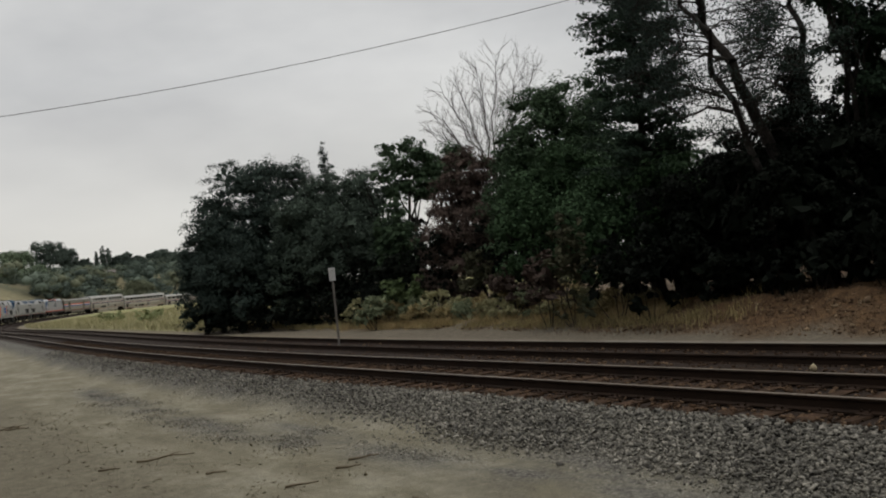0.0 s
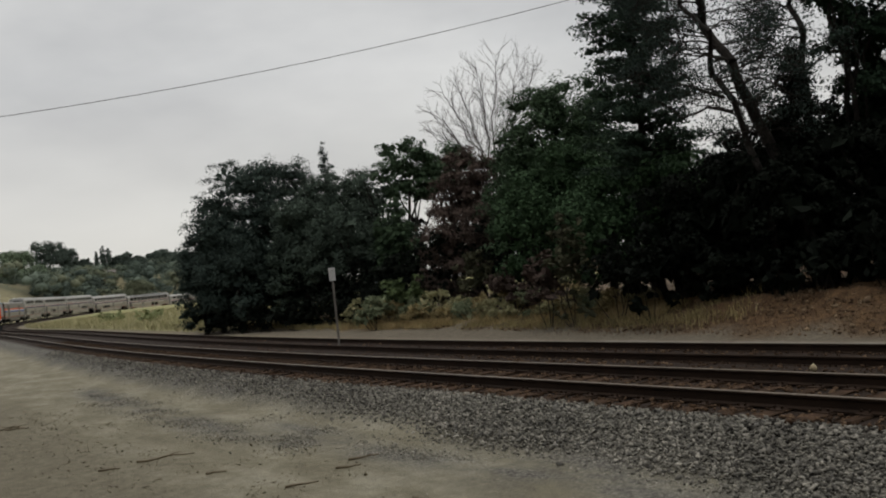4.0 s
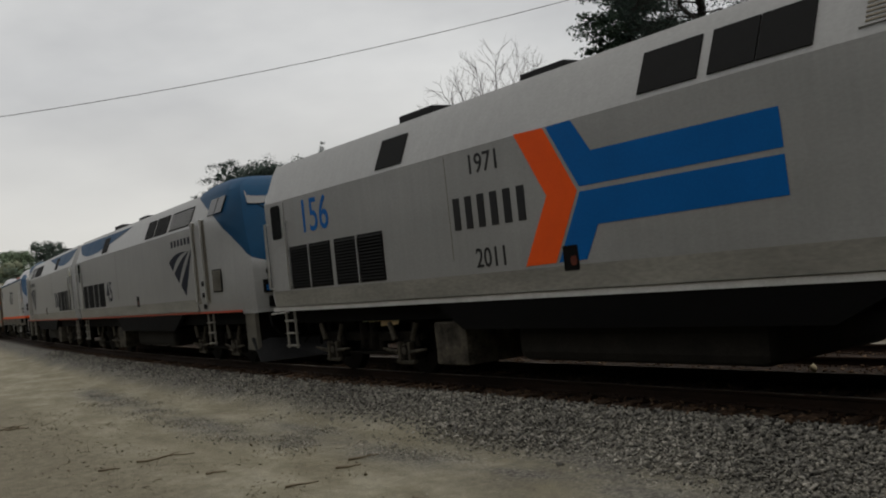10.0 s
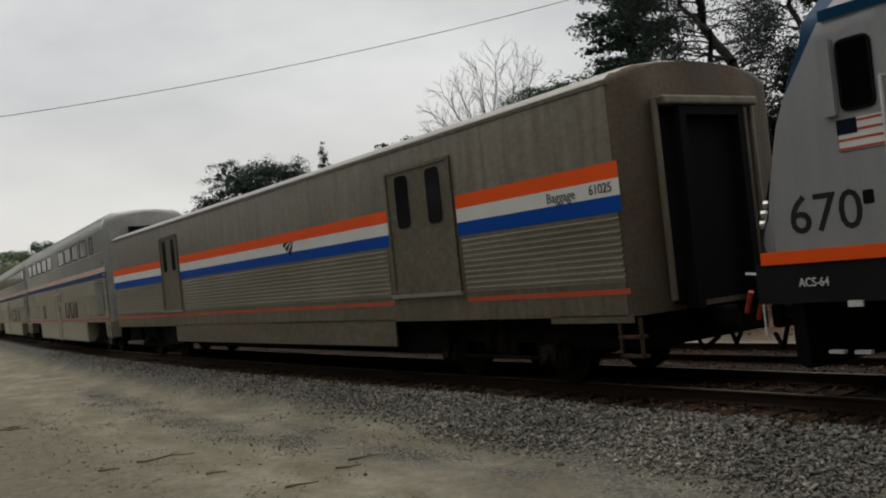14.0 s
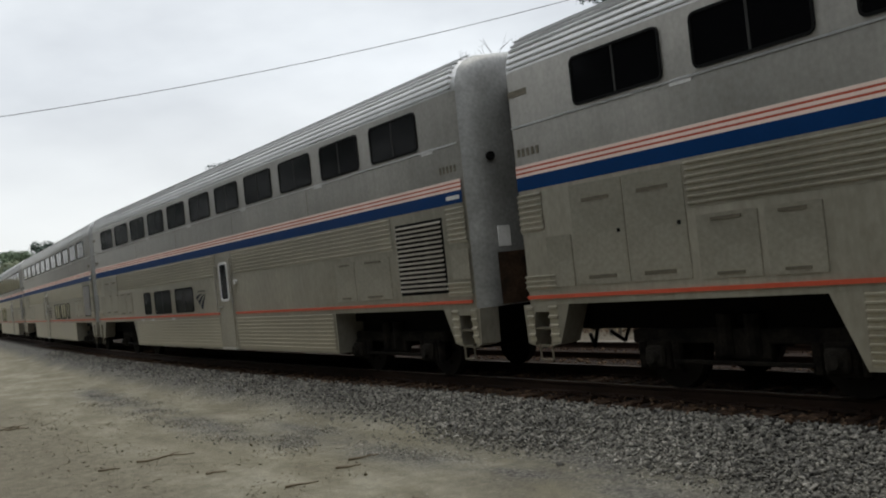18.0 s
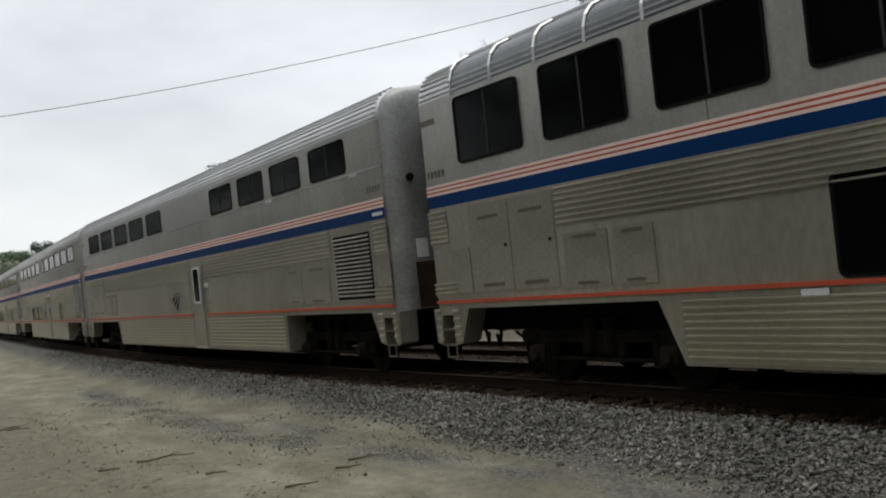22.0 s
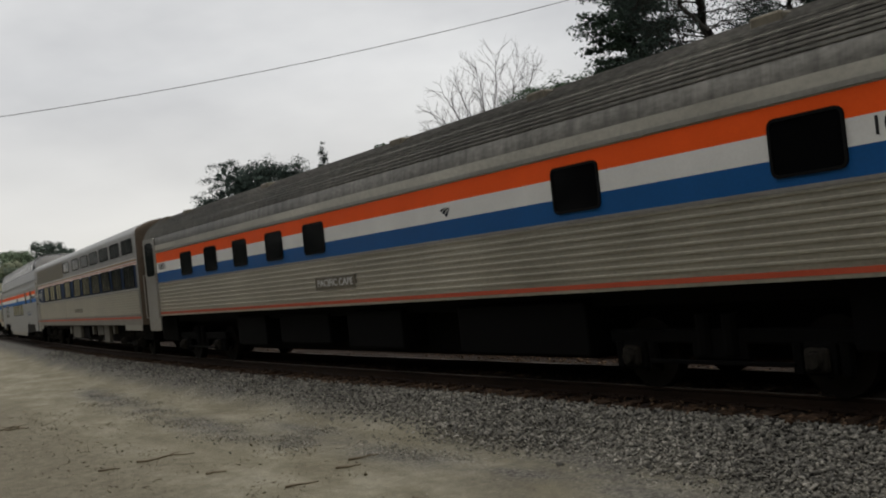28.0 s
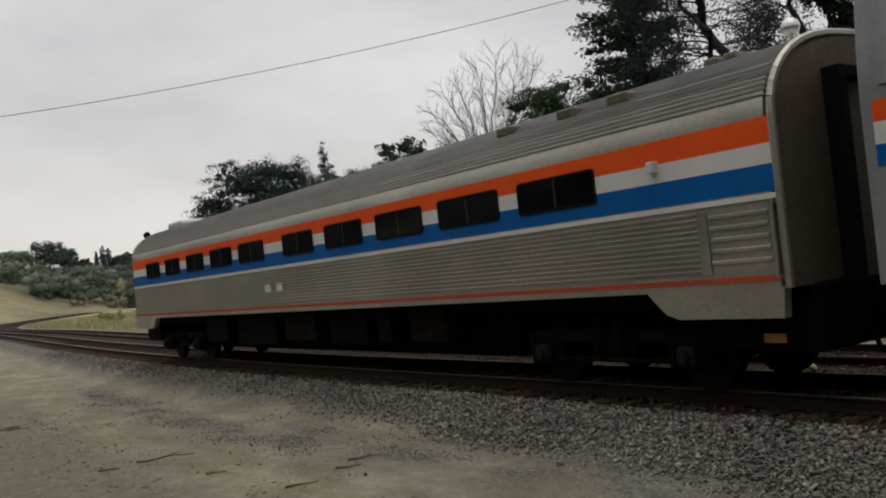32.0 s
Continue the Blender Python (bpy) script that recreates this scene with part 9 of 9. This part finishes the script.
def build_stones():
    rng = np.random.default_rng(21)
    shapes = stone_shapes(rng, 9)
    chips = stone_shapes(rng, 9, True)
    # shoulder of the near track, densest by the ties
    n = 29000
    s = np.concatenate([rng.uniform(-2, 15, 22000), 15 + 35 * rng.random(n - 22000) ** 1.5])
    wide = np.interp(s, [3, 5, 7, 12, 15, 17, 22], [1.15, 1.15, 1.12, 0.95, 0.78, 0.68, 0.55])
    l = -1.30 - wide * rng.random(n) - 0.35 * np.abs(rng.normal(size=n)) * rng.random(n)
    strewn("ballast", s, l, rng.gamma(4.5, 0.0068, n) + 0.012, shapes, rng, M["ballast"], "grey crushed-stone ballast beside the track")
    # loose stone thinning out over the dirt
    n = 90000
    s = -1 + 31 * rng.random(n) ** 1.15
    l = -1.8 - 3.4 * rng.random(n)
    drift = np.array([noise.noise(Vector((a * 0.9, b * 1.6, 7.3))) for a, b in zip(s, l)])
    edge = np.interp(s, [3, 5, 7, 12, 15, 17, 22], [2.5, 2.5, 2.45, 2.3, 2.1, 1.98, 1.85])
    ok = rng.random(n) < np.maximum(gritty(s, l) * np.clip(0.32 + 1.3 * drift, 0, 0.75), 0.62 * np.exp(-np.abs(l + edge) / 0.30))
    s, l = s[ok], l[ok]
    n = len(s)
    strewn("loose_gravel", s, l, rng.gamma(3.5, 0.0062, n) + 0.008, chips, rng, M["gravel_dusty"], "loose dusty gravel scattered over the dirt", 0.42)
    # between and around the rails
    n = 14000
    s = np.concatenate([rng.uniform(-4, 20, 11500), rng.uniform(20, 40, n - 11500)])
    l = np.where(rng.random(n) < 0.62, rng.uniform(-1.5, 1.6, n), rng.uniform(1.6, 5.8, n))
    strewn("track_stones", s, l, rng.gamma(4.5, 0.0088, n) + 0.014, chips, rng, M["bed_stone"], "rust-stained stones between the ties")
    # leaf litter, clods and sticks on the bank
    n = 9000
    s = rng.uniform(-6, 34, n)
    l = np.interp(s, [-8, 14, 20, 34], [7.4, 7.4, 8.3, 9.3]) + rng.gamma(2.2, 0.9, n)
    strewn("bank_litter", s, l, rng.gamma(3, 0.018, n) + 0.012, chips, rng, M["litter"], "brown leaf litter and clods on the bank", 0.2)
    # bits of bark, leaf and clod lying about on the dirt
    n = 5200
    s = rng.uniform(5, 26, n)
    l = -3.4 - 1.1 * rng.gamma(2.6, 0.75, n)
    keep = np.array([noise.noise(Vector((a * 0.7, b * 0.9, 2.2))) for a, b in zip(s, l)]) > 0.28 - 0.22 * (-l - 3.4)
    s, l = s[keep], l[keep]
    n = len(s)
    flat = [(v * np.array([1.9, 0.75, 0.35]), f) for v, f in chips]
    strewn("dirt_litter", s, l, rng.gamma(2.4, 0.0070, n) + 0.006, flat, rng, M["chaff"], "dry bark, leaf bits and clods on the dirt", 0.2)
    # the nearest stones one by one
    meshes = []
    for v, f in shapes:
        meshes.append(mesh_of("stone", v, [tuple(map(int, q)) for q in f], M["stone_single"]))
    for i in range(280):
        s_, l_ = rng.uniform(3.0, 12.0), -1.45 - 1.0 * rng.random()
        sz = 0.036 + 0.04 * rng.random()
        p = at(s_, l_, float(ground_z(np.float64(s_), np.float64(l_))) + sz * 0.32)
        ob = part_me("stone", meshes[i % len(meshes)], ground, "", pose(*p, *rng.uniform(0, 360, 3)) @ Matrix.Diagonal((sz, sz, sz * 0.85, 1)))


M["gravel_dusty"] = island_mat("dusty_gravel", [(0.1, (0.085, 0.080, 0.068)), (0.5, (0.20, 0.189, 0.158)), (0.9, (0.38, 0.36, 0.30))], 0.95, 0.2, 0.3)
M["bed_stone"] = island_mat("rusty_bed_stone", [(0.1, (0.014, 0.008, 0.005)), (0.5, (0.066, 0.040, 0.024)), (0.9, (0.17, 0.115, 0.075))], 0.95, 0.1, 0.3)
M["litter"] = island_mat("brown_leaf_litter", [(0.1, (0.038, 0.024, 0.015)), (0.5, (0.105, 0.068, 0.043)), (0.9, (0.25, 0.19, 0.125))], 0.95, 0.1, 0.3)
M["chaff"] = island_mat("dry_bark_bits", [(0.1, (0.065, 0.052, 0.034)), (0.5, (0.13, 0.108, 0.072)), (0.9, (0.25, 0.22, 0.16))], 0.95, 0.1, 0.4)
M["stone_single"] = mat("crushed_grey_stone", (0.135, 0.129, 0.118), 0.95, 0, 0.3, 2, 12, 0.2, rnd=0.6, spec=0.1)
build_stones()


# ---------------------------------------------------------------- ties with their plates and spikes
def build_ties():
    rng = np.random.default_rng(31)
    variants = []
    for k in range(5):
        bm = bmesh.new()
        box(bm, -0.115, 0.115, -1.30, 1.30, -0.19, 0.0, 0.012)
        for v in bm.verts:
            v.co += Vector(rng.normal(size=3)) * 0.008
        me = bpy.data.meshes.new("tie")
        bm.to_mesh(me)
        bm.free()
        me.materials.append(M["tie"])
        variants.append(me)
    bm = bmesh.new()
    box(bm, -0.09, 0.09, -0.17, 0.17, 0, 0.014, 0.003)
    for dx, dy in ((-0.05, 0.1), (0.05, -0.1), (-0.05, -0.1), (0.05, 0.1)):
        box(bm, dx - 0.012, dx + 0.012, dy - 0.012, dy + 0.012, 0.014, 0.05)
    tp = bpy.data.meshes.new("tie_plate")
    bm.to_mesh(tp)
    bm.free()
    tp.materials.append(M["rail_side"])
    for centre, zz, s1 in ((0.0, 0.0, 62), (TRACK_2, Z_2, 50)):
        s_ = -12.0
        while s_ < s1:
            q = s_ + rng.normal() * 0.03
            m = pose(*at(q, centre + rng.normal() * 0.03, zz - 0.172), 0, 0, heading(q) + rng.normal() * 0.8)
            t = part_me("tie", variants[int(rng.integers(5))], ground, "", m)
            if q < 22:
                for sd in (-0.7525, 0.7525):
                    part_me("tie_plate", tp, t, "", pose(0, -sd, 0.001))
            s_ += 0.53


build_ties()


# ---------------------------------------------------------------- grass, weeds and twigs
def blades(name, s, l, h, material, label, rng, wide=0.012):
    n = len(s)
    X, Y, _ = line(s, l)
    Z = ground_z(s, l) - 0.02
    a = rng.random(n) * 6.283
    lean = rng.normal(scale=0.35, size=(n, 2)) * h[:, None]
    b = np.stack([X, Y, Z], -1)
    w = np.stack([np.cos(a), np.sin(a), 0 * a], -1) * (wide * (0.6 + 0.8 * rng.random(n)))[:, None]
    mid = b + np.stack([lean[:, 0] * 0.35, lean[:, 1] * 0.35, h * 0.6], -1)
    tip = b + np.stack([lean[:, 0], lean[:, 1], h], -1)
    co = np.stack([b - w, mid - w * 0.7, tip, mid + w * 0.7], 1)
    ob = new(name, quads_mesh(name, co, material))
    return tagged(ob, label, "grass", kind="stuff")


def build_grass():
    rng = np.random.default_rng(41)
    # tufts along the foot of the bank
    nt = 420
    ts = rng.uniform(15.5, 52, nt)
    tl = np.interp(ts, [13, 20, 30, 52], [8.0, 8.9, 9.4, 8.6]) + np.abs(rng.normal(size=nt)) * 0.9
    k = rng.integers(nt, size=15000)
    s, l = ts[k] + rng.normal(size=len(k)) * 0.22, tl[k] + rng.normal(size=len(k)) * 0.22
    blades("bank_grass", s, l, 0.10 + 0.32 * rng.random(len(k)) * (0.4 + 0.6 * rng.random(nt)[k]), M["grass_dry"], "dry tan grass tufts along the bank's foot", rng)
    # golden clumps on the slope below the trees
    nt = 240
    ts = rng.uniform(19.0, 37, nt)
    tl = np.interp(ts, [19, 22, 26, 31, 37], [10.0, 10.9, 10.7, 10.5, 9.4]) + rng.normal(size=nt) * 0.45
    k = rng.integers(nt, size=24000)
    s, l = ts[k] + rng.normal(size=len(k)) * 0.2, tl[k] + rng.normal(size=len(k)) * 0.2
    blades("golden_grass", s, l, 0.10 + 0.34 * rng.random(len(k)) * (0.4 + 0.6 * rng.random(nt)[k]), M["grass_gold"], "golden dry grass on the slope below the trees", rng)
    # the pale field beside the bend
    n = 26000
    s = 52 + 120 * rng.random(n) ** 1.4
    l = 6.8 + 30 * rng.random(n) ** 1.3
    blades("field_grass", s, l, 0.25 + 0.45 * rng.random(n), M["grass_field"], "pale dry grass in the field by the bend", rng, 0.035)
    # dry stalks on the leafy bank
    n = 5000
    s = rng.uniform(-6, 22, n)
    l = 7.4 + rng.gamma(2.0, 1.0, n)
    blades("bank_stalks", s, l, 0.05 + 0.16 * rng.random(n), M["litter"], "short dry stalks on the brown bank", rng, 0.01)


build_grass()


def twig(x, y, ln, ang, seed, kids=3):
    rng = np.random.default_rng(seed)
    z = earth_near(x, y)
    e = new("fallen_branch")
    e.empty_display_size = 0.1
    e.matrix_basis = pose(x, y, z + 0.02, 0, 0, ang)
    tagged(e, "dry fallen branch lying on the dirt", "branch", "fallen branches")
    bm = bmesh.new()
    limb(bm, (-ln / 2, 0, 0), (ln / 2, 0, 0.02), 0.018, 0.008, rng, 5, 0.07, 6)
    part("stem", bm, M["twig"], e)
    for k in range(kids):
        f = -0.3 + 0.6 * (k + 0.5) / kids
        bm = bmesh.new()
        limb(bm, (ln * f, 0, 0.01), (ln * (f + 0.25), (-1) ** k * ln * 0.16, 0.03 + 0.03 * rng.random()), 0.009, 0.004, rng, 4, 0.2, 3)
        part("side_twig", bm, M["twig"], e)


def earth_near(x, y):
    """Height of the dirt on the near side of the track."""
    s_, l_ = place_sl(x, y)
    b = noise.noise(Vector((x * 0.5, y * 0.5, 0))) * 0.05 + noise.noise(Vector((x * 1.9, y * 1.9, 4))) * 0.022
    return float(ground_z(np.float64(s_), np.float64(-l_))) + b


for i, (x, y, ln, a, kd) in enumerate(((-9.6, 20.4, 1.3, -38, 2), (-9.4, 20.0, 0.8, -20, 2), (-4.5, 14.35, 0.85, 10, 1), (-1.35, 12.75, 0.42, 8, 1), (-1.5, 12.2, 0.34, -10, 0), (-5.2, 13.9, 0.35, -14, 0), (-2.0, 11.5, 0.4, 5, 0), (-3.3, 12.6, 0.3, -12, 0))):
    twig(x, y, ln, a, 600 + i, kd)


def pale_stone():
    rng = np.random.default_rng(77)
    v, f = stone_shapes(rng, 1)[0]
    ob = new("pale_stone", mesh_of("pale_stone", v * 0.16, [tuple(map(int, q)) for q in f], M["stone_pale"], True))
    ob.matrix_basis = pose(5.17, 13.82, -0.155, 15, 0, 30)
    tagged(ob, "pale yellow rounded stone lying between the tracks", "stone")


pale_stone()
# ---------------------------------------------------------------- motion
def travelled(t):
    """Metres that the train has come since the reference time."""
    return SPEED * (t - T_REF) + float(np.interp(t, [0, 6, 8.5, 16, 17.8, 25, 27.5, 29, 30.5, 32], [-1.2, -1.2, 0.4, 0.4, 0, 0, 0.2, 0.35, 0.6, 0.75]))


def car_pose(q, half, t, flip):
    """The pose at t of a car whose middle runs q metres behind the reference joint, its pivots half apart."""
    s = S_REF + q - travelled(t)
    xa, ya, _ = line(s - half)
    xb, yb, _ = line(s + half)
    m = Matrix.LocRotScale(((xa + xb) / 2, (ya + yb) / 2, -float(dip(s - half) + dip(s + half)) / 2), Euler((0, 0, math.atan2(ya - yb, xa - xb))), None)
    return m @ pose(0, 0, 0, 0, 0, 180) if flip else m


def motions():
    for ob, q, half, flip in train:
        walk(ob, [(t * 0.5, car_pose(q, half, t * 0.5, flip)) for t in range(65)])
    back = {ob for ob, q, half, flip in train if flip}
    for w, xa, r in wheelsets:
        d = -1 if w.parent.parent in back else 1
        walk(w, [(k / 30, pose(xa, 0, r) @ Matrix.Rotation(d * travelled(k / 30) / r, 4, "Y")) for k in range(961)])


motions()
